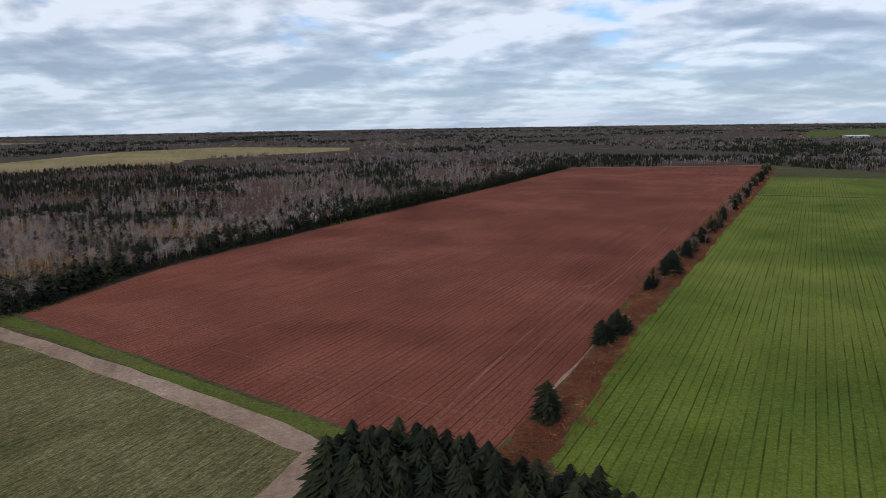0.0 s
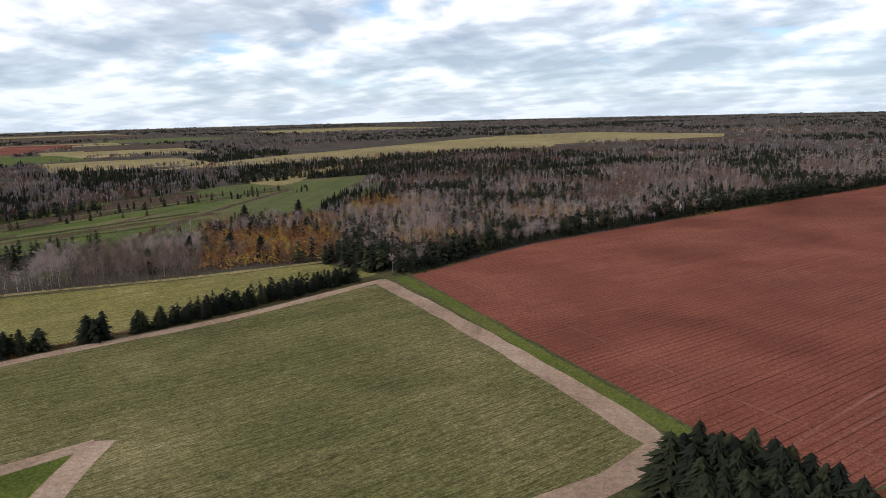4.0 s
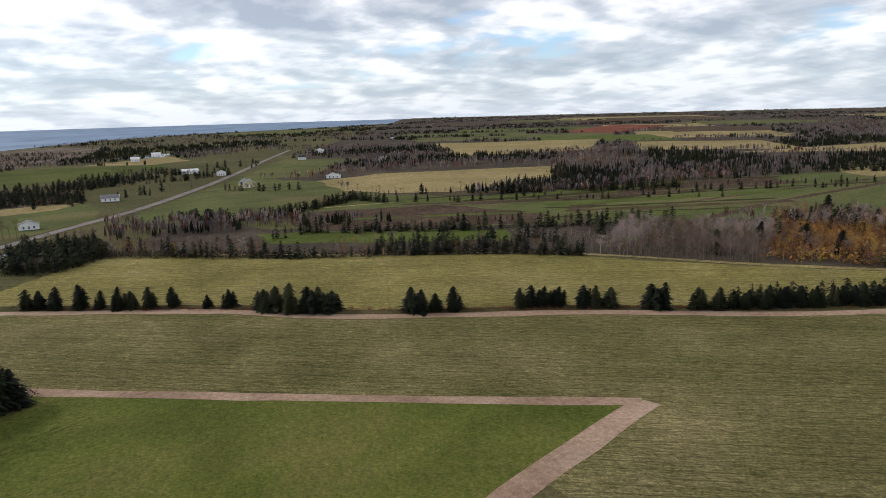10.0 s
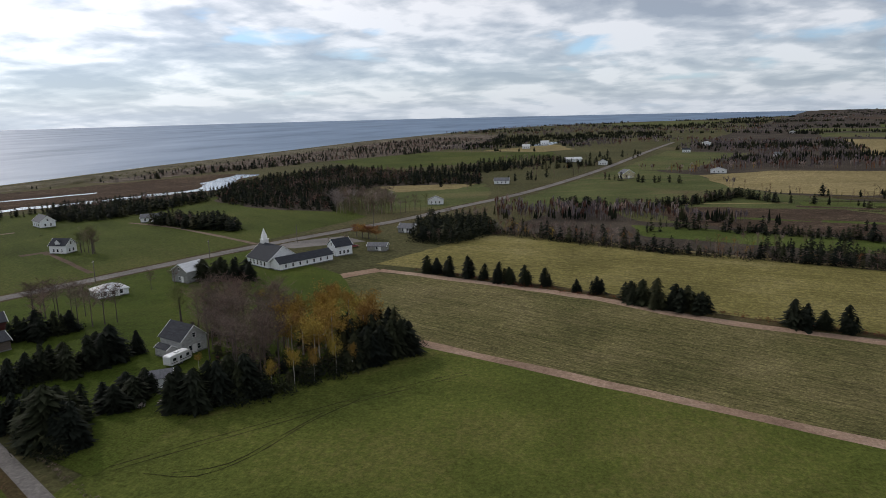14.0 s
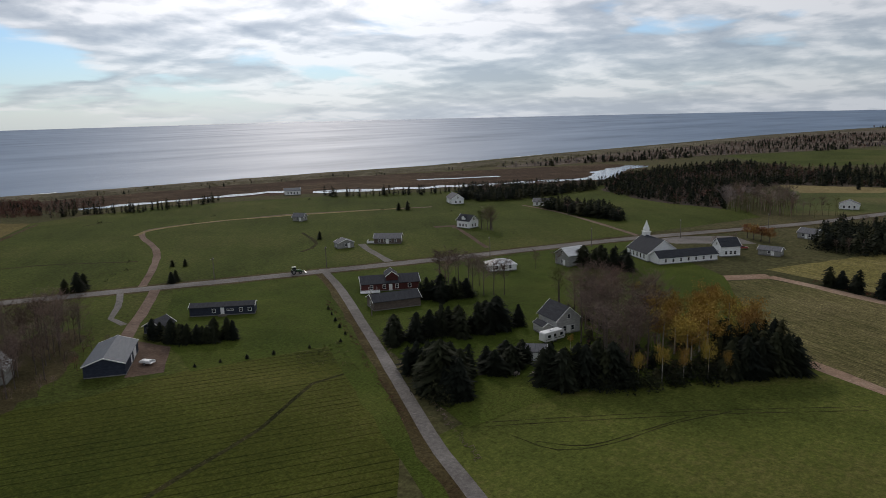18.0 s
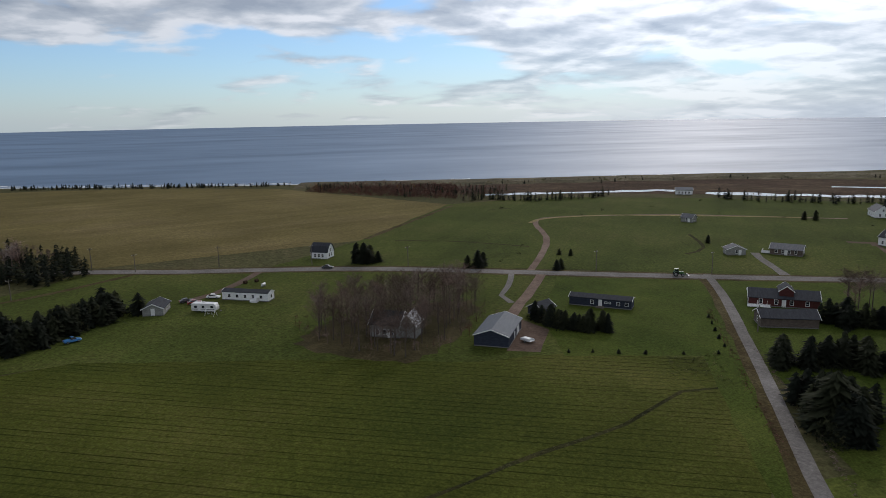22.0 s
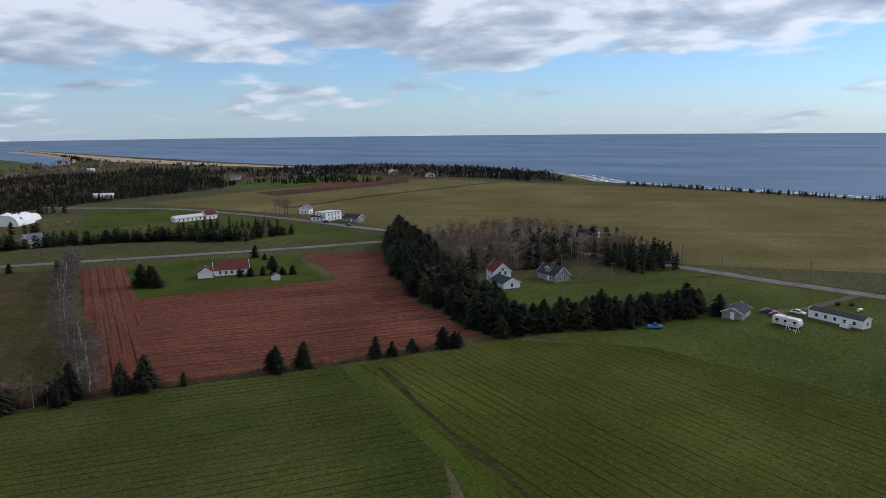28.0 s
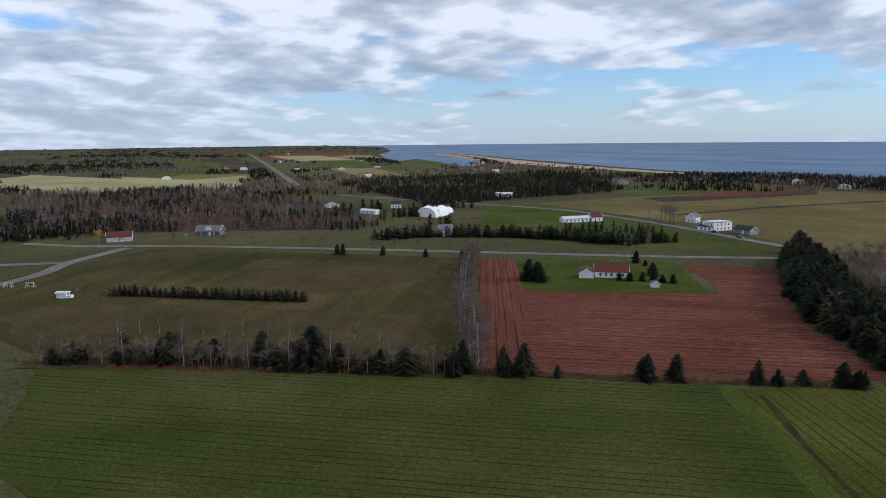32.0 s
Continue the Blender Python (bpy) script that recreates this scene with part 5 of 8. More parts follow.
def far_points(r0, r1, fine, seed):
    """Points whose spacing grows with distance, in woods only."""
    rng = np.random.default_rng(seed)
    count = int(math.log(r1 / r0) * radians(324) * fine * fine)
    r = r0 * (r1 / r0) ** rng.random(count)
    a = radians(-42) + radians(324) * rng.random(count)
    x, y = -np.sin(a) * r, np.cos(a) * r
    land = inside(x, y, [(p[0], p[1] + 25) for p in COAST] + RIM)
    for poly in OPEN_LAND:
        land &= ~inside(x, y, poly)
    gap = np.array([noise.noise((p * 0.0022, q * 0.0022, 9.1)) for p, q in zip(x, y)])
    land &= gap < 0.34
    return x[land], y[land]


# the purple-grey hardwoods carry the distance haze in their colour
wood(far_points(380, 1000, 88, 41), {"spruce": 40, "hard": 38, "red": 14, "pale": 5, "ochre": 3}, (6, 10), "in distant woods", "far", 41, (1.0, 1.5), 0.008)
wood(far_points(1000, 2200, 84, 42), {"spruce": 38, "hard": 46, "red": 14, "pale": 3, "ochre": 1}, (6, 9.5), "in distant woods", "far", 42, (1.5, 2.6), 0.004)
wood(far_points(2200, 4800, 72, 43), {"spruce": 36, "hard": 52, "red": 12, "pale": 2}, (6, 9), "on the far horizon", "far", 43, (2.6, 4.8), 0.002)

# woods round the village and the shore
wood(scatter([(206, -278), (240, -334), (190, -290), (150, -240), (118, -214), (98, -196), (84, -177), (93, -175), (132, -198), (171, -234)], 3.2, RNG), {"spruce": 92, "bare": 8}, (7, 11.5), "in a dense dark wood", "close", seed=51, girth=(1.2, 1.6))
wood(along([(88, -179), (72, -196), (56, -214), (44, -230)], 1.8, 4.5, RNG), {"spruce": 100}, (6, 9), "in a shelter belt", "close", seed=52, girth=(1.3, 1.8))
wood(along([(91, -184), (76, -202), (60, -220), (48, -236)], 1.8, 3.5, RNG), {"spruce": 100}, (6, 9.5), "in a shelter belt", "close", seed=53, girth=(1.3, 1.8))
wood(scatter([(150, -240), (200, -300), (170, -352), (120, -345), (96, -330), (104, -290), (128, -262)], 4.5, RNG), {"bare": 52, "olive": 18, "pale": 16, "spruce": 14}, (8.5, 13), "round farmhouses", seed=54, girth=(1.0, 1.4))
wood(scatter([(104, -345), (82, -330), (68, -296), (80, -278), (100, -292), (112, -330)], 4.0, RNG), {"spruce": 80, "bare": 20}, (6, 9), "beside a road", seed=55)
wood(scatter([(567, -27), (500, -60), (420, -160), (447, -190), (500, -140), (600, -130), (700, -200), (780, -253), (902, -160), (922, -48)], 6.0, RNG), {"bare": 50, "red": 24, "spruce": 22, "ochre": 4}, (3, 6.5), "along a road", "back", seed=56)
wood(scatter([(545, -268), (560, -397), (566, -489), (742, -642), (888, -540), (860, -294), (640, -280)], 7.0, RNG), {"spruce": 72, "bare": 22, "ochre": 6}, (4.5, 8), "behind houses", "back", seed=57)
wood(scatter([(896, -299), (927, -670), (760, -720), (690, -577), (769, -387)], 7.5, RNG), {"spruce": 60, "bare": 35, "ochre": 5}, (4.5, 8), "behind houses", "back", seed=58)
wood(scatter([(672, -610), (734, -790), (639, -880), (520, -885), (375, -825), (290, -715), (330, -700), (391, -722), (488, -728), (600, -715)], 7.5, RNG), {"spruce": 70, "bare": 20, "pale": 10}, (5, 8), "on a headland", "back", seed=59)
wood(along([(381, -155), (374, -185), (349, -225), (323, -246), (295, -263), (287, -293)], 1.2, 3.5, RNG), {"spruce": 95, "bare": 5}, (4.5, 7.5), "in a shelter belt", seed=60, girth=(1.2, 1.7))
wood(along([(390, -165), (380, -195), (355, -232), (328, -253), (300, -270)], 1.6, 4, RNG), {"spruce": 92, "bare": 8}, (4.5, 8), "in a shelter belt", seed=105, girth=(1.2, 1.7))
wood(scatter([(520, 44), (500, -8), (482, -58), (462, -100), (442, -140), (446, -190), (500, -60), (567, -27)], 4.2, RNG), {"bare": 46, "red": 30, "spruce": 20, "ochre": 4}, (4, 8), "along a road", "back", seed=106)
for n_g, line in enumerate(([(468, -188), (482, -214), (470, -242)], [(500, -232), (522, -262), (510, -290)], [(430, -212), (424, -226)], [(540, -226), (566, -214)])):
    wood(along(line, 2.6, 5, RNG), {"spruce": 70, "bare": 20, "red": 10}, (5, 9), "round greenhouses", "back", seed=110 + n_g)
EAST_WOOD = [(900, 60), (870, -60), (708, -168), (615, -200), (455, -185), (480, -100), (530, -35), (570, 48)]
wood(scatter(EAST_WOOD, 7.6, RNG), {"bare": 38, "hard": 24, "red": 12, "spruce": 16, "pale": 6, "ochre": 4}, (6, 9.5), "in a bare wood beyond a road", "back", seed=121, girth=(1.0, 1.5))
wood(along([(520, -30), (482, -95), (458, -180)], 3.0, 6.0, RNG), {"bare": 50, "pale": 20, "red": 20, "spruce": 10}, (5, 9), "at the edge of a bare wood", seed=122)
wood(along([(518, -143), (504, -165), (520, -180)], 2.2, 5, RNG), {"spruce": 90, "bare": 10}, (6, 9), "beside houses", "back", seed=107)
wood(along([(352, -268), (330, -292), (310, -300), (286, -274)], 1.8, 6, RNG), {"spruce": 92, "bare": 8}, (4, 8), "in a shelter belt", seed=61)
wood(scatter(LAGOON_WOOD, 6.0, RNG), {"spruce": 62, "bare": 24, "red": 8, "olive": 6}, (4.5, 8), "behind a lagoon", "back", seed=62)
wood(scatter([(-648, -218), (-712, -135), (-829, -72), (-771, -58), (-655, -116)], 7.0, RNG), {"spruce": 70, "bare": 30}, (6, 9), "along a field", "back", seed=63)
wood(scatter([(-366, -100), (-380, -72), (-330, -56), (-300, -76), (-308, -92), (-340, -100)], 4.4, RNG), {"spruce": 85, "bare": 15}, (6, 9), "beside a road", seed=64)
wood(scatter([(-390, -168), (-388, -128), (-436, -140), (-455, -187)], 4.0, RNG), {"olive": 34, "bare": 46, "pale": 20}, (9, 14), "beside a road", seed=130, girth=(1.0, 1.4))
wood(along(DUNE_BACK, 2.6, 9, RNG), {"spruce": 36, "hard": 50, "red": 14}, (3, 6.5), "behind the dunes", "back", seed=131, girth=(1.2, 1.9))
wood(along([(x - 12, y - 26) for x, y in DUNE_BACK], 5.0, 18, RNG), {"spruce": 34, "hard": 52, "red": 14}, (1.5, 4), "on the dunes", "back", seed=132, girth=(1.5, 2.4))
LAGOON_EDGE = [(-345, -329), (-343, -300), (-375, -287), (-438, -279), (-459, -292), (-432, -331), (-381, -356)]
wood(scatter(LAGOON_EDGE, 4.6, RNG), {"spruce": 84, "bare": 16}, (5, 8.5), "beside a lagoon", seed=137, girth=(1.1, 1.6))
wood(scatter([(-341, -252), (-330, -225), (-322, -192), (-333, -194), (-346, -214), (-354, -250)], 3.4, RNG), {"spruce": 96, "bare": 4}, (5.5, 9), "in a dark clump on pasture", seed=133, girth=(1.2, 1.7))
wood(along([(-131, -472), (-156, -474), (-178, -457), (-206, -452), (-240, -462)], 1.2, 5, RNG), {"spruce": 84, "bare": 16}, (2.5, 7.5), "beside a lagoon", seed=66)
wood(along([(-300, -420), (-318, -396), (-344, -378), (-400, -345), (-442, -296), (-480, -300)], 1.8, 7, RNG), {"spruce": 80, "bare": 20}, (2.5, 8), "beside a lagoon", seed=67)
wood(scatter([(-30, -592), (-130, -470), (-165, -478), (-185, -520), (-110, -580), (-50, -612)], 4.2, RNG), {"red": 46, "bare": 26, "spruce": 22, "ochre": 6}, (3, 6.5), "in scrub above the shore", seed=68)
wood(along([(215, -700), (120, -676), (40, -648), (-20, -634)], 1.5, 6, RNG), {"spruce": 85, "bare": 15}, (2.5, 5), "along the cliff top", "back", seed=69)
wood(along([(-100, -590), (-300, -560), (-430, -525), (-560, -480), (-760, -480), (-1019, -450), (-1325, -420)], 6.0, 18, RNG), {"spruce": 60, "red": 20, "bare": 20}, (1.5, 4), "among the dunes", "back", seed=70)
wood(scatter([(-620, -470), (-1019, -440), (-1400, -400), (-1400, -260), (-980, -280), (-790, -360), (-640, -400)], 10.0, RNG), {"spruce": 50, "bare": 35, "red": 15}, (3, 6), "behind the dunes", "back", seed=71)
wood(along([(-520, -130), (-620, -60), (-760, -25), (-900, 10)], 9.0, 22, RNG), {"spruce": 60, "bare": 34, "ochre": 6}, (5, 9), "along a country road", "back", seed=72)
wood(along([(-343, -258), (-336, -224), (-329, -196)], 1.5, 4, RNG), {"spruce": 95, "bare": 5}, (5, 9), "beside a pasture", seed=73)
wood(along([(214, 10), (190, -26), (165, -62), (151, -86)], 0.9, 2.4, RNG), {"bare": 50, "spruce": 38, "red": 12}, (2.5, 7.0), "in a tangled field hedge", seed=74, girth=(1.2, 1.9))
wood(along([(-64, -192), (-40, -172), (-14, -186), (-8, -205)], 2.2, 5, RNG), {"bare": 70, "red": 30}, (1.5, 4), "under leafless trees", seed=75, girth=(1.2, 1.9))
wood(scatter([(-122, -82), (-165, -52), (-176, -88), (-186, -112), (-172, -116), (-150, -98)], 3.0, RNG), {"bare": 55, "spruce": 30, "red": 15}, (2.0, 5.0), "under a grove", seed=76, girth=(1.2, 1.8))


def brush(points, sizes, mat, label, seed, shapes=LOW_BUSH):
    """Low tangled shrubs, fused into a mass."""
    bx, by = points
    rng = np.random.default_rng(seed)
    n = len(bx)
    merge_plants("brush", shapes, np.stack([bx, by, rng.uniform(*sizes, n), rng.uniform(0.9, 1.6, n), rng.uniform(0, 1, n)], 1), mat, label, "shrubs")


# dark undergrowth that closes the belts of spruces
for n_d, (line, step, wide, sizes) in enumerate((([(90, -181), (74, -199), (58, -217), (45, -233)], 0.5, 4.0, (2.5, 6.0)), ([(-170, 138), (-163, 166), (-154, 204)], 0.6, 2.2, (2.0, 4.8)), ([(-122, -84), (-134, -70), (-152, -60), (-168, -52)], 0.5, 3.5, (2.5, 6.0)), ([(381, -157), (374, -187), (349, -227), (323, -248), (297, -265)], 1.0, 3.0, (2.0, 5.0)),
                                                 ([(94, -180), (120, -205), (152, -238), (190, -285)], 0.6, 7.0, (3.0, 7.0)), ([(-16, 96), (-12, 108), (4, 104), (8, 96)], 0.35, 4.5, (3.0, 6.5)), ([(10, 98), (26, 93)], 0.35, 4.0, (2.0, 5.0)), ([(-74, -187), (-80, -177), (-90, -171)], 0.4, 1.8, (1.5, 4.0)), ([(-120, -133), (-133, -127), (-148, -121)], 0.5, 3.0, (2.0, 4.5)), ([(-98, -98), (-104, -106), (-108, -112)], 0.4, 4.0, (2.5, 6.0)), ([(-118, -101), (-130, -101)], 0.5, 2.5, (1.5, 4.0)), ([(-226, -147), (-228, -132)], 0.5, 3.0, (2.0, 6.0)), ([(-152, -160), (-163, -150)], 0.5, 2.2, (1.5, 4.5)))):
    brush(along(line, step, wide, RNG), sizes, SPRUCE, "dark lower branches of close-grown spruces", 40 + n_d, DENSE_BUSH)
brush((np.array([-112.0, -92, -105, -98, -123, -146, -257, -279, -282, -179, -200, -236, -300]), np.array([-297.0, -268, -282, -277, -281, -425, -357, -330, -411, -377, -392, -395, -290])), (0.9, 2.0), SPRUCE, "low dark bushes in a pasture", 39)
for n_f, (poly_f, gap_f, mat_f, word_f) in enumerate(((LAGOON_WOOD, 7.5, SPRUCE, "dark"), (LAGOON_WOOD, 17.0, RED_TWIGS, "reddish"),
                                                (([(545, -268), (560, -397), (566, -489), (742, -642), (888, -540), (860, -294), (640, -280)]), 9.0, SPRUCE, "dark"), ([(672, -610), (734, -790), (639, -880), (520, -885), (375, -825), (290, -715), (391, -722), (600, -715)], 9.0, SPRUCE, "dark"), ([(545, -268), (560, -397), (742, -642), (888, -540), (860, -294)], 13.0, RED_TWIGS, "reddish"))):
    brush(scatter(poly_f, gap_f, RNG), (2.5, 5.5), mat_f, word_f + " undergrowth among far trees", 71 + n_f)
# the dark closed edge of the wood beside the red field
brush(along([(x + 2.0, y - 0.8) for x, y in RED_EDGE], 0.9, 2.0, RNG), (2.0, 5.0), SPRUCE, "dark low branches at the edge of a wood", 77, FINE_BUSH)
brush(along([(-344, -248), (-335, -222), (-328, -194)], 0.8, 3.5, RNG), (2.0, 4.5), SPRUCE, "dark low branches of a clump on pasture", 134, FINE_BUSH)
brush(scatter([(-366, -100), (-380, -72), (-330, -56), (-300, -76), (-308, -92), (-340, -100)], 3.0, RNG), (3.0, 5.5), SPRUCE, "dark low branches in a clump beside a road", 135, FINE_BUSH)
brush(scatter(LAGOON_EDGE, 4.0, RNG), (2.0, 4.5), SPRUCE, "dark low branches beside a lagoon", 136, FINE_BUSH)
# scrubby growth that fills the hedge between the two fields
HEDGE_LINE = [(72, 244), (104, 300), (150, 386), (205, 492), (262, 600), (372, 815)]
wood(along(HEDGE_LINE, 2.6, 3.5, RNG), {"bare": 42, "spruce": 36, "red": 22}, (2.5, 6.5), "in a hedge between two fields", seed=120, girth=(1.1, 1.7))
brush(along([(10, 112), (2, 118), (-4, 120)], 1.2, 1.0, RNG), (0.8, 1.8), OCHRE, "orange shrubs at a field corner", 78, FINE_BUSH)
# low growth that closes the hedge behind the stubble field
brush(scatter([(-300, 130), (-262, 128), (-222, 196), (-262, 250), (-312, 200)], 3.6, RNG), (1.2, 3.2), PALE_TWIGS, "pale twiggy growth under bare trees", 88, TWIG_BUSH)
brush(along([(-334, -58), (-321, -31), (-305, 4), (-291, 38), (-280, 84), (-256, 132)], 0.9, 3.0, RNG), (1.5, 4.0), SPRUCE, "dark low growth in a field hedge", 83, FINE_BUSH)
brush(along([(-334, -60), (-321, -31), (-303, 6), (-289, 40), (-278, 84), (-254, 132)], 1.3, 3.5, RNG), (1.5, 4.0), TWIGS, "brown twiggy growth in a field hedge", 84, TWIG_BUSH)
brush(along([(-436, -30), (-420, -5), (-424, 20), (-456, 50), (-484, 76)], 1.6, 4.0, RNG), (2.0, 4.5), SPRUCE, "dark low growth in a belt between fields", 85, FINE_BUSH)
brush(along([(-350, 50), (-344, 76), (-333, 112), (-323, 150), (-318, 170)], 1.8, 3.5, RNG), (1.5, 4.0), SPRUCE, "dark low growth in a belt between fields", 86, FINE_BUSH)
# dark mass of the hedge along the field edge to the east
brush(along([(214, 10), (190, -26), (165, -62), (151, -86)], 0.9, 1.8, RNG), (1.2, 3.2), RED_TWIGS, "dark tangled growth along a field edge", 87, DENSE_BUSH)
# twigs that fill the poplar row and the hedge in front of it
brush(along([(151, -89), (176, -99), (201, -110), (230, -128), (266, -151), (300, -172)], 1.0, 1.6, RNG), (2.5, 6.0), GREY_TWIGS, "grey twiggy suckers under a row of poplars", 138, TWIG_BUSH)
wood(along([(214, 10), (190, -26), (165, -62), (148, -90)], 2.0, 2.0, RNG), {"bare": 70, "pale": 15, "red": 15}, (4.5, 8.0), "in a hedge along a field edge", seed=139, girth=(1.0, 1.4))
# twiggy undergrowth that fills the autumn woods
brush(scatter(NEAR_A, 6.0, RNG, [CLEARING]), (2.0, 4.5), PALE_TWIGS, "pale twiggy undergrowth in an autumn wood", 61, TWIG_BUSH)
brush(scatter(NEAR_A, 8.5, RNG, [CLEARING]), (2.5, 5.0), OCHRE, "rust-coloured undergrowth in an autumn wood", 62, FINE_BUSH)
brush(scatter(ORANGE_N, 5.0, RNG), (3.0, 6.5), OCHRE, "rust-coloured undergrowth in an autumn wood", 63, FINE_BUSH)
brush(scatter(ORANGE_N, 5.5, RNG), (3.0, 6.0), TWIGS, "brown twiggy undergrowth in an autumn wood", 64, TWIG_BUSH)
brush(scatter(BARE_N, 4.0, RNG), (3.0, 6.0), GREY_TWIGS, "grey twiggy undergrowth under bare trees", 65, TWIG_BUSH)
brush(scatter(WOOD_A, 11.0, RNG, [NEAR_A, CLEARING]), (3.0, 6.0), TWIGS, "brown twiggy undergrowth in an autumn wood", 66, LOW_BUSH)
brush(along([(-332, -61), (-321, -31), (-303, 6)], 1.4, 5.0, RNG), (2.0, 5.0), TWIGS, "brown twiggy undergrowth in a hedge", 67, TWIG_BUSH)
brush(scatter(CLEARING, 3.2, RNG), (1.0, 2.0), OCHRE, "yellow shrubs in a clearing", 68, FINE_BUSH)
brush(scatter([(150, -240), (200, -300), (170, -352), (120, -345), (104, -290), (128, -262)], 6.5, RNG), (4.0, 8.0), TWIGS, "hazy brown twigs of bare trees", 69, TWIG_BUSH)
EAST_BRUSH = [(520, 44), (500, -8), (482, -58), (462, -100), (442, -140), (446, -185), (500, -130), (600, -120), (700, -60), (660, -10), (567, -6)]
brush(scatter(EAST_BRUSH, 7.5, RNG), (2.0, 4.5), TWIGS, "grey-brown tangled brush beside a road", 1, FINE_BUSH)
brush(scatter(EAST_BRUSH, 6.5, RNG), (2.5, 5.5), RED_TWIGS, "reddish tangled brush beside a road", 2, FINE_BUSH)
brush(scatter([(-33, -572), (-76, -532), (-133, -485), (-159, -578), (-102, -630), (-44, -622)], 4.2, RNG), (1.5, 4.0), RED_TWIGS, "rust-red scrub above the shore", 3)
brush(along([(214, 10), (190, -26), (165, -62), (151, -86), (124, -122), (100, -156)], 0.9, 1.8, RNG), (0.8, 2.4), TWIGS, "tangled grey-brown brush along a field edge", 4, TWIG_BUSH)
brush(along([(214, 10), (190, -26), (165, -62), (151, -86)], 1.6, 2.0, RNG), (0.8, 2.0), RED_TWIGS, "reddish brush along a field edge", 5, TWIG_BUSH)
brush(along([(-130, -183), (-116, -156), (-97, -119), (-86, -97)], 0.9, 0.7, RNG), (0.3, 0.8), RED_TWIGS, "brown weeds along a lane", 6)
brush(along([(-118, -146), (-100, -108), (-84, -76)], 1.0, 0.7, RNG), (0.3, 0.8), TWIGS, "dry weeds along a lane", 7)
brush(along([(-98, -126), (-85, -127), (-65, -116), (-38, -107), (-22, -100), (0, -92)], 0.8, 0.5, RNG), (0.2, 0.5), OLIVE, "dark weeds along a furrow", 8)
brush(along([(466, -199), (448, -226), (443, -260)], 1.4, 1.5, RNG), (1.2, 2.4), OCHRE, "yellow hedge beside greenhouses", 9)
brush(scatter([(-98, -128), (-108, -146), (-94, -148), (-86, -134)], 1.6, RNG), (0.3, 0.9), OLIVE, "leafy green weeds at a field corner", 10)
for n_b, poly_b in enumerate(([(-620, -470), (-1019, -440), (-1400, -400), (-1400, -260), (-980, -280), (-790, -360), (-640, -400)], [(-60, -600), (-300, -560), (-430, -525), (-560, -480), (-760, -480), (-760, -500), (-560, -505), (-430, -545), (-300, -580)])):
    brush(scatter(poly_b, (11.0, 6.5)[n_b], RNG), (1.5, 3.5), (TWIGS, OLIVE)[n_b], ("grey-brown scrub behind the dunes", "dull green scrub on the dunes")[n_b], 11 + n_b)
# rust-coloured scrub in the strip between the fields
for n_scrub, (line, spread, sizes) in enumerate((([(14, 112), (42, 176), (76, 246), (146, 383), (232, 533), (368, 800)], 5.0, (0.8, 2.2)), ([(-158, 176), (-172, 132), (-190, 84), (-202, 50), (-218, 10), (-238, -40), (-252, -72)], 1.8, (0.5, 1.4)), ([(200, -4), (170, -52), (150, -88), (124, -122), (100, -156)], 1.5, (0.6, 1.8)))):
    for mat, step, word in ((RUST, 0.8, "rust-red"), (RED_TWIGS, 1.6, "reddish brown"), (OCHRE, 5.0, "orange"), (OLIVE, 4.0, "dull olive")):
        bx, by = along(line, step, spread, RNG)
        merge_plants("scrub", BUSHES, np.stack([bx, by, RNG.uniform(*sizes, len(bx)), RNG.uniform(0.9, 1.6, len(bx)), RNG.uniform(0, 1, len(bx))], 1), mat, word + " low scrub along a field edge", "shrubs")
for line, step in (([(-500, 105), (-452, 230), (-405, 350), (-370, 440)], 6.0), ([(-470, 60), (-420, 200), (-380, 300)], 7.0), ([(-360, 110), (-340, 170), (-320, 220)], 5.0), ([(-440, 330), (-415, 400), (-390, 470)], 6.0)):
    wood(along(line, step * 0.7, 2, RNG), {"bare": 40, "spruce": 42, "red": 12, "olive": 6}, (2.5, 6.5), "in a meadow hedge", "back", seed=int(step * 10 + line[0][1]))

# ---- single trees ----


def plain_mesh(name, corners, mat):
    me = bpy.data.meshes.new(name)
    n = len(corners)
    me.from_pydata([tuple(map(float, c)) for c in corners], [], [(i, i + 1, i + 2) for i in range(0, n, 3)])
    me.materials.append(mat)
    return me


def trunk_mesh(name, top, r, mat, rng):
    verts, faces = [], []
    rings = [(0.0, r * 1.5), (0.06, r), (top * 0.5, r * 0.7), (top, r * 0.25)]
    for z, q in rings:
        ox, oy = rng.uniform(-0.01, 0.01) * z, rng.uniform(-0.01, 0.01) * z
        verts += [(ox + q * math.cos(1.047 * k), oy + q * math.sin(1.047 * k), z) for k in range(6)]
    for i in range(len(rings) - 1):
        faces += [(6 * i + k, 6 * i + (k + 1) % 6, 6 * i + 6 + (k + 1) % 6, 6 * i + 6 + k) for k in range(6)]
    me = bpy.data.meshes.new(name)
    me.from_pydata(verts, [], faces)
    me.materials.append(mat)
    return me


def tree_kind(base, shapes, crown_mat, bark, top, r, crown="crown"):
    """Meshes of a kind of tree, some variants of each."""
    rng = random.Random(base)
    return [(plain_mesh(crown, s, crown_mat), trunk_mesh("trunk", top, r, bark, rng)) for s in shapes]


R1 = random.Random(17)
SPRUCES = tree_kind("spruce", [spruce_shape(R1, 25, 14, 1, R1.uniform(0.28, 0.38)) for _ in range(7)], SPRUCE, BARK, 0.9, 0.02)


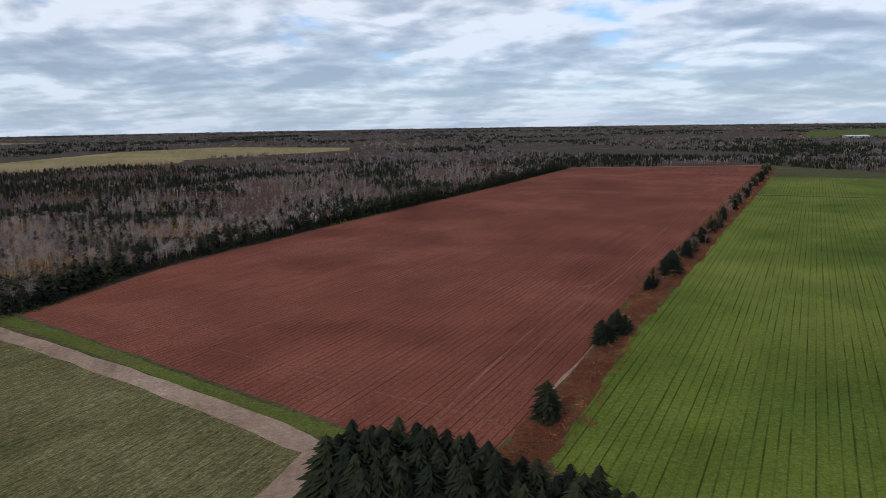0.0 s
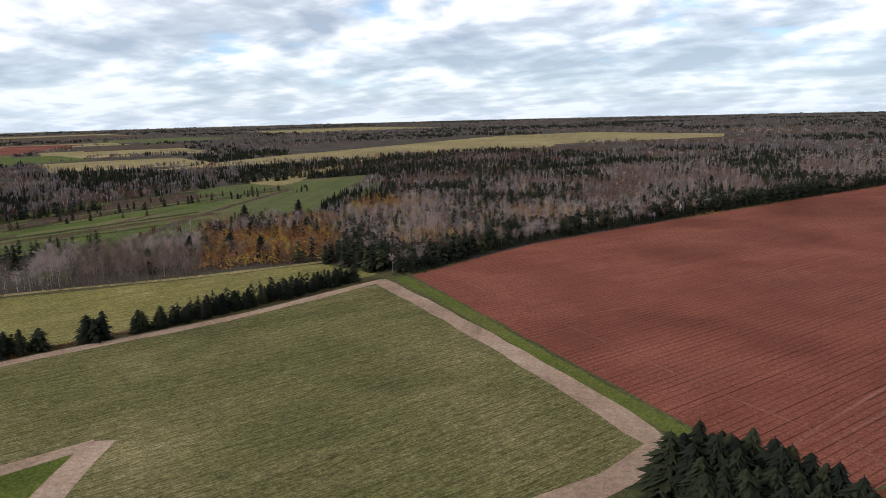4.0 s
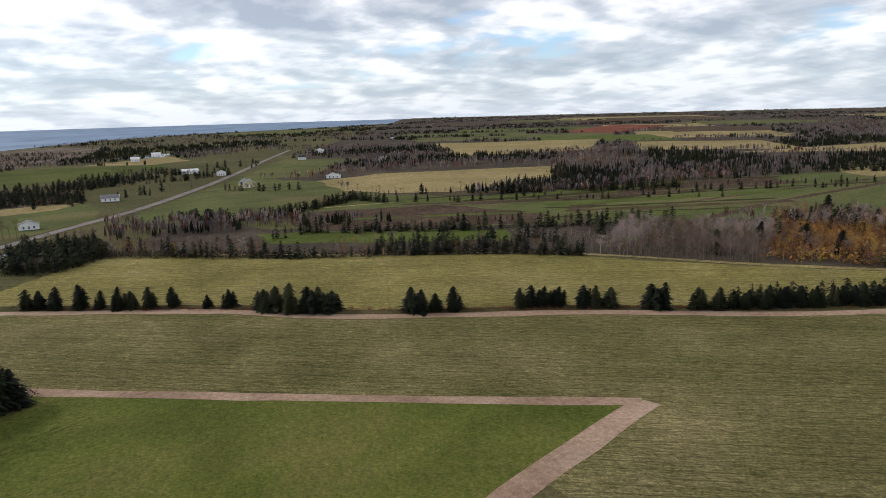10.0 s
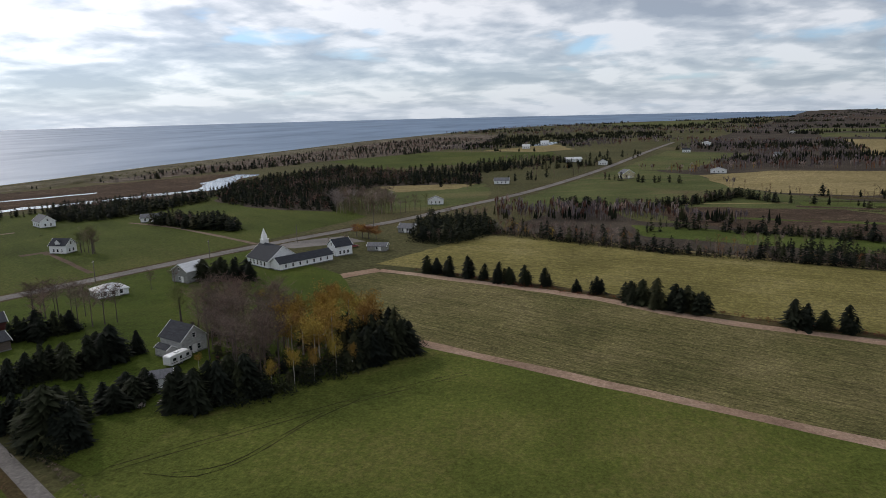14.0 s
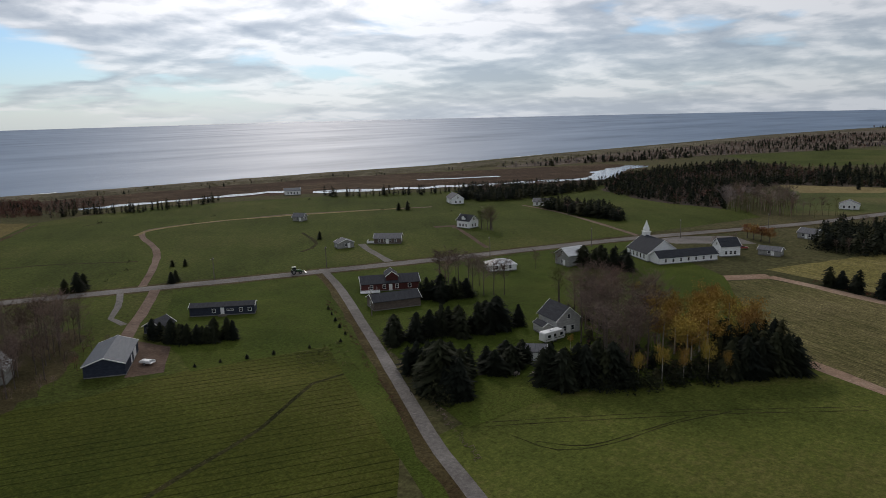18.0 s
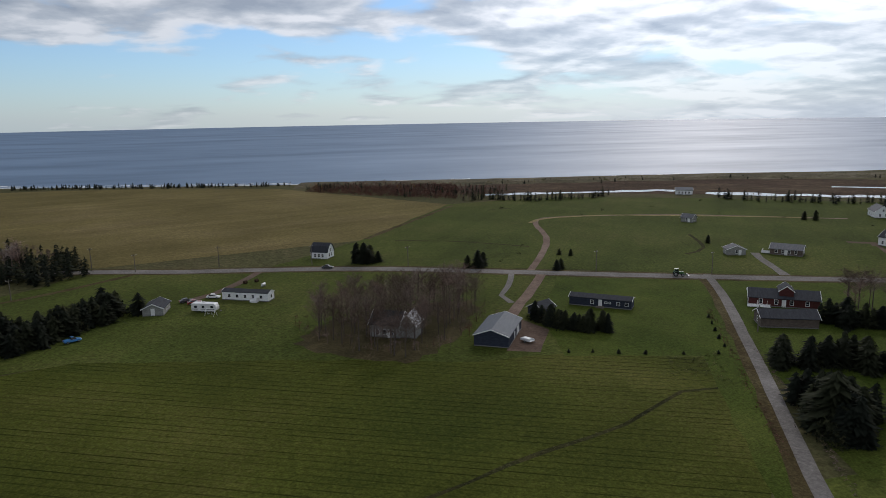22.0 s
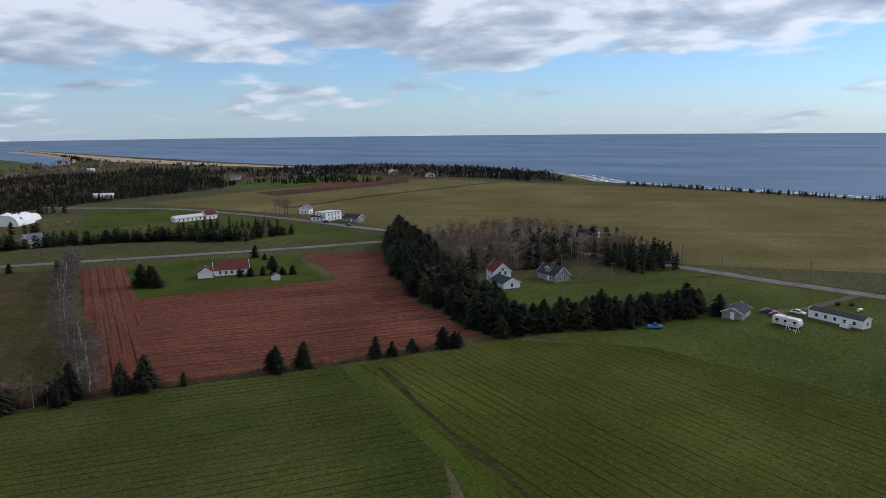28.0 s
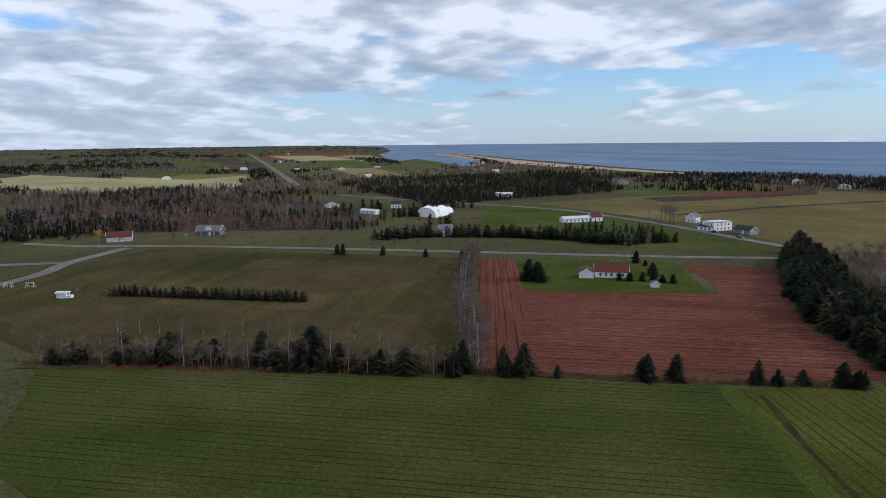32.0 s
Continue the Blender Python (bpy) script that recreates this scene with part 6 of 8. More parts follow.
def leaders(rng):
    """A bushy spruce: several stems grown into one crown."""
    out = [spruce_shape(rng, 18, 11, 1, rng.uniform(0.20, 0.25))]
    for _ in range(rng.choice((3, 4, 4))):
        a, k, d = rng.uniform(0, 6.28), rng.uniform(0.5, 0.9), rng.uniform(0.10, 0.22)
        out.append(spruce_shape(rng, 14, 10, 1, rng.uniform(0.20, 0.27)) * np.array((k, k, k), dtype=np.float32) + np.array((d * math.cos(a), d * math.sin(a), 0), dtype=np.float32))
    return np.concatenate(out)


BUSHY = tree_kind("bushy", [leaders(R1) for _ in range(6)], SPRUCE, BARK, 0.9, 0.02)
BARES = tree_kind("bare", [bare_shape(R1, 32, 23, 0.36, 0.36, 0.0085, fine=0.21) for _ in range(6)], TWIGS, BARK, 0.8, 0.0115)
POPLARS = tree_kind("poplar", [bare_shape(R1, 32, 22, 0.22, 0.18, 0.0075, fine=0.33) for _ in range(5)], GREY_TWIGS, PALE_BARK, 0.9, 0.013)
GOLDS = tree_kind("gold", [bare_shape(R1, 24, 8, 0.29, 0.46, 0.009, 44, fine=0.2, size=1.05) for _ in range(5)], GOLD, PALE_BARK, 0.8, 0.016)
RUST_RNG = random.Random(71)
RUSTS = tree_kind("rust", [bare_shape(RUST_RNG, 26, 12, 0.34, 0.3, 0.012, 44, fine=0.2, size=1.3) for _ in range(2)], OCHRE, BARK, 0.6, 0.02)
WILLOWS = tree_kind("willow", [bare_shape(R1, 28, 14, 0.34, 0.2, 0.012, 34, fine=0.2, size=0.7) for _ in range(3)], OLIVE, BARK, 0.7, 0.025)


def plant(kind, name, x, y, h, label, group="", girth=1.0):
    """One tree: trunk and crown under a base."""
    rng = random.Random(int(x * 97 + y * 31))
    crown, trunk = rng.choice(kind)
    base = new(name)
    base.empty_display_size = 0.3
    base.matrix_basis = Matrix.Translation((x, y, -0.02)) @ Matrix.Rotation(rng.uniform(0, 6.28), 4, "Z") @ Matrix.Diagonal((h * girth, h * girth, h, 1))
    for me in (trunk, crown):
        ob = new(me.name.split(".")[0], me)
        ob.parent = base
    return tagged(base, label, "tree", group)


def plants(kind, name, rows, label, group, girth=(0.9, 1.25), beside=0.0, grown=1.0):
    """Trees at x, y, height; a share of them, beside, grows with several leaders."""
    rng = random.Random(len(rows))
    for x, y, h in rows:
        plant(BUSHY if rng.random() < beside else kind, name, x, y, h * grown, label, group, rng.uniform(*girth))


def strewn(line, step, spread, heights, seed):
    rng = random.Random(seed)
    return [(p.x + rng.uniform(-spread, spread), p.y + rng.uniform(-spread, spread), rng.uniform(*heights)) for p in smooth_line(line, step)]


def filled(poly, spacing, heights, seed):
    x, y = scatter(poly, spacing, np.random.default_rng(seed))
    rng = random.Random(seed)
    return [(float(a), float(b), rng.uniform(*heights)) for a, b in zip(x, y)]


ROW = "row of spruces along a farm track"
plants(SPRUCES, "spruce_tree", [(-248.6, -68.6, 6.2), (-247.8, -64.7, 5.6), (-245, -59.1, 7.0), (-243, -52, 7.6), (-240.4, -45.2, 5.7), (-237, -39.5, 7.1), (-236.5, -36, 5.6), (-235.2, -30.4, 6.6), (-235, -23.4, 6), (-228.5, -12.4, 4.1), (-226.5, -5.8, 5.6),
        (-218, 4.6, 6.6), (-217, 8.1, 7.3), (-214, 12.3, 8.6), (-212, 17.3, 7.6), (-211, 20.6, 7.4), (-210, 24.7, 6.1)], "dark green spruce beside a dirt track", ROW, (1.4, 1.8), 0.9, 1.12)
plants(SPRUCES, "spruce_tree", [(-200, 47.1, 7.4), (-198.4, 49.9, 6.8), (-198.6, 54.3, 5.2), (-197.2, 59.6, 7.1), (-193, 79.4, 5.7), (-192.1, 82.8, 6.4), (-190.4, 86.4, 6.2), (-189.3, 90.7, 6), (-186.2, 97.4, 6.4), (-184.5, 100.4, 6.5), (-183.2, 104.9, 5.8),
        (-178, 115.3, 7.1), (-175.8, 118.7, 7.7), (-172.3, 127.6, 6.2), (-170.1, 133.5, 6.1)], "dark green spruce beside a dirt track", ROW, (1.4, 1.8), 0.9, 1.12)
plants(SPRUCES, "spruce_tree", strewn([(-168, 137), (-161, 165), (-152, 203)], 2.1, 1.4, (5.0, 7.0), 3), "dark green spruce in a dense row", ROW)
wood(along([(-172, 138), (-165, 166), (-156, 205)], 1.9, 1.8, RNG), {"spruce": 92, "bare": 8}, (5.0, 7.5), "in a dense row beside a track", seed=81, girth=(1.1, 1.5))
plants(WILLOWS, "willow_shrub", [(-168.5, 136, 4.6)], "yellow-green leafy shrub beside spruces", "", (1.0, 1.1))
HEDGE = "hedge trees between two fields"
plants(SPRUCES, "spruce_tree", [(20.2, 134.7, 8.4), (41.8, 182.1, 7.0), (44, 184, 5.5), (48.3, 192, 7.2), (50, 190, 6.0), (71.3, 241, 5.6), (74, 245, 4.5), (84, 263, 8), (88, 268, 9.5), (103, 296, 8), (106, 302, 7.2), (122.3, 332.1, 8.4), (126, 338, 6), (138.6, 361.2, 6.7), (160, 402, 9), (164, 409, 7), (185.6, 448.1, 7.2), (200, 478, 8),
        (221.4, 515.7, 7.5), (243, 560, 7), (262, 597, 8), (285.5, 637.4, 10), (300, 668, 8), (322.7, 708.8, 9), (350, 760, 8)], "dark spruce in a scrubby hedge between fields", HEDGE, (1.2, 1.75), 0.5)
plants(BARES, "bare_tree", [(95, 283, 6), (114, 318, 6), (131, 346, 5), (150, 384, 7), (172, 425, 6), (193, 465, 6), (210, 496, 6), (232, 540, 7), (253, 580, 6), (276, 622, 7)], "leafless grey tree in a scrubby hedge", HEDGE)
CLUMP = "clump of spruces at the end of a track"
plants(SPRUCES, "spruce_tree", filled([(-21, 101), (-16, 112), (-3, 111), (5, 104), (8, 94), (-14, 92)], 3.1, (10.0, 13.0), 5), "tall dark spruce in a dense clump", CLUMP, (0.85, 1.1))
plants(SPRUCES, "spruce_tree", filled([(8, 106), (18, 104), (30, 92), (8, 92)], 3.6, (6.5, 9.5), 6), "dark spruce in a dense clump", CLUMP, (0.9, 1.2))
# yards and lanes
plants(SPRUCES, "spruce_tree", strewn([(-74.5, -187), (-77, -180), (-83, -174), (-90, -171)], 1.1, 1.6, (4.2, 7.0), 7), "dark spruce in front of a bungalow", "spruces in front of a bungalow", (1.0, 1.3))
YARD = "spruces in farm yards"
plants(SPRUCES, "spruce_tree", [(-118.1, -136.6, 7.5), (-121, -131, 8.4), (-124, -134, 7.2), (-129.3, -129.9, 9.3), (-131.6, -124.8, 8.4), (-134, -128, 8.1), (-136.7, -123.4, 9.3), (-140, -126, 8.1), (-142.5, -121.6, 10.2), (-146, -124, 8.7), (-149, -119.2, 6.6),
        (-101, -102.4, 12.2), (-101, -96.5, 9.9), (-103, -106, 11.0), (-106, -101, 9.3), (-104, -109, 9.9), (-105.7, -114.5, 8.1), (-109, -110, 8.7), (-112, -104, 8.1), (-126, -131, 8.1), (-133, -131, 7.5), (-139, -121, 8.7), (-144, -127, 7.5), (-115, -133, 7.0), (-102, -99, 9.3), (-108, -106, 9.3), (-102, -106, 9.3)], "dark bushy spruce on a lawn", YARD, (1.1, 1.55), 0.6)
plants(SPRUCES, "spruce_tree", [(-116.8, -100.3, 6.2), (-121.1, -98.9, 6.4), (-118, -104, 6), (-124, -103, 6), (-127, -100, 5.6), (-130.3, -103.1, 4.6), (-152.5, -159.7, 7.6), (-155.9, -156.6, 8.5), (-159.2, -153.6, 7.3), (-162, -151, 6.8), (-154, -154, 7),
        (-224.7, -147.9, 8.4), (-225.2, -141.2, 9.2), (-224.9, -135.4, 9), (-230, -133.1, 7.8), (-229, -143, 8.6), (-231, -138, 8.4), (-227, -130, 7.5), (-158, -112, 5.5), (-163, -112, 5)], "dark bushy spruce on a lawn", YARD, (1.3, 1.9), 0.6)
plants(SPRUCES, "spruce_tree", [(-80, -261.1, 7.5), (-83, -264, 6), (-76, -262, 5.5), (-107.4, -246.9, 4.6), (-110, -249, 4.4), (-124.1, -270.9, 3.2), (-120.4, -274.5, 3), (-194.6, -277, 4.2), (-38.1, -284.5, 9.2), (-35.3, -287, 9.0), (-41, -287, 7.6), (-44, -285, 5), (-288, -316.3, 6), (-284, -320, 5)],
       "dark spruce beside a country road", "roadside spruces", (1.1, 1.5))
for bx, by, bh in ((-262.9, -228, 13), (-267, -231, 12), (-264, -235, 10)):
    plant(WILLOWS, "tree", bx, by, bh, "tall half-leafless olive-brown tree beside a house", "trees beside a farmhouse")
SAPLINGS = "saplings round a lawn"
plants(SPRUCES, "sapling", strewn([(-72, -158), (-90, -151), (-107, -145.5)], 6.2, 0.3, (1.0, 1.5), 8), "small spruce sapling on a lawn edge", SAPLINGS, (1.2, 1.5))
plants(SPRUCES, "sapling", strewn([(-112, -150), (-118, -162), (-124, -174)], 4.5, 0.3, (1.0, 1.5), 9), "small spruce sapling on a lawn edge", SAPLINGS, (1.2, 1.5))
# the leafless grove round a grey house
brush(along([(-17, -188), (-12, -196), (-22, -176), (-30, -171), (-44, -175)], 0.9, 3.0, RNG), (0.8, 2.4), TWIGS, "tangled brown shrubs under leafless trees", 79, TWIG_BUSH)
brush(along([(-52, -186), (-60, -200), (-62, -212)], 0.8, 4.0, RNG), (1.5, 4.5), TWIGS, "tall tangled shrubs beside leafless trees", 80, TWIG_BUSH)
GROVE = "leafless trees round a house"
plants(BARES, "bare_tree", filled([(-8, -196), (-14, -180), (-24, -172), (-32, -166), (-46, -178), (-64, -205), (-66, -232), (-40, -218), (-16, -218)], 4.6, (9.0, 13.5), 12), "tall leafless grey-brown tree", GROVE, (0.9, 1.15))
# the mixed grove beside the green field
GOLDEN = "mixed grove beside a field"
plants(SPRUCES, "spruce_tree", strewn([(-119, -84), (-124, -80.5), (-129, -77), (-124, -86), (-119, -88)], 2.2, 1.2, (8.0, 10.5), 13), "dark spruce at the edge of a grove", GOLDEN, (1.0, 1.4))
plants(SPRUCES, "spruce_tree", strewn([(-148, -60), (-155, -54.5), (-162, -49)], 2.4, 1.4, (7.0, 10.5), 14), "dark spruce at the edge of a grove", GOLDEN, (1.0, 1.3))
wood(scatter([(-150, -58), (-165, -50), (-172, -60), (-158, -70)], 3.0, RNG), {"spruce": 100}, (8.0, 11.5), "in a mixed grove", "close", seed=82, girth=(0.9, 1.2))
plants(GOLDS, "autumn_tree", filled([(-143, -68), (-154, -61), (-172, -62), (-184, -82), (-168, -86), (-150, -78)], 5.8, (10.5, 14.0), 16), "golden-leaved autumn tree with a pale trunk", GOLDEN, (1.0, 1.35))
plants(GOLDS, "autumn_tree", [(-132, -72.5, 7.5), (-136, -69, 9), (-140, -66, 8), (-144.5, -62.5, 9.5), (-147, -59.5, 7)], "slender yellow birch at the edge of a grove", GOLDEN, (0.55, 0.8))
plants(BARES, "bare_tree", filled([(-130, -80), (-140, -70), (-150, -78), (-176, -92), (-186, -112), (-172, -118), (-150, -100)], 5.4, (11.5, 16.0), 17), "tall leafless tree in a grove", GOLDEN, (1.0, 1.4))
plants(GOLDS, "autumn_tree", [(-190, -101, 7), (-194, -108, 6), (-142, -97, 4.0)], "golden-leaved autumn tree beside a house", GOLDEN)
plants(WILLOWS, "tree", [(-175, -124, 11.5), (-180, -118, 10)], "half-leafless spreading tree beside a house", GOLDEN)
plants(BARES, "bare_tree", [(-173, -174.5, 12), (-174, -171, 12.5), (-171, -168, 11.5), (-174, -166, 12), (-175, -162, 12.5), (-170, -171, 12), (-176, -158, 12), (-177, -170, 11), (-159, -157.5, 13), (-164.5, -150.5, 14), (-167, -148, 13.5), (-169.7, -146, 14), (-172, -143.5, 13), (-208, -158, 8), (-213, -152, 8), (-290, -118, 7), (-286, -124, 6), (-264, -231, 12), (-262, -226, 11), (-266, -235, 10.5)], "leafless tree on a lawn", "leafless yard trees")
plants(RUSTS, "autumn_tree", [(-318, -123, 6.8), (-315, -119, 7.2), (-313, -115, 7.0), (-312, -111, 6.6)], "rust-orange tree beside a road", "rust-orange trees", (1.5, 1.8))
# the field edge and the poplar row to the east
EDGE = "trees along a field edge"
plants(SPRUCES, "spruce_tree", [(125.1, -121.4, 6.9), (120.9, -127, 7.2), (109.5, -141.9, 6.4), (106.5, -145, 4.5), (103.9, -150.7, 4.2), (98.5, -158, 6.4), (96, -160, 5), (142.3, -96.4, 9), (145, -92, 8), (152, -84, 9), (150, -80, 6), (136.6, -102.6, 3.6)], "dark bushy spruce on a field edge", EDGE, (1.2, 1.6), 0.5)
plants(SPRUCES, "spruce_tree", [(157.4, -70.8, 6), (174.1, -51.5, 9.6), (184.2, -40.9, 7.5), (178.5, -47.1, 5.6), (169.8, -57.2, 6), (198.7, -18.9, 7), (193, -26.5, 5.2), (190.8, -29.4, 5.8), (163, -66, 5), (206, -8, 6.5)], "dark scrubby spruce on a field edge", EDGE, (1.3, 1.7), 0.4, 1.25)
plants(POPLARS, "poplar_tree", strewn([(216, 12), (201, -8), (185, -32), (170, -54), (155, -76)], 5.2, 1.2, (7.0, 11.0), 18), "thin leafless pale poplar on a field edge", EDGE, (0.9, 1.2))
plants(BARES, "shrub", strewn([(213, 10), (190, -26), (165, -62), (150, -86)], 3.4, 1.5, (2.5, 5.0), 19), "leafless brown shrub on a field edge", EDGE, (1.2, 1.6))
plants(POPLARS, "poplar_tree", strewn([(151, -89), (176, -99), (201, -110), (230, -128), (266, -151), (300, -172)], 5.0, 1.4, (9.0, 13.5), 20), "tall leafless pale poplar in a row", "row of poplars beside a field", (1.8, 2.4))
plants(POPLARS, "sapling", strewn([(238, -8), (214, -42), (190, -76)], 6.0, 0.6, (4.5, 6.0), 21), "thin leafless sapling in a meadow row", "row of saplings in a meadow", (1.2, 1.5))
wood(along([(296, -10), (272, -41), (249, -71)], 1.3, 0.8, RNG), {"spruce": 100}, (3.8, 5.2), "in a clipped row in a meadow", seed=83, girth=(1.2, 1.6))
brush(along([(298, -8), (272, -41), (249, -71)], 0.8, 1.2, RNG), (1.5, 3.4), SPRUCE, "dark lower branches of a spruce row", 82, FINE_BUSH)
plants(SPRUCES, "spruce_tree", [(239.2, -164.1, 9.5), (237.6, -168.2, 8), (242, -170, 7.5), (233, -166, 6), (219.5, -214.5, 5.5), (223, -217, 5.5), (246.9, -229.9, 6.3), (238.8, -227.9, 3.2), (344.4, -117, 5.5), (347, -121, 5), (340, -118, 4.6), (328.9, -136.1, 5), (312, -152, 4.5), (300, -166, 5)], "dark spruce beside a lane", "roadside spruces", (1.1, 1.5))
plants(SPRUCES, "spruce_tree", [(217, -199, 4), (214, -203, 4.4), (211, -206, 4.2), (208, -208, 3.6), (220, -196, 3.6), (205, -211, 4)], "dark bushy spruce in front of a house", "spruces in front of a red-roofed house", (1.3, 1.7))
plants(BARES, "bare_tree", strewn([(344, -352), (352, -356), (362, -355)], 4.0, 2.0, (11.0, 13.5), 23), "leafless tree beside a road", "leafless roadside trees", (1.2, 1.5))
for cx, cy in ((-236, 182), (-244, 210), (-232, 222), (-258, 262), (-214, 222), (-300, 300), (-285, 330)):
    plant(SPRUCES, "spruce_tree", cx, cy, 10.5, "tall spruce above autumn woods", "tall spruces above autumn woods", 1.2)
plants(GOLDS, "autumn_tree", [(449, -9, 8.5)], "rust and olive autumn tree beside a road junction", "", (1.3, 1.4))
plants(BARES, "bare_tree", strewn([(452, 2), (421, -48), (368, -120), (318, -182)], 13.0, 2.5, (5.5, 8.0), 24), "thin leafless tree beside a road", "leafless roadside trees", (0.9, 1.2))
plants(BARES, "shrub", [(308, 2, 4.0), (311, 5, 3.6), (314, 9, 4.2), (305, 3, 3.0)], "reddish brown shrub beside a spruce row", "shrubs beside a spruce row", (1.4, 1.7))

# ---- buildings ----


def siding(name, dark, light, board=0.18):
    """Horizontal boards: a shadow line painted into the colour at each lap, weathering."""
    m, g, bsdf = material(name, 0.75)
    p = g.n("ShaderNodeTexCoord").outputs["Object"]
    z = g.n("ShaderNodeSeparateXYZ", i_0=p).outputs[2]
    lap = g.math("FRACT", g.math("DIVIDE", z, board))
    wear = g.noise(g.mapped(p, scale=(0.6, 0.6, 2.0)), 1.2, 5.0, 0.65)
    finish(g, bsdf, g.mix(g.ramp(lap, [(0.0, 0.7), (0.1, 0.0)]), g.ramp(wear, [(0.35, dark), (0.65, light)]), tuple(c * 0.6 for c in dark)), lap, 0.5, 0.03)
    return m


def ribbed(name, dark, light, rib=0.25, metal=0.0, rough=0.5):
    """Roofing: ribs or courses and streaks."""
    m, g, bsdf = material(name, rough)
    bsdf.inputs["Metallic"].default_value = metal
    p = g.n("ShaderNodeTexCoord").outputs["Object"]
    x = g.n("ShaderNodeSeparateXYZ", i_0=p).outputs[0]
    wave = g.math("FRACT", g.math("DIVIDE", x, rib))
    streak = g.noise(g.mapped(p, scale=(3.0, 0.5, 0.5)), 0.8, 5.0, 0.7)
    spots = g.noise(p, 2.5, 4.0, 0.7)
    v = g.math("ADD", g.math("MULTIPLY", streak, 0.6), g.math("MULTIPLY", spots, 0.4))
    finish(g, bsdf, g.ramp(v, [(0.36, dark), (0.64, light)]), wave, 0.35, 0.03)
    return m


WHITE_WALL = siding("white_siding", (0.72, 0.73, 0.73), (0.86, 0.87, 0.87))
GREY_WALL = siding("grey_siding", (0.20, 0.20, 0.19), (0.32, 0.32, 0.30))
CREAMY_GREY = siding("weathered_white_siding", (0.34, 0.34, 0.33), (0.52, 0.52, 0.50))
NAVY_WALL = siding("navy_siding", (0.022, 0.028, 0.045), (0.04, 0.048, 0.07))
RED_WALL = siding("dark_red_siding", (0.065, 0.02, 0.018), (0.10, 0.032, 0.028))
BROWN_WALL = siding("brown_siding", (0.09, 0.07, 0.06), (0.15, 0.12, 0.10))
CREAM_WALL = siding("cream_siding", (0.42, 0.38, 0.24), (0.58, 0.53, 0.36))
DARK_ROOF = ribbed("dark_shingles", (0.022, 0.024, 0.030), (0.050, 0.053, 0.062), 0.3, 0.0, 0.9)
GREY_ROOF = ribbed("grey_shingles", (0.10, 0.10, 0.11), (0.18, 0.18, 0.19), 0.3, 0.0, 0.9)
STEEL_ROOF = ribbed("steel_sheet_roof", (0.0720, 0.0828, 0.1008), (0.1152, 0.1296, 0.1512), 0.3, 0.0, 0.7)
PALE_ROOF = ribbed("pale_sheet_roof", (0.45, 0.46, 0.47), (0.66, 0.67, 0.68), 0.3, 0.0, 0.5)
RED_ROOF = ribbed("dark_red_shingles", (0.085, 0.022, 0.02), (0.14, 0.04, 0.035), 0.3, 0.0, 0.9)
TRIM = plain_material("white_trim", (0.70, 0.70, 0.69), (0.86, 0.86, 0.85), 3.0, 0.6, 0.05)
CONCRETE = plain_material("concrete", (0.1210, 0.1155, 0.1100), (0.1980, 0.1925, 0.1815), 2.0, 0.9, 0.2)
DARK_PAINT = plain_material("dark_paint", (0.03, 0.03, 0.032), (0.06, 0.06, 0.065), 2.0, 0.5, 0.05)
POLE_WOOD = plain_material("weathered_pole", (0.10, 0.085, 0.07), (0.19, 0.165, 0.14), 4.0, 0.9, 0.3)
RUBBER = plain_material("rubber", (0.015, 0.015, 0.015), (0.03, 0.03, 0.03), 8.0, 0.8, 0.1)
STEEL = plain_material("grey_steel", (0.30, 0.30, 0.31), (0.45, 0.45, 0.46), 6.0, 0.4, 0.05, metal=0.7)
GLASS_M, gg, gb = material("window_glass", 0.06)
gb.inputs["Specular IOR Level"].default_value = 0.5
finish(gg, gb, gg.ramp(gg.noise(gg.n("ShaderNodeTexCoord").outputs["Object"], 0.7), [(0.4, (0.012, 0.015, 0.02)), (0.7, (0.04, 0.045, 0.05))]))


def boxes(*bs):
    """Corners and faces of several boxes x0, x1, y0, y1, z0, z1."""
    v, f = [], []
    for x0, x1, y0, y1, z0, z1 in bs:
        k = len(v)
        v += [(x0, y0, z0), (x1, y0, z0), (x1, y1, z0), (x0, y1, z0), (x0, y0, z1), (x1, y0, z1), (x1, y1, z1), (x0, y1, z1)]
        f += [(k, k + 3, k + 2, k + 1), (k + 4, k + 5, k + 6, k + 7), (k, k + 1, k + 5, k + 4), (k + 1, k + 2, k + 6, k + 5), (k + 2, k + 3, k + 7, k + 6), (k + 3, k, k + 4, k + 7)]
    return v, f


def bevelled(ob, width, segments=1):
    bm = bmesh.new()
    bm.from_mesh(ob.data)
    bmesh.ops.bevel(bm, geom=bm.edges[:], offset=width, segments=segments, affect="EDGES", profile=0.5)
    bm.to_mesh(ob.data)
    bm.free()
    return ob


def slab(quad, t):
    """A sheet of thickness t under a quad."""
    n = (Vector(quad[1]) - Vector(quad[0])).cross(Vector(quad[2]) - Vector(quad[0])).normalized()
    if n.z < 0:
        n = -n
    lo = [tuple(Vector(q) - n * t) for q in quad]
    return list(quad) + lo, [(0, 1, 2, 3), (7, 6, 5, 4), (0, 4, 5, 1), (1, 5, 6, 2), (2, 6, 7, 3), (3, 7, 4, 0)]


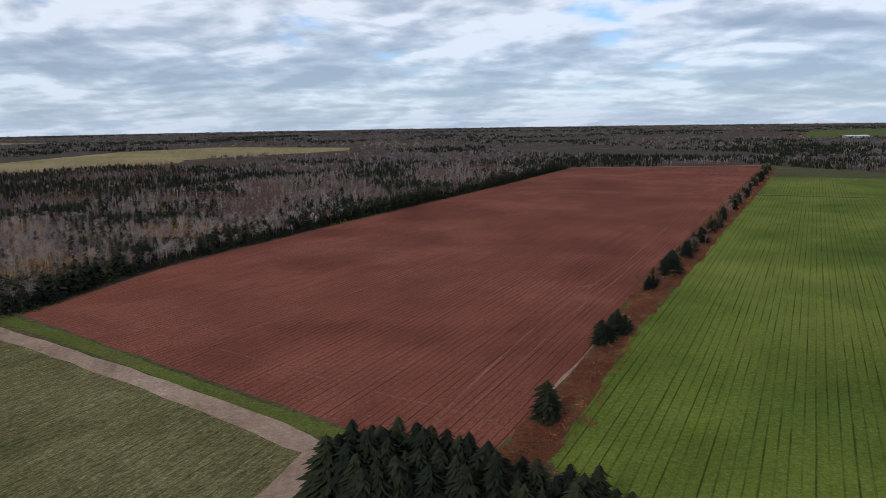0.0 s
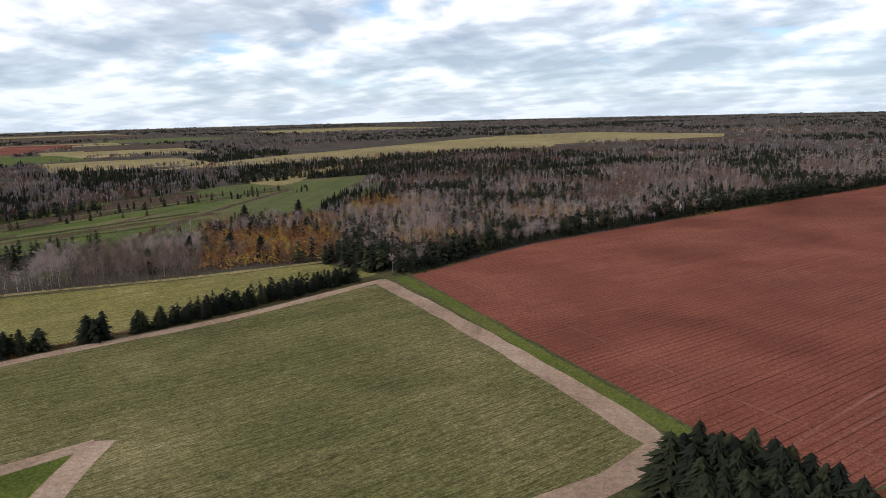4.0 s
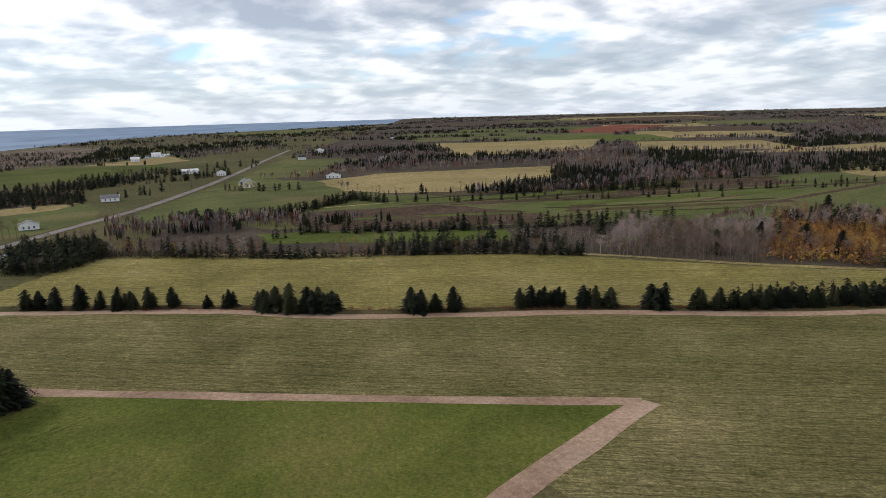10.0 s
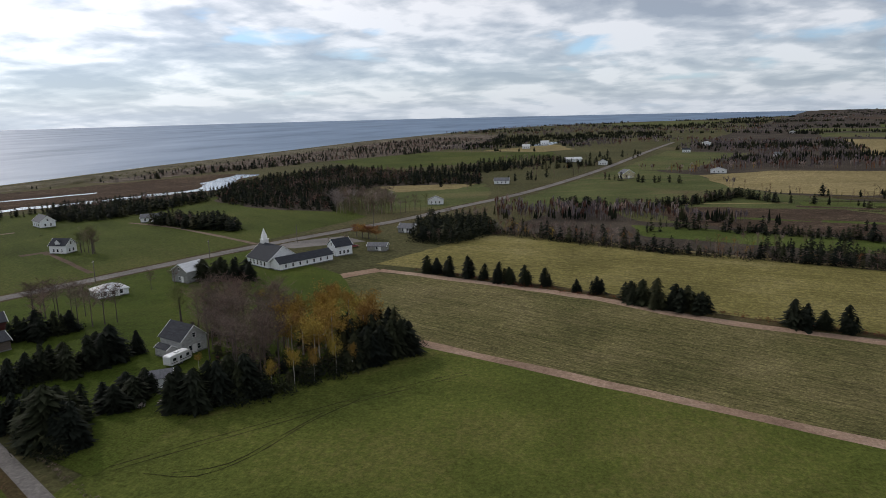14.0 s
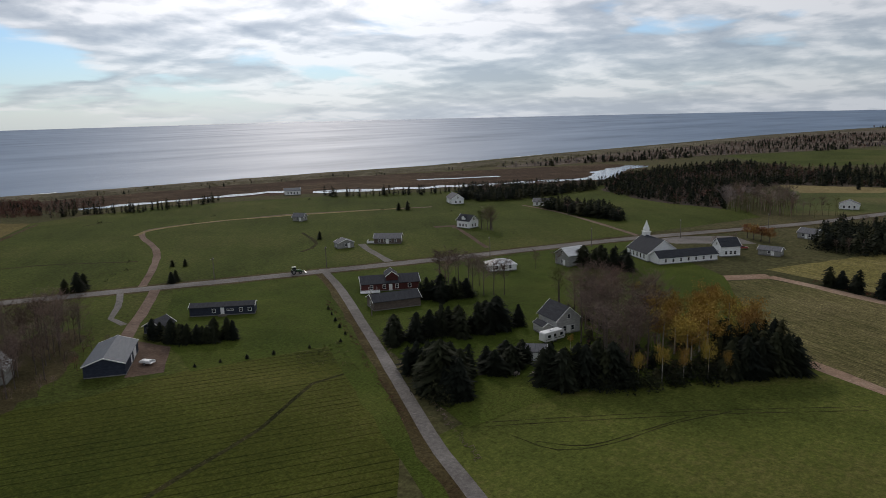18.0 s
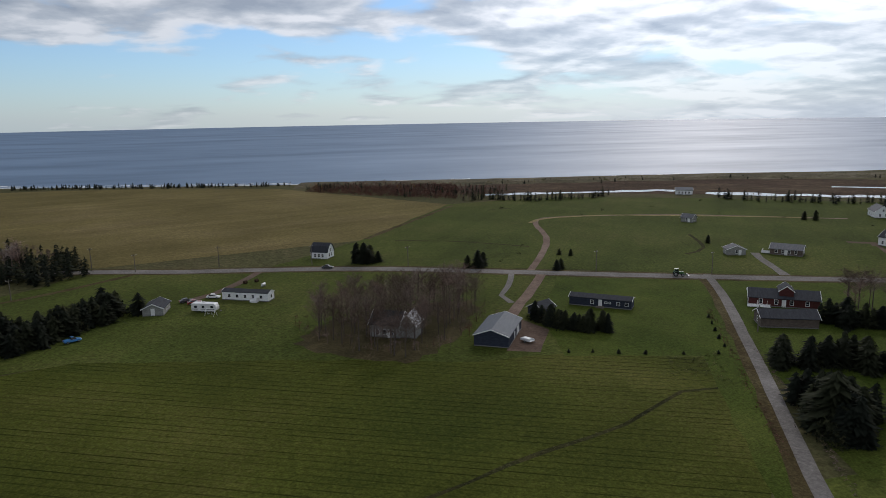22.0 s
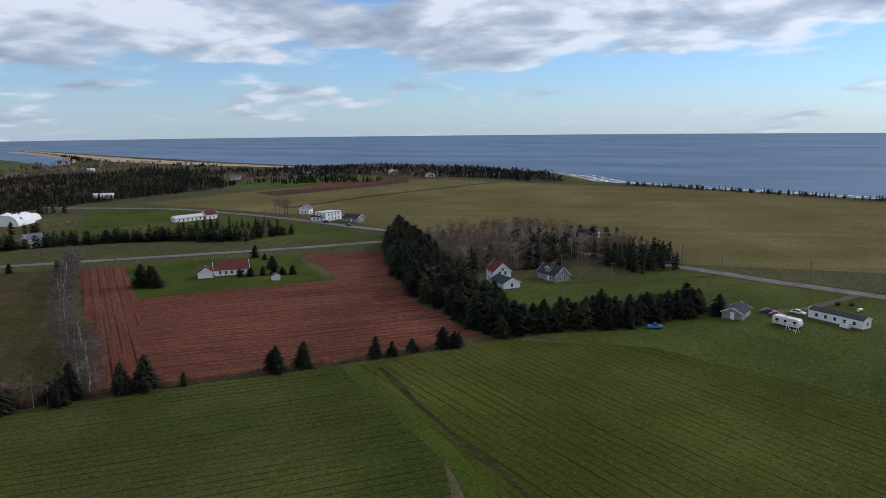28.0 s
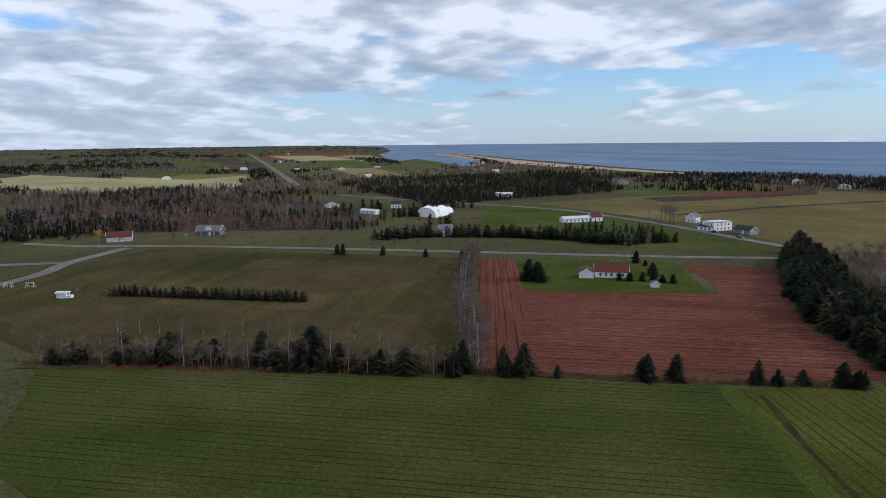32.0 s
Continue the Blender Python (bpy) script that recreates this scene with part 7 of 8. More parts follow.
def site(name, label, category, a, b, group=""):
    """An empty at the corner a, x along the front wall to b, y away from the open field where the eye is. Returns it and the wall's length."""
    a, b = Vector(a), Vector(b)
    d = b - a
    if Vector((-d.y, d.x)).dot((a + b) / 2) < 0:
        a, b, d = b, a, -d
    base = new(name)
    base.matrix_basis = Matrix.Translation((a.x, a.y, 0)) @ Matrix.Rotation(math.atan2(d.y, d.x), 4, "Z")
    return tagged(base, label, category, group), d.length


def block(base, x, y, L, W, h, rise, ridge, wall, roof, over=0.4, z=0.0, trim=True):
    """Walls and roof of one volume. ridge: x, y, hip, flat, gambrel (ridge along x) or shed."""
    x1, y1, xc, yc, top = x + L, y + W, x + L / 2, y + W / 2, z + h
    v = [(x, y, z), (x1, y, z), (x1, y1, z), (x, y1, z), (x, y, top), (x1, y, top), (x1, y1, top), (x, y1, top)]
    sides = [(0, 1, 5, 4), (2, 3, 7, 6)]
    ends = [(1, 2, 6, 5), (3, 0, 4, 7)]
    slopes = []
    if ridge == "x":
        v += [(x, yc, top + rise), (x1, yc, top + rise)]
        f = sides + [(1, 2, 6, 9, 5), (3, 0, 4, 8, 7)]
        k = rise / (W / 2) * over
        for ye, s in ((y - over, 1), (y1 + over, -1)):
            slopes.append([(x - over, ye, top - k), (x1 + over, ye, top - k), (x1 + over, yc, top + rise), (x - over, yc, top + rise)])
    elif ridge == "y":
        v += [(xc, y, top + rise), (xc, y1, top + rise)]
        f = ends + [(0, 1, 5, 8, 4), (2, 3, 7, 9, 6)]
        k = rise / (L / 2) * over
        for xe in (x - over, x1 + over):
            slopes.append([(xe, y - over, top - k), (xe, y1 + over, top - k), (xc, y1 + over, top + rise), (xc, y - over, top + rise)])
    elif ridge == "gambrel":
        q = W * 0.2
        v += [(x, y + q, top + rise * 0.65), (x1, y + q, top + rise * 0.65), (x, y1 - q, top + rise * 0.65), (x1, y1 - q, top + rise * 0.65), (x, yc, top + rise), (x1, yc, top + rise)]
        f = sides + [(1, 2, 6, 11, 13, 9, 5), (3, 0, 4, 8, 12, 10, 7)]
        for ye, yq in ((y - over * 0.5, y + q), (y1 + over * 0.5, y1 - q)):
            slopes.append([(x - over, ye, top - 0.2), (x1 + over, ye, top - 0.2), (x1 + over, yq, top + rise * 0.65), (x - over, yq, top + rise * 0.65)])
            slopes.append([(x - over, yq, top + rise * 0.65), (x1 + over, yq, top + rise * 0.65), (x1 + over, yc, top + rise), (x - over, yc, top + rise)])
    elif ridge == "hip":
        f = sides + ends
        i = min(L, W) / 2
        r0, r1 = (x + i, yc, top + rise), (x1 - i, yc, top + rise)
        c = [(x - over, y - over, top - 0.1), (x1 + over, y - over, top - 0.1), (x1 + over, y1 + over, top - 0.1), (x - over, y1 + over, top - 0.1)]
        slopes = [[c[0], c[1], r1, r0], [c[2], c[3], r0, r1], [c[1], c[2], r1, (r1[0], r1[1] - 0.01, r1[2])], [c[3], c[0], r0, (r0[0], r0[1] + 0.01, r0[2])]]
    else:
        f = sides + ends
        slopes = [[(x - 0.1, y - 0.1, top + 0.2 + rise), (x1 + 0.1, y - 0.1, top + 0.2 + rise), (x1 + 0.1, y1 + 0.1, top + 0.2), (x - 0.1, y1 + 0.1, top + 0.2)]]
    part("wall", v, f, wall, base)
    for s in slopes:
        rv, rf = slab(s, 0.16)
        part("roof", [(p[0], p[1], p[2] + 0.12) for p in rv], rf, roof, base)
    if trim and ridge in ("x", "y"):
        for s in slopes:
            for e0, e1 in ((s[0], s[3]), (s[1], s[2])):
                e0, e1 = Vector(e0), Vector(e1)
                o = Vector((0.05, 0, 0)) if ridge == "x" else Vector((0, 0.05, 0))
                dn = Vector((0, 0, 0.25))
                up = Vector((0, 0, 0.14))
                part("bargeboard", [tuple(e0 - o + up), tuple(e1 - o + up), tuple(e1 - o - dn + up), tuple(e0 - o - dn + up), tuple(e0 + o + up), tuple(e1 + o + up), tuple(e1 + o - dn + up), tuple(e0 + o - dn + up)],
                     [(0, 1, 2, 3), (7, 6, 5, 4), (0, 4, 5, 1), (1, 5, 6, 2), (2, 6, 7, 3), (3, 7, 4, 0)], TRIM, base, "white bargeboard")
    v, f = boxes((x - 0.05, x1 + 0.05, y - 0.05, y1 + 0.05, -0.1, 0.35)) if z == 0 else (None, None)
    if v:
        part("foundation", v, f, CONCRETE, base)


def opening(base, kind, side, vol, u, z, w, h, mat=None):
    """A window or door on a side (front, back, left, right) of a volume x, y, L, W, at u metres along it."""
    x, y, L, W = vol
    pos = {"front": ((x + u, y), 0.0), "right": ((x + L, y + u), 90.0), "back": ((x + L - u, y + W), 180.0), "left": ((x, y + W - u), 270.0)}[side]
    ob = new(kind)
    ob.parent = base
    ob.matrix_basis = Matrix.Translation((pos[0][0], pos[0][1], z)) @ Matrix.Rotation(radians(pos[1]), 4, "Z")
    t = 0.11
    v, f = boxes((-w / 2 - t, w / 2 + t, -0.06, 0.02, h, h + t), (-w / 2 - t, w / 2 + t, -0.07, 0.02, -t, 0), (-w / 2 - t, -w / 2, -0.06, 0.02, 0, h), (w / 2, w / 2 + t, -0.06, 0.02, 0, h))
    if kind == "window":
        v2, f2 = boxes((-w / 2, w / 2, -0.05, 0.02, h * 0.48, h * 0.53))
        k = len(v)
        v, f = v + v2, f + [tuple(i + k for i in q) for q in f2]
    part("frame", v, f, TRIM, ob)
    v, f = boxes((-w / 2, w / 2, -0.03, 0.01, 0, h))
    part("pane" if kind == "window" else "leaf", v, f, mat or (GLASS_M if kind == "window" else TRIM), ob)
    return ob


def windows(base, vol, side, n, z, w=0.9, h=1.3, margin=1.2):
    length = vol[2] if side in ("front", "back") else vol[3]
    for i in range(n):
        opening(base, "window", side, vol, margin + (length - 2 * margin) * (i + 0.5) / n, z, w, h)


def chimney(base, x, y, z):
    v, f = boxes((x - 0.35, x + 0.35, y - 0.35, y + 0.35, z - 1.2, z + 0.8), (x - 0.42, x + 0.42, y - 0.42, y + 0.42, z + 0.8, z + 0.95))
    part("chimney", v, f, plain_brick, base, "brick chimney")


plain_brick = plain_material("chimney_brick", (0.12, 0.05, 0.04), (0.22, 0.10, 0.08), 5.0, 0.9, 0.3)


def house(name, label, a, b, W, h, rise, ridge, wall, roof, front=3, side=2, floors=1, stack=False, group="", door=True, length=None, category="house"):
    base, L = site(name, label, category, a, b, group)
    L = length or L
    block(base, 0, 0, L, W, h, rise, ridge, wall, roof)
    vol = (0, 0, L, W)
    for k in range(floors):
        z = 0.95 + 2.6 * k
        for s, n in (("front", front), ("right", side), ("left", side), ("back", front)):
            windows(base, vol, s, n, z)
    if ridge in ("x", "gambrel") and rise > 2:
        for s in ("right", "left"):
            opening(base, "window", s, vol, W / 2, h + 0.1, 0.8, 1.1)
    if ridge == "y" and rise > 2:
        opening(base, "window", "front", vol, L / 2, h + 0.1, 0.8, 1.1)
    if door:
        opening(base, "door", "front", vol, L * 0.5 if front % 2 == 0 else L * 0.5 + 1.4, 0.25, 0.95, 2.05)
    if stack:
        chimney(base, L * 0.5 if ridge == "x" else L / 2, W * 0.5, h + rise)
    return base, L


# the church: nave with a steeple, and a long low hall
church, CL = site("church", "white wooden church with dark roof and low hall", "church", (-252.7, -145.5), (-244.9, -132.2))
block(church, 0, 0, CL, 14, 3.2, 4.9, "x", WHITE_WALL, DARK_ROOF)
block(church, CL + 0.05, 1, 6.5, 25.5, 2.8, 2.0, "y", WHITE_WALL, DARK_ROOF)
windows(church, (0, 0, CL, 15), "front", 5, 0.9, 0.9, 1.7)
windows(church, (CL + 0.05, 1, 6.5, 25.5), "right", 7, 0.9, 0.8, 1.2)
opening(church, "door", "front", (CL + 0.05, 1, 6.5, 25.5), 3.2, 0.25, 1.4, 2.1)
v_, f_ = boxes((0.3, 2.7, 6.3, 8.7, 6.6, 9.3), (0.05, 2.95, 6.05, 8.95, 9.3, 9.5), (0.6, 2.4, 6.6, 8.4, 9.5, 10.4))
part("belfry", v_, f_, TRIM, church, "white belfry")
part("spire", [(0.5, 6.5, 10.4), (2.5, 6.5, 10.4), (2.5, 8.5, 10.4), (0.5, 8.5, 10.4), (1.5, 7.5, 14.0)], [(0, 1, 4), (1, 2, 4), (2, 3, 4), (3, 0, 4), (3, 2, 1, 0)], TRIM, church, "white pointed spire")
house("house", "white two-storey house with dark roof beside a church", (-275, -120), (-270.8, -114.5), 8.1, 4.3, 2.7, "y", WHITE_WALL, DARK_ROOF, 2, 3, 1)
house("shed", "low grey shed with grey roof on a lawn", (-284.1, -105.3), (-284.6, -97), 5, 2.3, 1.2, "x", GREY_WALL, GREY_ROOF, 1, 1, 1, False, "", True, None, "shed")
house("house", "grey house half hidden behind orange trees", (-331, -106), (-329, -98), 6, 2.6, 1.8, "x", GREY_WALL, GREY_ROOF, 2, 1)
house("barn", "white barn with pale metal roof among trees", (-221, -158.5), (-218.6, -150.5), 9, 4.4, 2.4, "y", GREY_WALL, PALE_ROOF, 1, 1, 1, False, "", True, None, "barn")
house("bungalow", "white bungalow with pale hipped roof", (-193.6, -168.1), (-202.2, -162.6), 8, 2.4, 1.7, "hip", WHITE_WALL, PALE_ROOF, 3, 2)
fh, FL = house("farmhouse", "white farmhouse with dark roof and dormer", (-259.6, -248), (-260.1, -239.6), 7.2, 4.0, 2.6, "x", WHITE_WALL, DARK_ROOF, 3, 2, 1)
block(fh, FL / 2 - 1.1, 0.3, 2.2, 2.6, 1.6, 1.0, "y", WHITE_WALL, DARK_ROOF, 0.2, 3.6)
house("house", "pale house with blue-grey roof near a lagoon", (-328.2, -322.4), (-321.9, -311.4), 8, 3.6, 3.0, "x", WHITE_WALL, GREY_ROOF, 3, 2)
house("house", "small white house with dark roof beside woods", (-345.9, -265.1), (-350.6, -256.0), 7, 2.8, 1.8, "x", WHITE_WALL, GREY_ROOF, 3, 2)
bb, BL = house("bungalow", "brown bungalow with grey roof and pale deck", (-203.1, -246.7), (-211.3, -237.6), 8, 2.6, 1.7, "x", BROWN_WALL, GREY_ROOF, 4, 2)
v_, f_ = boxes((-3.5, -0.1, 0.5, 5, 0.3, 0.5), (-3.5, -3.4, 0.5, 5, 0.5, 1.4), (-3.5, -0.1, 0.5, 0.6, 0.5, 1.4))
part("deck", v_, f_, TRIM, bb, "pale wooden deck")
house("shed", "grey garden shed with pale gable", (-185.2, -250.2), (-192.3, -247.7), 5.5, 2.6, 1.5, "y", GREY_WALL, GREY_ROOF, 1, 1, 1, False, "", True, None, "shed")
house("shed", "blue-grey shed on open pasture", (-219.1, -337.1), (-222.3, -331.4), 5, 2.6, 1.8, "x", GREY_WALL, GREY_ROOF, 1, 1, 1, False, "", True, None, "shed")
house("house", "pale house with low roof by the lagoon", (-286.7, -449.1), (-296.6, -443.3), 8, 3.4, 1.6, "x", WHITE_WALL, STEEL_ROOF, 4, 2)
rh, RL = house("house", "dark red house with grey roof and white porch", (-143.5, -182), (-159.7, -170.8), 9, 2.8, 1.9, "x", RED_WALL, DARK_ROOF, 4, 2)
block(rh, 8.5, 1.0, 4.0, 6.0, 2.4, 1.5, "y", RED_WALL, DARK_ROOF, 0.3, 2.6)
v_, f_ = boxes((-0.5, 6, -2.6, -0.1, 0.3, 0.5), (-0.5, 6, -2.6, -2.5, 1.2, 1.3), *[(i * 0.9 - 0.5, i * 0.9 - 0.4, -2.6, -2.5, 0.3, 2.5 if i % 3 == 0 else 1.2) for i in range(8)])
part("porch", v_, f_, TRIM, rh, "white railed porch")
house("shed", "long dark-roofed brown shed beside a lane", (-131.6, -161.3), (-145.4, -155.2), 7.5, 2.9, 1.6, "x", BROWN_WALL, DARK_ROOF, 0, 1, 1, False, "", False, None, "shed")
gh, GL = house("farmhouse", "old grey-white farmhouse with dark roof", (-148.6, -105.9), (-155.6, -103.2), 9, 4.2, 3.2, "y", CREAMY_GREY, DARK_ROOF, 2, 3, 1)
block(gh, -3.0, 2.0, 2.9, 5.0, 2.3, 0.8, "y", CREAMY_GREY, DARK_ROOF, 0.2)
house("shed", "small grey shed with white doors", (-127.9, -100.4), (-130.8, -96.4), 4.5, 2.5, 1.1, "x", GREY_WALL, GREY_ROOF, 0, 1, 1, False, "", True, None, "shed")
ga, GAL = site("garage", "large navy garage with light steel roof", "garage", (-50.8, -170.0), (-58.7, -165.2))
block(ga, 0, 0, GAL, 17.6, 3.1, 1.6, "y", NAVY_WALL, STEEL_ROOF, 0.3)
opening(ga, "door", "right", (0, 0, GAL, 17.6), 12.5, 0.1, 3.2, 2.7)
opening(ga, "door", "right", (0, 0, GAL, 17.6), 8.0, 0.1, 1.0, 2.1)
mh, ML = site("mobile_home", "long navy mobile home with dark roof", "mobile home", (-91.3, -199.7), (-106.4, -187.8))
block(mh, 0, 0, ML, 4.9, 2.8, 0.8, "x", NAVY_WALL, DARK_ROOF, 0.25)
for u_ in (7.2, 15.2, 17.8):
    opening(mh, "window", "front", (0, 0, ML, 4.9), u_, 1.1, 0.9, 1.0)
opening(mh, "window", "front", (0, 0, ML, 4.9), 12.0, 1.5, 1.8, 0.4)
opening(mh, "door", "front", (0, 0, ML, 4.9), 9.7, 0.4, 0.9, 2.0)
v_, f_ = boxes((8.6, 11.0, -1.4, -0.05, 0.0, 0.5))
part("doorstep", v_, f_, POLE_WOOD, mh, "wooden doorstep")
house("shed", "small dark shed with white trim behind spruces", (-75.1, -194), (-77.8, -189), 6, 2.4, 1.6, "y", NAVY_WALL, DARK_ROOF, 0, 1, 1, False, "", True, None, "shed")
hh, HL = house("house", "grey house among leafless trees", (-25.7, -185.9), (-33.1, -181.7), 8.5, 3.8, 2.8, "x", GREY_WALL, DARK_ROOF, 3, 2, 1)
block(hh, HL - 0.5, 0.8, 5.0, 6.5, 3.8, 2.8, "y", GREY_WALL, PALE_ROOF, 0.3)
m2, ML2 = site("mobile_home", "long white mobile home with dark roof", "mobile home", (16, -240.7), (1, -232.9))
block(m2, 0, 0, ML2, 4.2, 2.9, 0.7, "x", WHITE_WALL, DARK_ROOF, 0.2)
windows(m2, (0, 0, ML2, 4.2), "front", 5, 1.1, 0.9, 1.0)
opening(m2, "window", "right", (0, 0, ML2, 4.2), 2.1, 1.1, 0.9, 1.0)
v_, f_ = boxes((11, 13.5, -1.8, -0.05, 0.0, 0.6), (11, 11.1, -1.8, -0.05, 0.6, 1.5), (13.4, 13.5, -1.8, -0.05, 0.6, 1.5))
part("doorstep", v_, f_, TRIM, m2, "white railed doorstep")
house("garage", "low grey garage with open white end", (39, -227), (32.8, -226.3), 9, 2.4, 1.4, "y", GREY_WALL, DARK_ROOF, 0, 1, 1, False, "", True, None, "garage")
house("house", "white gambrel-roofed house beside a road", (-17.5, -301), (-24, -297.2), 7, 3.0, 3.6, "gambrel", WHITE_WALL, DARK_ROOF, 3, 2)
house("garage", "long white garage with dark roof", (123.5, -232.4), (115.4, -227.5), 7.2, 2.5, 1.7, "x", WHITE_WALL, DARK_ROOF, 0, 1, 1, False, "", True, None, "garage")
house("farmhouse", "white farmhouse with dark red roof", (129.4, -240), (123.1, -234.5), 7, 5.0, 3.0, "x", WHITE_WALL, RED_ROOF, 2, 2, 2)
cp, CPL = house("cottage", "grey cottage with dormer and dark roof", (113.5, -253.2), (103.5, -247.7), 7, 2.9, 3.0, "x", GREY_WALL, DARK_ROOF, 3, 2, 1, True)
block(cp, CPL / 2 - 1.5, 0.6, 3.0, 2.8, 2.2, 0.7, "y", GREY_WALL, DARK_ROOF, 0.2, 2.9)
house("house", "pale house with dark roof behind trees", (136.8, -355.5), (126, -356.8), 7, 2.8, 1.7, "x", WHITE_WALL, DARK_ROOF, 3, 2)
rr, RRL = house("house", "white house with dark red roof and garage", (229, -190.5), (220.5, -201.2), 8, 2.9, 2.6, "x", WHITE_WALL, RED_ROOF, 5, 2, 1, True)
block(rr, -6.5, -2.5, 6.0, 7.0, 2.5, 1.9, "y", WHITE_WALL, RED_ROOF, 0.3)
house("house", "white two-storey house with pale roof", (377.1, -191.7), (369.3, -190.3), 7.7, 5.0, 2.2, "y", WHITE_WALL, GREY_ROOF, 2, 2, 2)
house("motel", "long low white building with red end roof", (385, -292.2), (381.1, -311.6), 6.5, 3.0, 1.3, "x", WHITE_WALL, PALE_ROOF, 6, 2, 1, False, "", True, None, "building")
house("house", "white house with dark red roof beside a low building", (380.5, -313), (379, -321), 7, 3.4, 2.2, "x", WHITE_WALL, RED_ROOF, 2, 2)
house("shop", "white two-storey flat-roofed shop", (302.7, -343.5), (301.6, -357.8), 10, 5.4, 0.2, "flat", WHITE_WALL, PALE_ROOF, 4, 3, 2, False, "", True, None, "building")
house("shop_wing", "low white wing with grey roof beside a shop", (313.5, -341), (303.2, -343.3), 9, 2.8, 1.0, "x", WHITE_WALL, DARK_ROOF, 3, 2, 1, False, "", True, None, "building")
house("house", "grey house with dark roof beside a road", (294.1, -349.5), (281, -348.7), 7, 2.8, 2.1, "x", GREY_WALL, DARK_ROOF, 3, 2)
house("house", "white house with steep grey roof", (344.9, -363.7), (338, -366.2), 7, 4.0, 2.6, "y", WHITE_WALL, GREY_ROOF, 2, 2)
house("barn", "pale barn with light roof beside fields", (584.3, -360.8), (573.7, -372.3), 8, 3.2, 1.5, "x", WHITE_WALL, PALE_ROOF, 2, 1, 1, False, "", True, None, "barn")
hb, HBL = house("house", "brick-brown house with white dormer among bare trees", (455, -63.5), (447, -76), 9, 3.0, 3.2, "x", BROWN_WALL, GREY_ROOF, 3, 2, 1)
block(hb, HBL / 2 - 1.8, 0.6, 3.6, 3.4, 2.0, 1.3, "y", WHITE_WALL, GREY_ROOF, 0.25, 3.0)
house("barn", "weathered grey barn with faded red roof near a junction", (452, -13), (450, -26.5), 9, 3.4, 2.4, "x", CREAMY_GREY, RED_ROOF, 1, 1, 1, False, "", True, None, "barn")
house("shed", "tiny white shed beside a ploughed field", (202.4, -196.4), (200.4, -199), 2.4, 2.0, 0.9, "y", WHITE_WALL, DARK_ROOF, 0, 0, 1, False, "", True, None, "shed")
house("house", "long white sheds with pale roofs behind spruces", (518.5, -195.6), (502.8, -202.4), 6, 2.8, 1.2, "x", WHITE_WALL, PALE_ROOF, 3, 1, 1, False, "", True, None, "shed")
house("barn", "long white barn beside a far road", (-775.1, -55.3), (-780.8, -38.5), 9, 3.6, 1.6, "x", WHITE_WALL, PALE_ROOF, 3, 1, 1, False, "", True, None, "barn")
house("house", "cream house with grey roof among spruces", (-598.8, 4), (-604, 13), 8, 4.4, 3.0, "y", CREAM_WALL, GREY_ROOF, 2, 2)
house("barn", "long pale grey barn on a far field", (980, 1730), (1040, 1741), 18, 4.5, 2.0, "x", GREY_WALL, PALE_ROOF, 5, 1, 1, False, "", True, None, "barn")
ws, WSL = house("shed", "small white shed with a low wing beside spruces", (300.6, 10.2), (298.6, 6.9), 2.6, 2.3, 0.5, "x", WHITE_WALL, PALE_ROOF, 0, 1, 1, False, "", True, None, "shed")
block(ws, WSL, 0.3, 1.6, 2.0, 1.0, 0.4, "x", WHITE_WALL, PALE_ROOF, 0.1)
FAR_HOMES = [(2448, -670), (1286, -370), (1327, -283), (1402, -265), (1100, -124), (946, -376), (1217, -433), (1266, -523), (1648, -431), (-556, -84), (-737, -11), (-1037, -126), (-645, 90), (-925, 86), (-1066, 126), (-844, 174), (-1437, 317), (-1145, -109), (-434, -108), (628, -692), (528, -735), (641, -580), (454, -713), (943, -589), (572, -197), (538, -240)]
for i_, (hx, hy) in enumerate(FAR_HOMES):
    hd = Vector((-hy, hx)).normalized() * (9 + (i_ * 7) % 5)
    house("house", "small white far-off house with grey roof" if i_ % 3 else "small white far-off house with dark roof", (hx, hy), (hx + hd.x, hy + hd.y), 7, 3.0 + (i_ % 3) * 0.7, 2.0, "x" if i_ % 2 else "y", WHITE_WALL, (GREY_ROOF, DARK_ROOF, PALE_ROOF)[i_ % 3], 3, 1, 1, False, "far-off houses")


def vault(a, b, depth, label, group):
    """A hooped white greenhouse with end walls."""
    base, L = site("greenhouse", label, "greenhouse", a, b, group)
    n = 14
    arc = [(L / 2 - L / 2 * math.cos(math.pi * i / n), L * 0.5 * math.sin(math.pi * i / n)) for i in range(n + 1)]
    v, f = [], []
    for y in (0.0, depth):
        v += [(x, y, z) for x, z in arc]
    f = [(i, i + 1, n + 2 + i, n + 1 + i) for i in range(n)]
    part("cover", v, f, TRIM, base, "white sheet cover", True)
    part("end_wall", [(x, 0.05, z) for x, z in arc], [tuple(range(n + 1))], WHITE_WALL, base)
    part("end_wall", [(x, depth - 0.05, z) for x, z in arc], [tuple(range(n + 1))], WHITE_WALL, base)
    opening(base, "door", "front", (0, 0.05, L, depth), L / 2, 0.05, 2.4, 2.8)


vault((473.1, -225.8), (461.5, -233.8), 22, "white hooped greenhouse behind spruces", "greenhouses")
vault((498, -236), (492, -243), 16, "white hooped greenhouse behind spruces", "greenhouses")
vault((484, -246), (478, -252), 16, "white hooped greenhouse behind spruces", "greenhouses")

# ---- vehicles and small things ----


def paint(name, colour, rough=0.3):
    return plain_material(name, tuple(c * 0.85 for c in colour), colour, 1.5, rough, 0.02, spec=0.5)


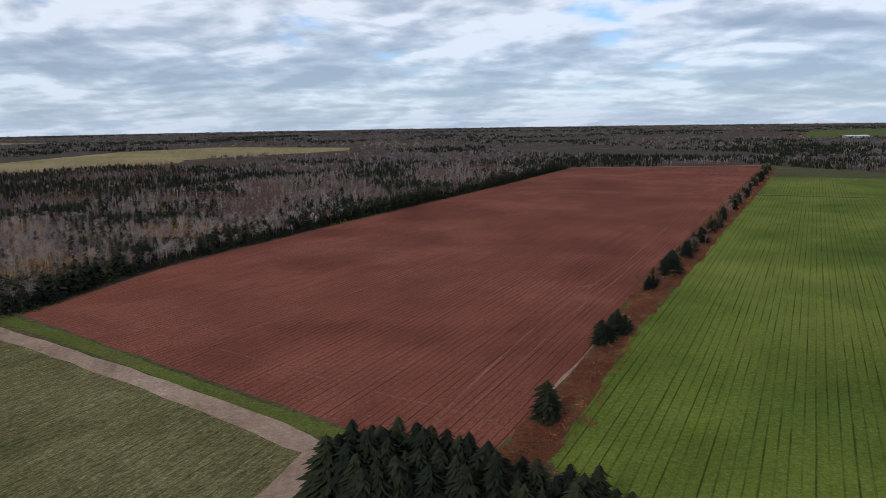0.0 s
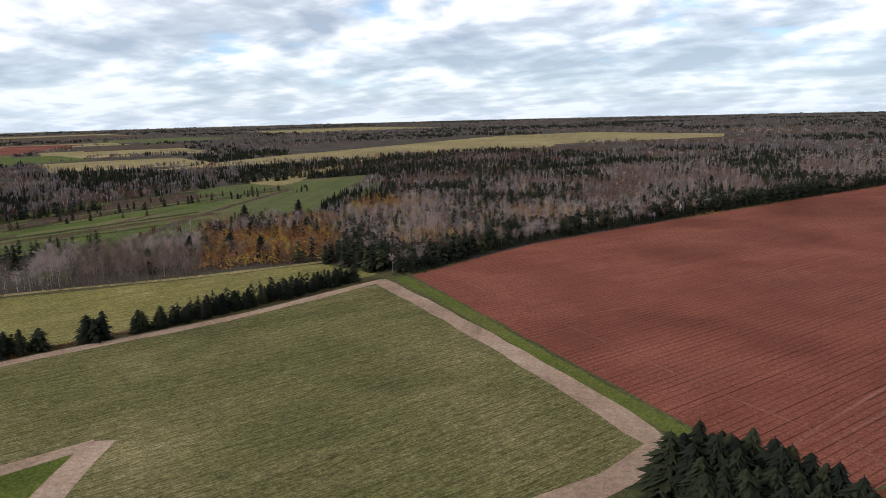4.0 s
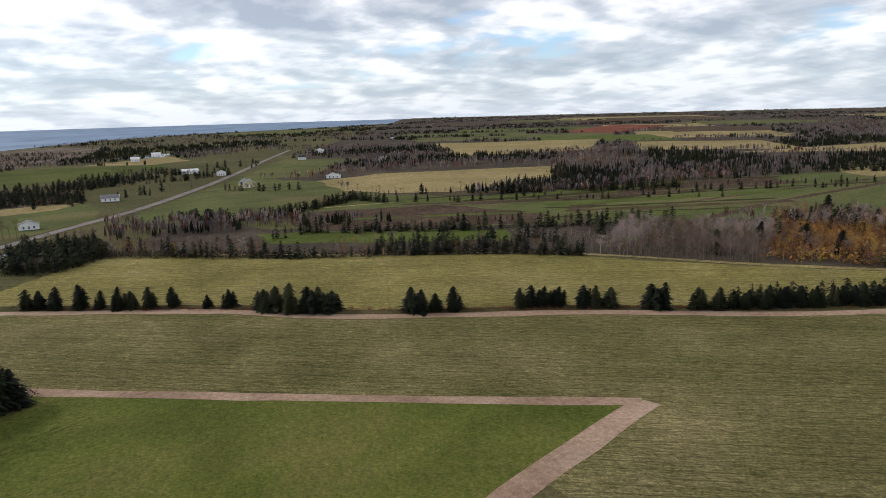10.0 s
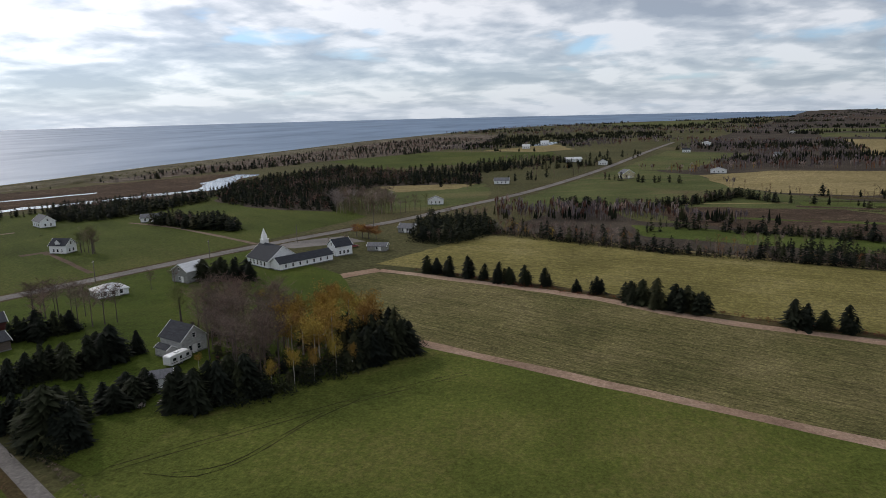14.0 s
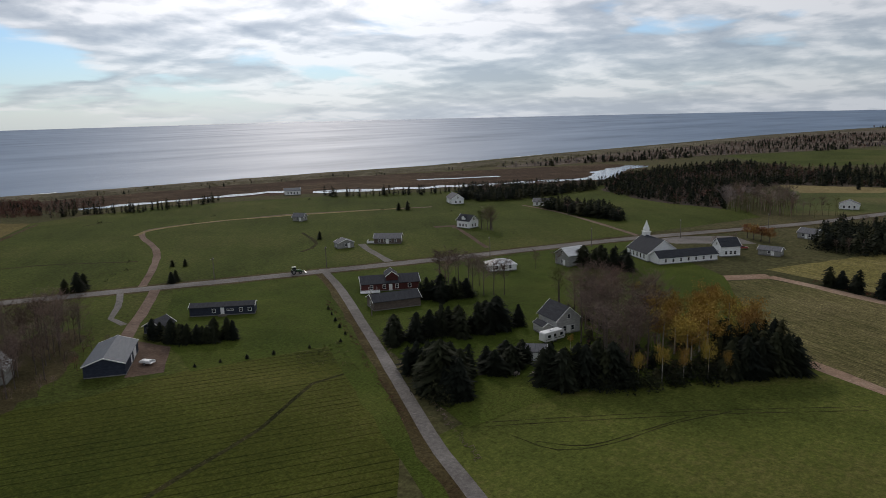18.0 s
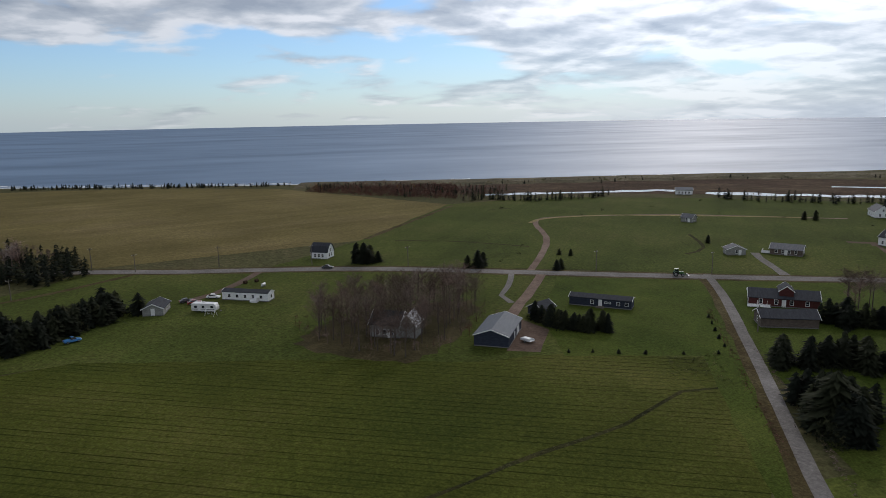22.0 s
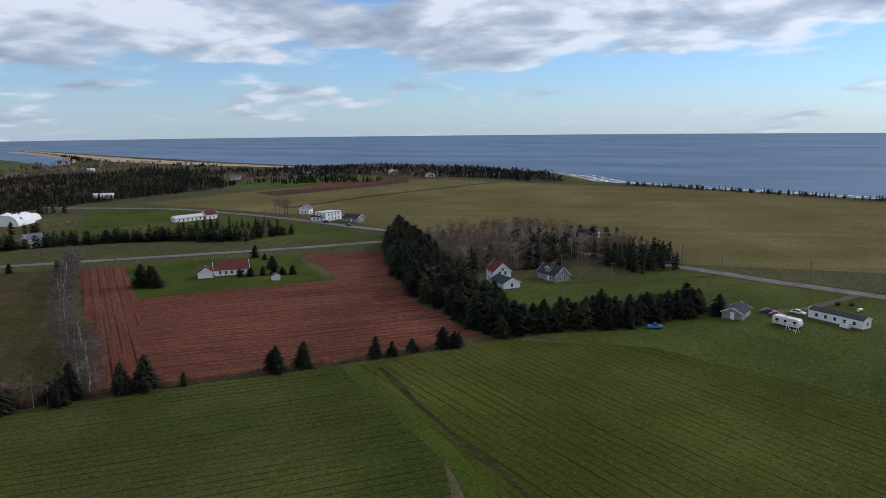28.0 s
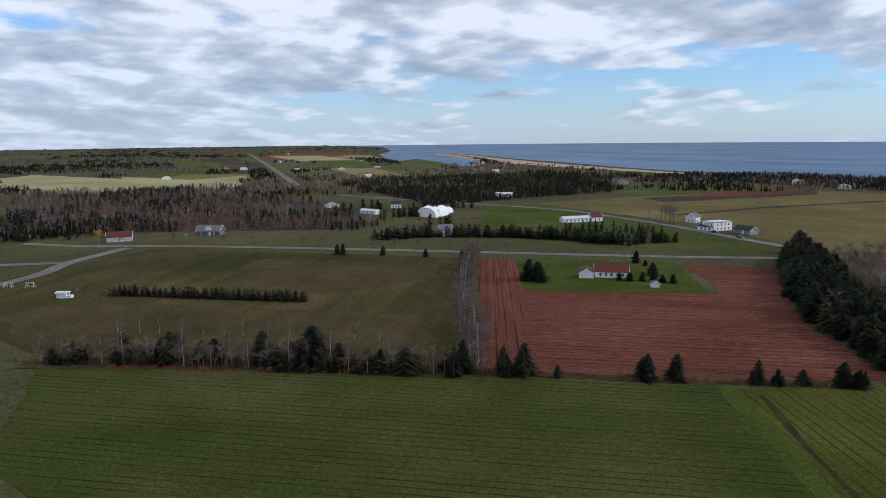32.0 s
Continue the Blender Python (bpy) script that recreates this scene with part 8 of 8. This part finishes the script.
WHITE_PAINT, RED_PAINT, BLUE_PAINT, BLACK_PAINT, GREEN_PAINT = paint("white_paint", (0.75, 0.75, 0.74)), paint("red_paint", (0.25, 0.03, 0.025)), paint("blue_paint", (0.05, 0.20, 0.45)), paint("black_paint", (0.03, 0.03, 0.035)), paint("green_paint", (0.04, 0.12, 0.03))


def loft(profile, width, taper=0.0):
    """A side outline of x, z pulled to a width; upper points draw in by taper."""
    n = len(profile)
    zs = [p[1] for p in profile]
    lo, hi = min(zs), max(zs)
    v = []
    for s in (-1, 1):
        v += [(x, s * (width / 2 - taper * (z - lo) / (hi - lo)), z) for x, z in profile]
    f = [tuple(range(n))[::-1], tuple(range(n, 2 * n))] + [(i, (i + 1) % n, n + (i + 1) % n, n + i) for i in range(n)]
    return v, f


def wheel(base, x, y, r, w):
    """A tyre with its rim."""
    n = 16
    v, f = [], []
    for s, q in ((-1, 0.86), (-0.7, 1.0), (0.7, 1.0), (1, 0.86), (1, 0.55), (-1, 0.55)):
        v += [(r * q * math.cos(2 * math.pi * i / n), s * w / 2, r * q * math.sin(2 * math.pi * i / n)) for i in range(n)]
    for k in range(6):
        m = (k + 1) % 6
        f += [(k * n + i, k * n + (i + 1) % n, m * n + (i + 1) % n, m * n + i) for i in range(n)]
    tyre = part("tyre", v, f, RUBBER, base)
    tyre.location = (x, y, r)
    v = [(r * 0.56 * math.cos(2 * math.pi * i / n), s * w * 0.4, r * 0.56 * math.sin(2 * math.pi * i / n)) for s in (-1, 1) for i in range(n)]
    part("rim", v, [tuple(range(n)), tuple(range(n, 2 * n))] + [(i, (i + 1) % n, n + (i + 1) % n, n + i) for i in range(n)], STEEL, tyre)


def stand(name, label, category, x, y, yaw, group=""):
    base = new(name)
    base.matrix_basis = Matrix.Translation((x, y, 0.09)) @ Matrix.Rotation(radians(yaw), 4, "Z")
    return tagged(base, label, category, group)


def car(label, x, y, yaw, coat, z=0.0, pickup=False):
    base = stand("pickup_truck" if pickup else "car", label, "pickup truck" if pickup else "car", x, y, yaw)
    base.location.z += z
    body = [(-2.25, 0.35), (2.2, 0.35), (2.25, 0.7), (1.9, 0.85), (0.95, 0.95), (-1.5, 0.98), (-2.2, 0.92), (-2.3, 0.6)]
    bevelled(part("body", *loft(body, 1.78, 0.06), coat, base), 0.04)
    cabin = [(-0.5, 0.9), (1.0, 0.92), (0.45, 1.55), (-0.35, 1.6)] if pickup else [(-1.9, 0.92), (1.05, 0.92), (0.35, 1.42), (-0.9, 1.46)]
    part("window", *loft(cabin, 1.6, 0.18), GLASS_M, base, "dark glass")
    top = [(min(p[0] for p in cabin[2:]) - 0.05, 1.45 if not pickup else 1.58), (0.4, 1.42 if not pickup else 1.56), (0.35, 1.5 if not pickup else 1.64), (cabin[3][0], 1.52 if not pickup else 1.68)]
    part("roof", *loft(top, 1.3), coat, base)
    for wx in (-1.4, 1.4):
        for wy in (-0.8, 0.8):
            wheel(base, wx, wy, 0.33, 0.22)
    for hy in (-0.6, 0.6):
        v, f = boxes((2.15, 2.27, hy - 0.18, hy + 0.18, 0.62, 0.76))
        part("headlight", v, f, TRIM, base)
        v, f = boxes((-2.31, -2.2, hy - 0.2, hy + 0.2, 0.72, 0.86))
        part("tail_light", v, f, RED_PAINT, base)
    return base


def camper(label, a, b):
    """A travel trailer."""
    d = Vector(b) - Vector(a)
    L = d.length
    c = (Vector(a) + Vector(b)) / 2
    base = stand("camper", label, "camper", c.x, c.y, math.degrees(math.atan2(d.y, d.x)))
    h = L / 2
    body = [(-h, 0.7), (-h + 0.3, 0.5), (h - 0.4, 0.5), (h, 0.9), (h + 0.05, 1.7), (h - 0.35, 2.75), (h - 0.8, 2.9), (-h + 0.3, 2.95), (-h, 2.7)]
    bevelled(part("body", *loft(body, 2.4, 0.05), WHITE_PAINT, base), 0.06)
    for s in (-1, 1):
        y = s * 1.2
        for x0, w in ((-h + 1.0, 1.0), (-0.5, 0.8), (h - 1.8, 0.9)):
            v, f = boxes((x0, x0 + w, y - 0.03, y + 0.03, 1.5, 2.2))
            part("window", v, f, GLASS_M, base)
        v, f = boxes((-h + 0.3, h - 0.4, y - 0.02, y + 0.02, 1.05, 1.18))
        part("stripe", v, f, DARK_PAINT, base)
        for x0 in (-0.6, 0.3):
            wheel(base, x0, s * 1.05, 0.36, 0.22)
    v, f = boxes((-h + 2.4, -h + 3.1, -1.26, -1.2, 0.7, 2.5))
    part("door", v, f, TRIM, base)
    v, f = boxes((h - 0.3, h + 1.1, -0.5, -0.42, 0.45, 0.55), (h - 0.3, h + 1.1, 0.42, 0.5, 0.45, 0.55), (h + 0.9, h + 1.2, -0.5, 0.5, 0.45, 0.57))
    part("hitch", v, f, DARK_PAINT, base)
    v, f = boxes((-0.8, 0.2, -0.4, 0.4, 2.9, 3.15), (1.4, 1.9, -0.3, 0.3, 2.88, 3.02))
    part("roof_vent", v, f, TRIM, base)


camper("white travel trailer with dark windows beside a shed", (-140.6, -104.8), (-147.7, -103.6))
camper("white travel trailer with dark windows on grass", (24.2, -228.4), (16.6, -225.2))
car("white car parked beside a mobile home", 19, -243.6, 162, WHITE_PAINT)
car("black car parked near a garage", 27.4, -240.6, 200, BLACK_PAINT)
car("red car parked near a camper", 24.6, -237.6, 190, RED_PAINT)
car("blue pickup truck beside a spruce belt", 53.8, -205.4, 210, BLUE_PAINT, 0, True)
car("dark car on a country road", -22.5, -278.5, 160, BLACK_PAINT, 0.07)
car("dark red car parked beside a white house", -291.5, -114.5, 121, RED_PAINT)
car("dark car on a road near a shop", 276, -334.5, 175, BLACK_PAINT, 0.07)
car("grey car parked in front of a shop", 299, -340, 190, BLACK_PAINT)

tr = stand("tractor", "green farm tractor with loader on a road", "tractor", -145, -223.2, 155)
tr.location.z = 0.16
bevelled(part("hood", *loft([(0.2, 0.9), (2.0, 0.95), (2.1, 1.4), (1.9, 1.65), (0.2, 1.75)], 0.9, 0.06), GREEN_PAINT, tr), 0.04)
part("chassis", *loft([(-1.4, 0.6), (2.0, 0.6), (2.0, 0.95), (-1.4, 1.0)], 0.7), DARK_PAINT, tr)
part("cab", *loft([(-1.4, 1.1), (0.2, 1.1), (0.0, 2.6), (-1.2, 2.6)], 1.5, 0.1), GLASS_M, tr)
part("cab_roof", *loft([(-1.45, 2.6), (0.15, 2.6), (0.1, 2.75), (-1.4, 2.75)], 1.55), GREEN_PAINT, tr)
for wy_ in (-0.95, 0.95):
    wheel(tr, -0.9, wy_, 0.85, 0.5)
    wheel(tr, 1.6, wy_ * 0.85, 0.55, 0.35)
    part("fender", *loft([(-1.7, 1.5), (-1.2, 1.85), (-0.4, 1.85), (0.0, 1.5), (-0.1, 1.45), (-0.5, 1.75), (-1.1, 1.75), (-1.6, 1.42)], 0.5), GREEN_PAINT, tr).location.y = wy_
    part("loader_arm", *loft([(0.2, 1.4), (2.6, 0.6), (3.2, 0.5), (3.2, 0.65), (2.7, 0.8), (0.2, 1.6)], 0.12), GREEN_PAINT, tr).location.y = wy_ * 0.75
part("bucket", *loft([(3.1, 0.3), (3.9, 0.25), (3.9, 0.32), (3.3, 0.4), (3.2, 0.95), (3.1, 0.95)], 1.9), STEEL, tr)
part("exhaust", *boxes((1.2, 1.3, 0.2, 0.3, 1.6, 2.5)), DARK_PAINT, tr)

tl = stand("trailer", "white utility trailer on a gravel yard", "trailer", -65.2, -168.6, 118)
part("bed", *boxes((-1.7, 1.7, -0.95, 0.95, 0.5, 0.6), (-1.7, 1.7, -0.95, -0.9, 0.6, 1.0), (-1.7, 1.7, 0.9, 0.95, 0.6, 1.0), (-1.7, -1.65, -0.95, 0.95, 0.6, 1.0)), WHITE_PAINT, tl)
bevelled(part("load", *boxes((-1.2, 0.9, -0.7, 0.7, 0.61, 1.15)), WHITE_PAINT, tl, "white covered load"), 0.15, 2)
part("drawbar", *boxes((1.7, 2.9, -0.06, 0.06, 0.48, 0.56)), DARK_PAINT, tl)
for wy_ in (-1.08, 1.08):
    wheel(tl, 0, wy_, 0.32, 0.2)


def pole(x, y, h=8.5, lamp=False):
    """A utility pole with a crossarm and insulators."""
    base = stand("utility_pole", "weathered wooden utility pole beside a road", "utility pole", x, y, 25, "utility poles")
    n = 8
    v = [(q * math.cos(2 * math.pi * i / n), q * math.sin(2 * math.pi * i / n), z) for q, z in ((0.17, -0.1), (0.14, h * 0.5), (0.11, h)) for i in range(n)]
    part("post", v, [(k * n + i, k * n + (i + 1) % n, k * n + n + (i + 1) % n, k * n + n + i) for k in range(2) for i in range(n)] + [tuple(range(2 * n, 3 * n))], POLE_WOOD, base)
    part("crossarm", *boxes((-0.95, 0.95, -0.17, -0.07, h - 0.75, h - 0.6)), POLE_WOOD, base)
    for ix in (-0.85, 0.0, 0.85):
        part("insulator", *boxes((ix - 0.05, ix + 0.05, -0.17, -0.07, h - 0.6, h - 0.42)), TRIM, base)
    if lamp:
        part("lamp_head", *boxes((-0.15, 0.15, -1.5, -0.1, h - 1.3, h - 1.15)), STEEL, base)


for px_, py_ in ((-340, -122), (-300, -146), (-258, -166), (-214, -186), (-159, -223), (-120, -239), (-54, -272), (-17, -288), (20, -297), (71, -311), (120, -322), (170, -329), (236, -337), (300, -326), (350, -336), (400, -355), (440, -355)):
    pole(px_, py_)
for px_, py_ in ((-128, -158), (52, -297), (86, -262), (410, -52), (372, -100), (335, -146), (298, -192), (262, -236), (233, -186), (346, -230), (300, -256)):
    pole(px_, py_, 7.5)


def bench_table(x, y, yaw):
    base = stand("picnic_table", "grey wooden picnic table on grass", "picnic table", x, y, yaw)
    part("tabletop", *boxes((-0.9, 0.9, -0.38, 0.38, 0.72, 0.77)), POLE_WOOD, base)
    for s in (-1, 1):
        part("bench", *boxes((-0.9, 0.9, s * 0.75 - 0.13, s * 0.75 + 0.13, 0.42, 0.46)), POLE_WOOD, base)
        part("leg", *boxes((s * 0.65 - 0.04, s * 0.65 + 0.04, -0.8, 0.8, 0.36, 0.42), (s * 0.65 - 0.04, s * 0.65 + 0.04, -0.3, -0.2, 0, 0.72), (s * 0.65 - 0.04, s * 0.65 + 0.04, 0.2, 0.3, 0, 0.72)), POLE_WOOD, base)


bench_table(-119, -96, 30)
bench_table(-121.5, -92.5, 70)
bench_table(-136, -96, 10)

sw = stand("swing_set", "pale metal swing set on grass", "swing set", 18.5, -221.5, 150)
for sx_ in (-1.6, 1.6):
    for sy_ in (-0.9, 0.9):
        part("leg", [(sx_ - 0.05, sy_, 0), (sx_ + 0.05, sy_, 0), (sx_ + 0.05, sy_ + 0.1, 0), (sx_ - 0.05, sy_ + 0.1, 0), (sx_ - 0.05, -0.05, 2.2), (sx_ + 0.05, -0.05, 2.2), (sx_ + 0.05, 0.05, 2.2), (sx_ - 0.05, 0.05, 2.2)], boxes((0, 1, 0, 1, 0, 1))[1], TRIM, sw)
part("top_bar", *boxes((-1.7, 1.7, -0.05, 0.05, 2.15, 2.25)), TRIM, sw)
for sx_ in (-0.6, 0.6):
    part("swing_seat", *boxes((sx_ - 0.25, sx_ + 0.25, -0.1, 0.1, 0.5, 0.54), (sx_ - 0.24, sx_ - 0.22, -0.01, 0.01, 0.54, 2.15), (sx_ + 0.22, sx_ + 0.24, -0.01, 0.01, 0.54, 2.15)), TRIM, sw)

for sx_, sy_ in ((334, 28), (329, 20)):
    copy_thing(sw, Matrix.Translation((sx_, sy_, 0.09)) @ Matrix.Rotation(radians(60), 4, "Z"))

tank = stand("oil_tank", "white rounded tank on a yard", "tank", 2.5, -256, 60)
nt_ = 12
part("drum", [(x, 0.5 * math.cos(2 * math.pi * i / nt_), 0.75 + 0.5 * math.sin(2 * math.pi * i / nt_)) for x in (-0.9, 0.9) for i in range(nt_)], [tuple(range(nt_)), tuple(range(nt_, 2 * nt_))] + [(i, (i + 1) % nt_, nt_ + (i + 1) % nt_, nt_ + i) for i in range(nt_)], WHITE_PAINT, tank)
part("cradle", *boxes((-0.7, -0.6, -0.4, 0.4, 0, 0.4), (0.6, 0.7, -0.4, 0.4, 0, 0.4)), STEEL, tank)
for bx_, by_ in ((9, -262), (5, -263.5), (-63, -226)):
    bale = stand("round_bale", "dark round bale on grass", "bale", bx_, by_, 40)
    bevelled(part("roll", [(x, 0.6 * math.cos(2 * math.pi * i / nt_), 0.6 + 0.6 * math.sin(2 * math.pi * i / nt_)) for x in (-0.6, 0.6) for i in range(nt_)], [tuple(range(nt_)), tuple(range(nt_, 2 * nt_))] + [(i, (i + 1) % nt_, nt_ + (i + 1) % nt_, nt_ + i) for i in range(nt_)], BROWN_FIELD, bale), 0.05)


# torn sheet left in the ridges
strip_rng = random.Random(31)
strips_v, strips_f = [], []
for sx, sy in [(168 - 2.0 * k + strip_rng.uniform(-2, 2), -204 + 1.37 * k + strip_rng.uniform(-2, 2)) for k in range(0, 26, 2)]:
    a = radians(142 + strip_rng.uniform(-12, 12))
    d, w = Vector((-math.sin(a), math.cos(a))) * strip_rng.uniform(0.2, 0.7), Vector((math.cos(a), math.sin(a))) * strip_rng.uniform(0.04, 0.1)
    k0 = len(strips_v)
    strips_v += [(sx + e.x, sy + e.y, 0.10 + strip_rng.uniform(0, 0.06)) for e in (-d - w, d - w * 0.6, d + w, -d + w * 0.7)]
    strips_f.append((k0, k0 + 1, k0 + 2, k0 + 3))
tagged(part("torn_sheet", strips_v, strips_f, PALE_BARK), "torn strips of pale sheet lying on ploughed soil", "litter", kind="stuff")
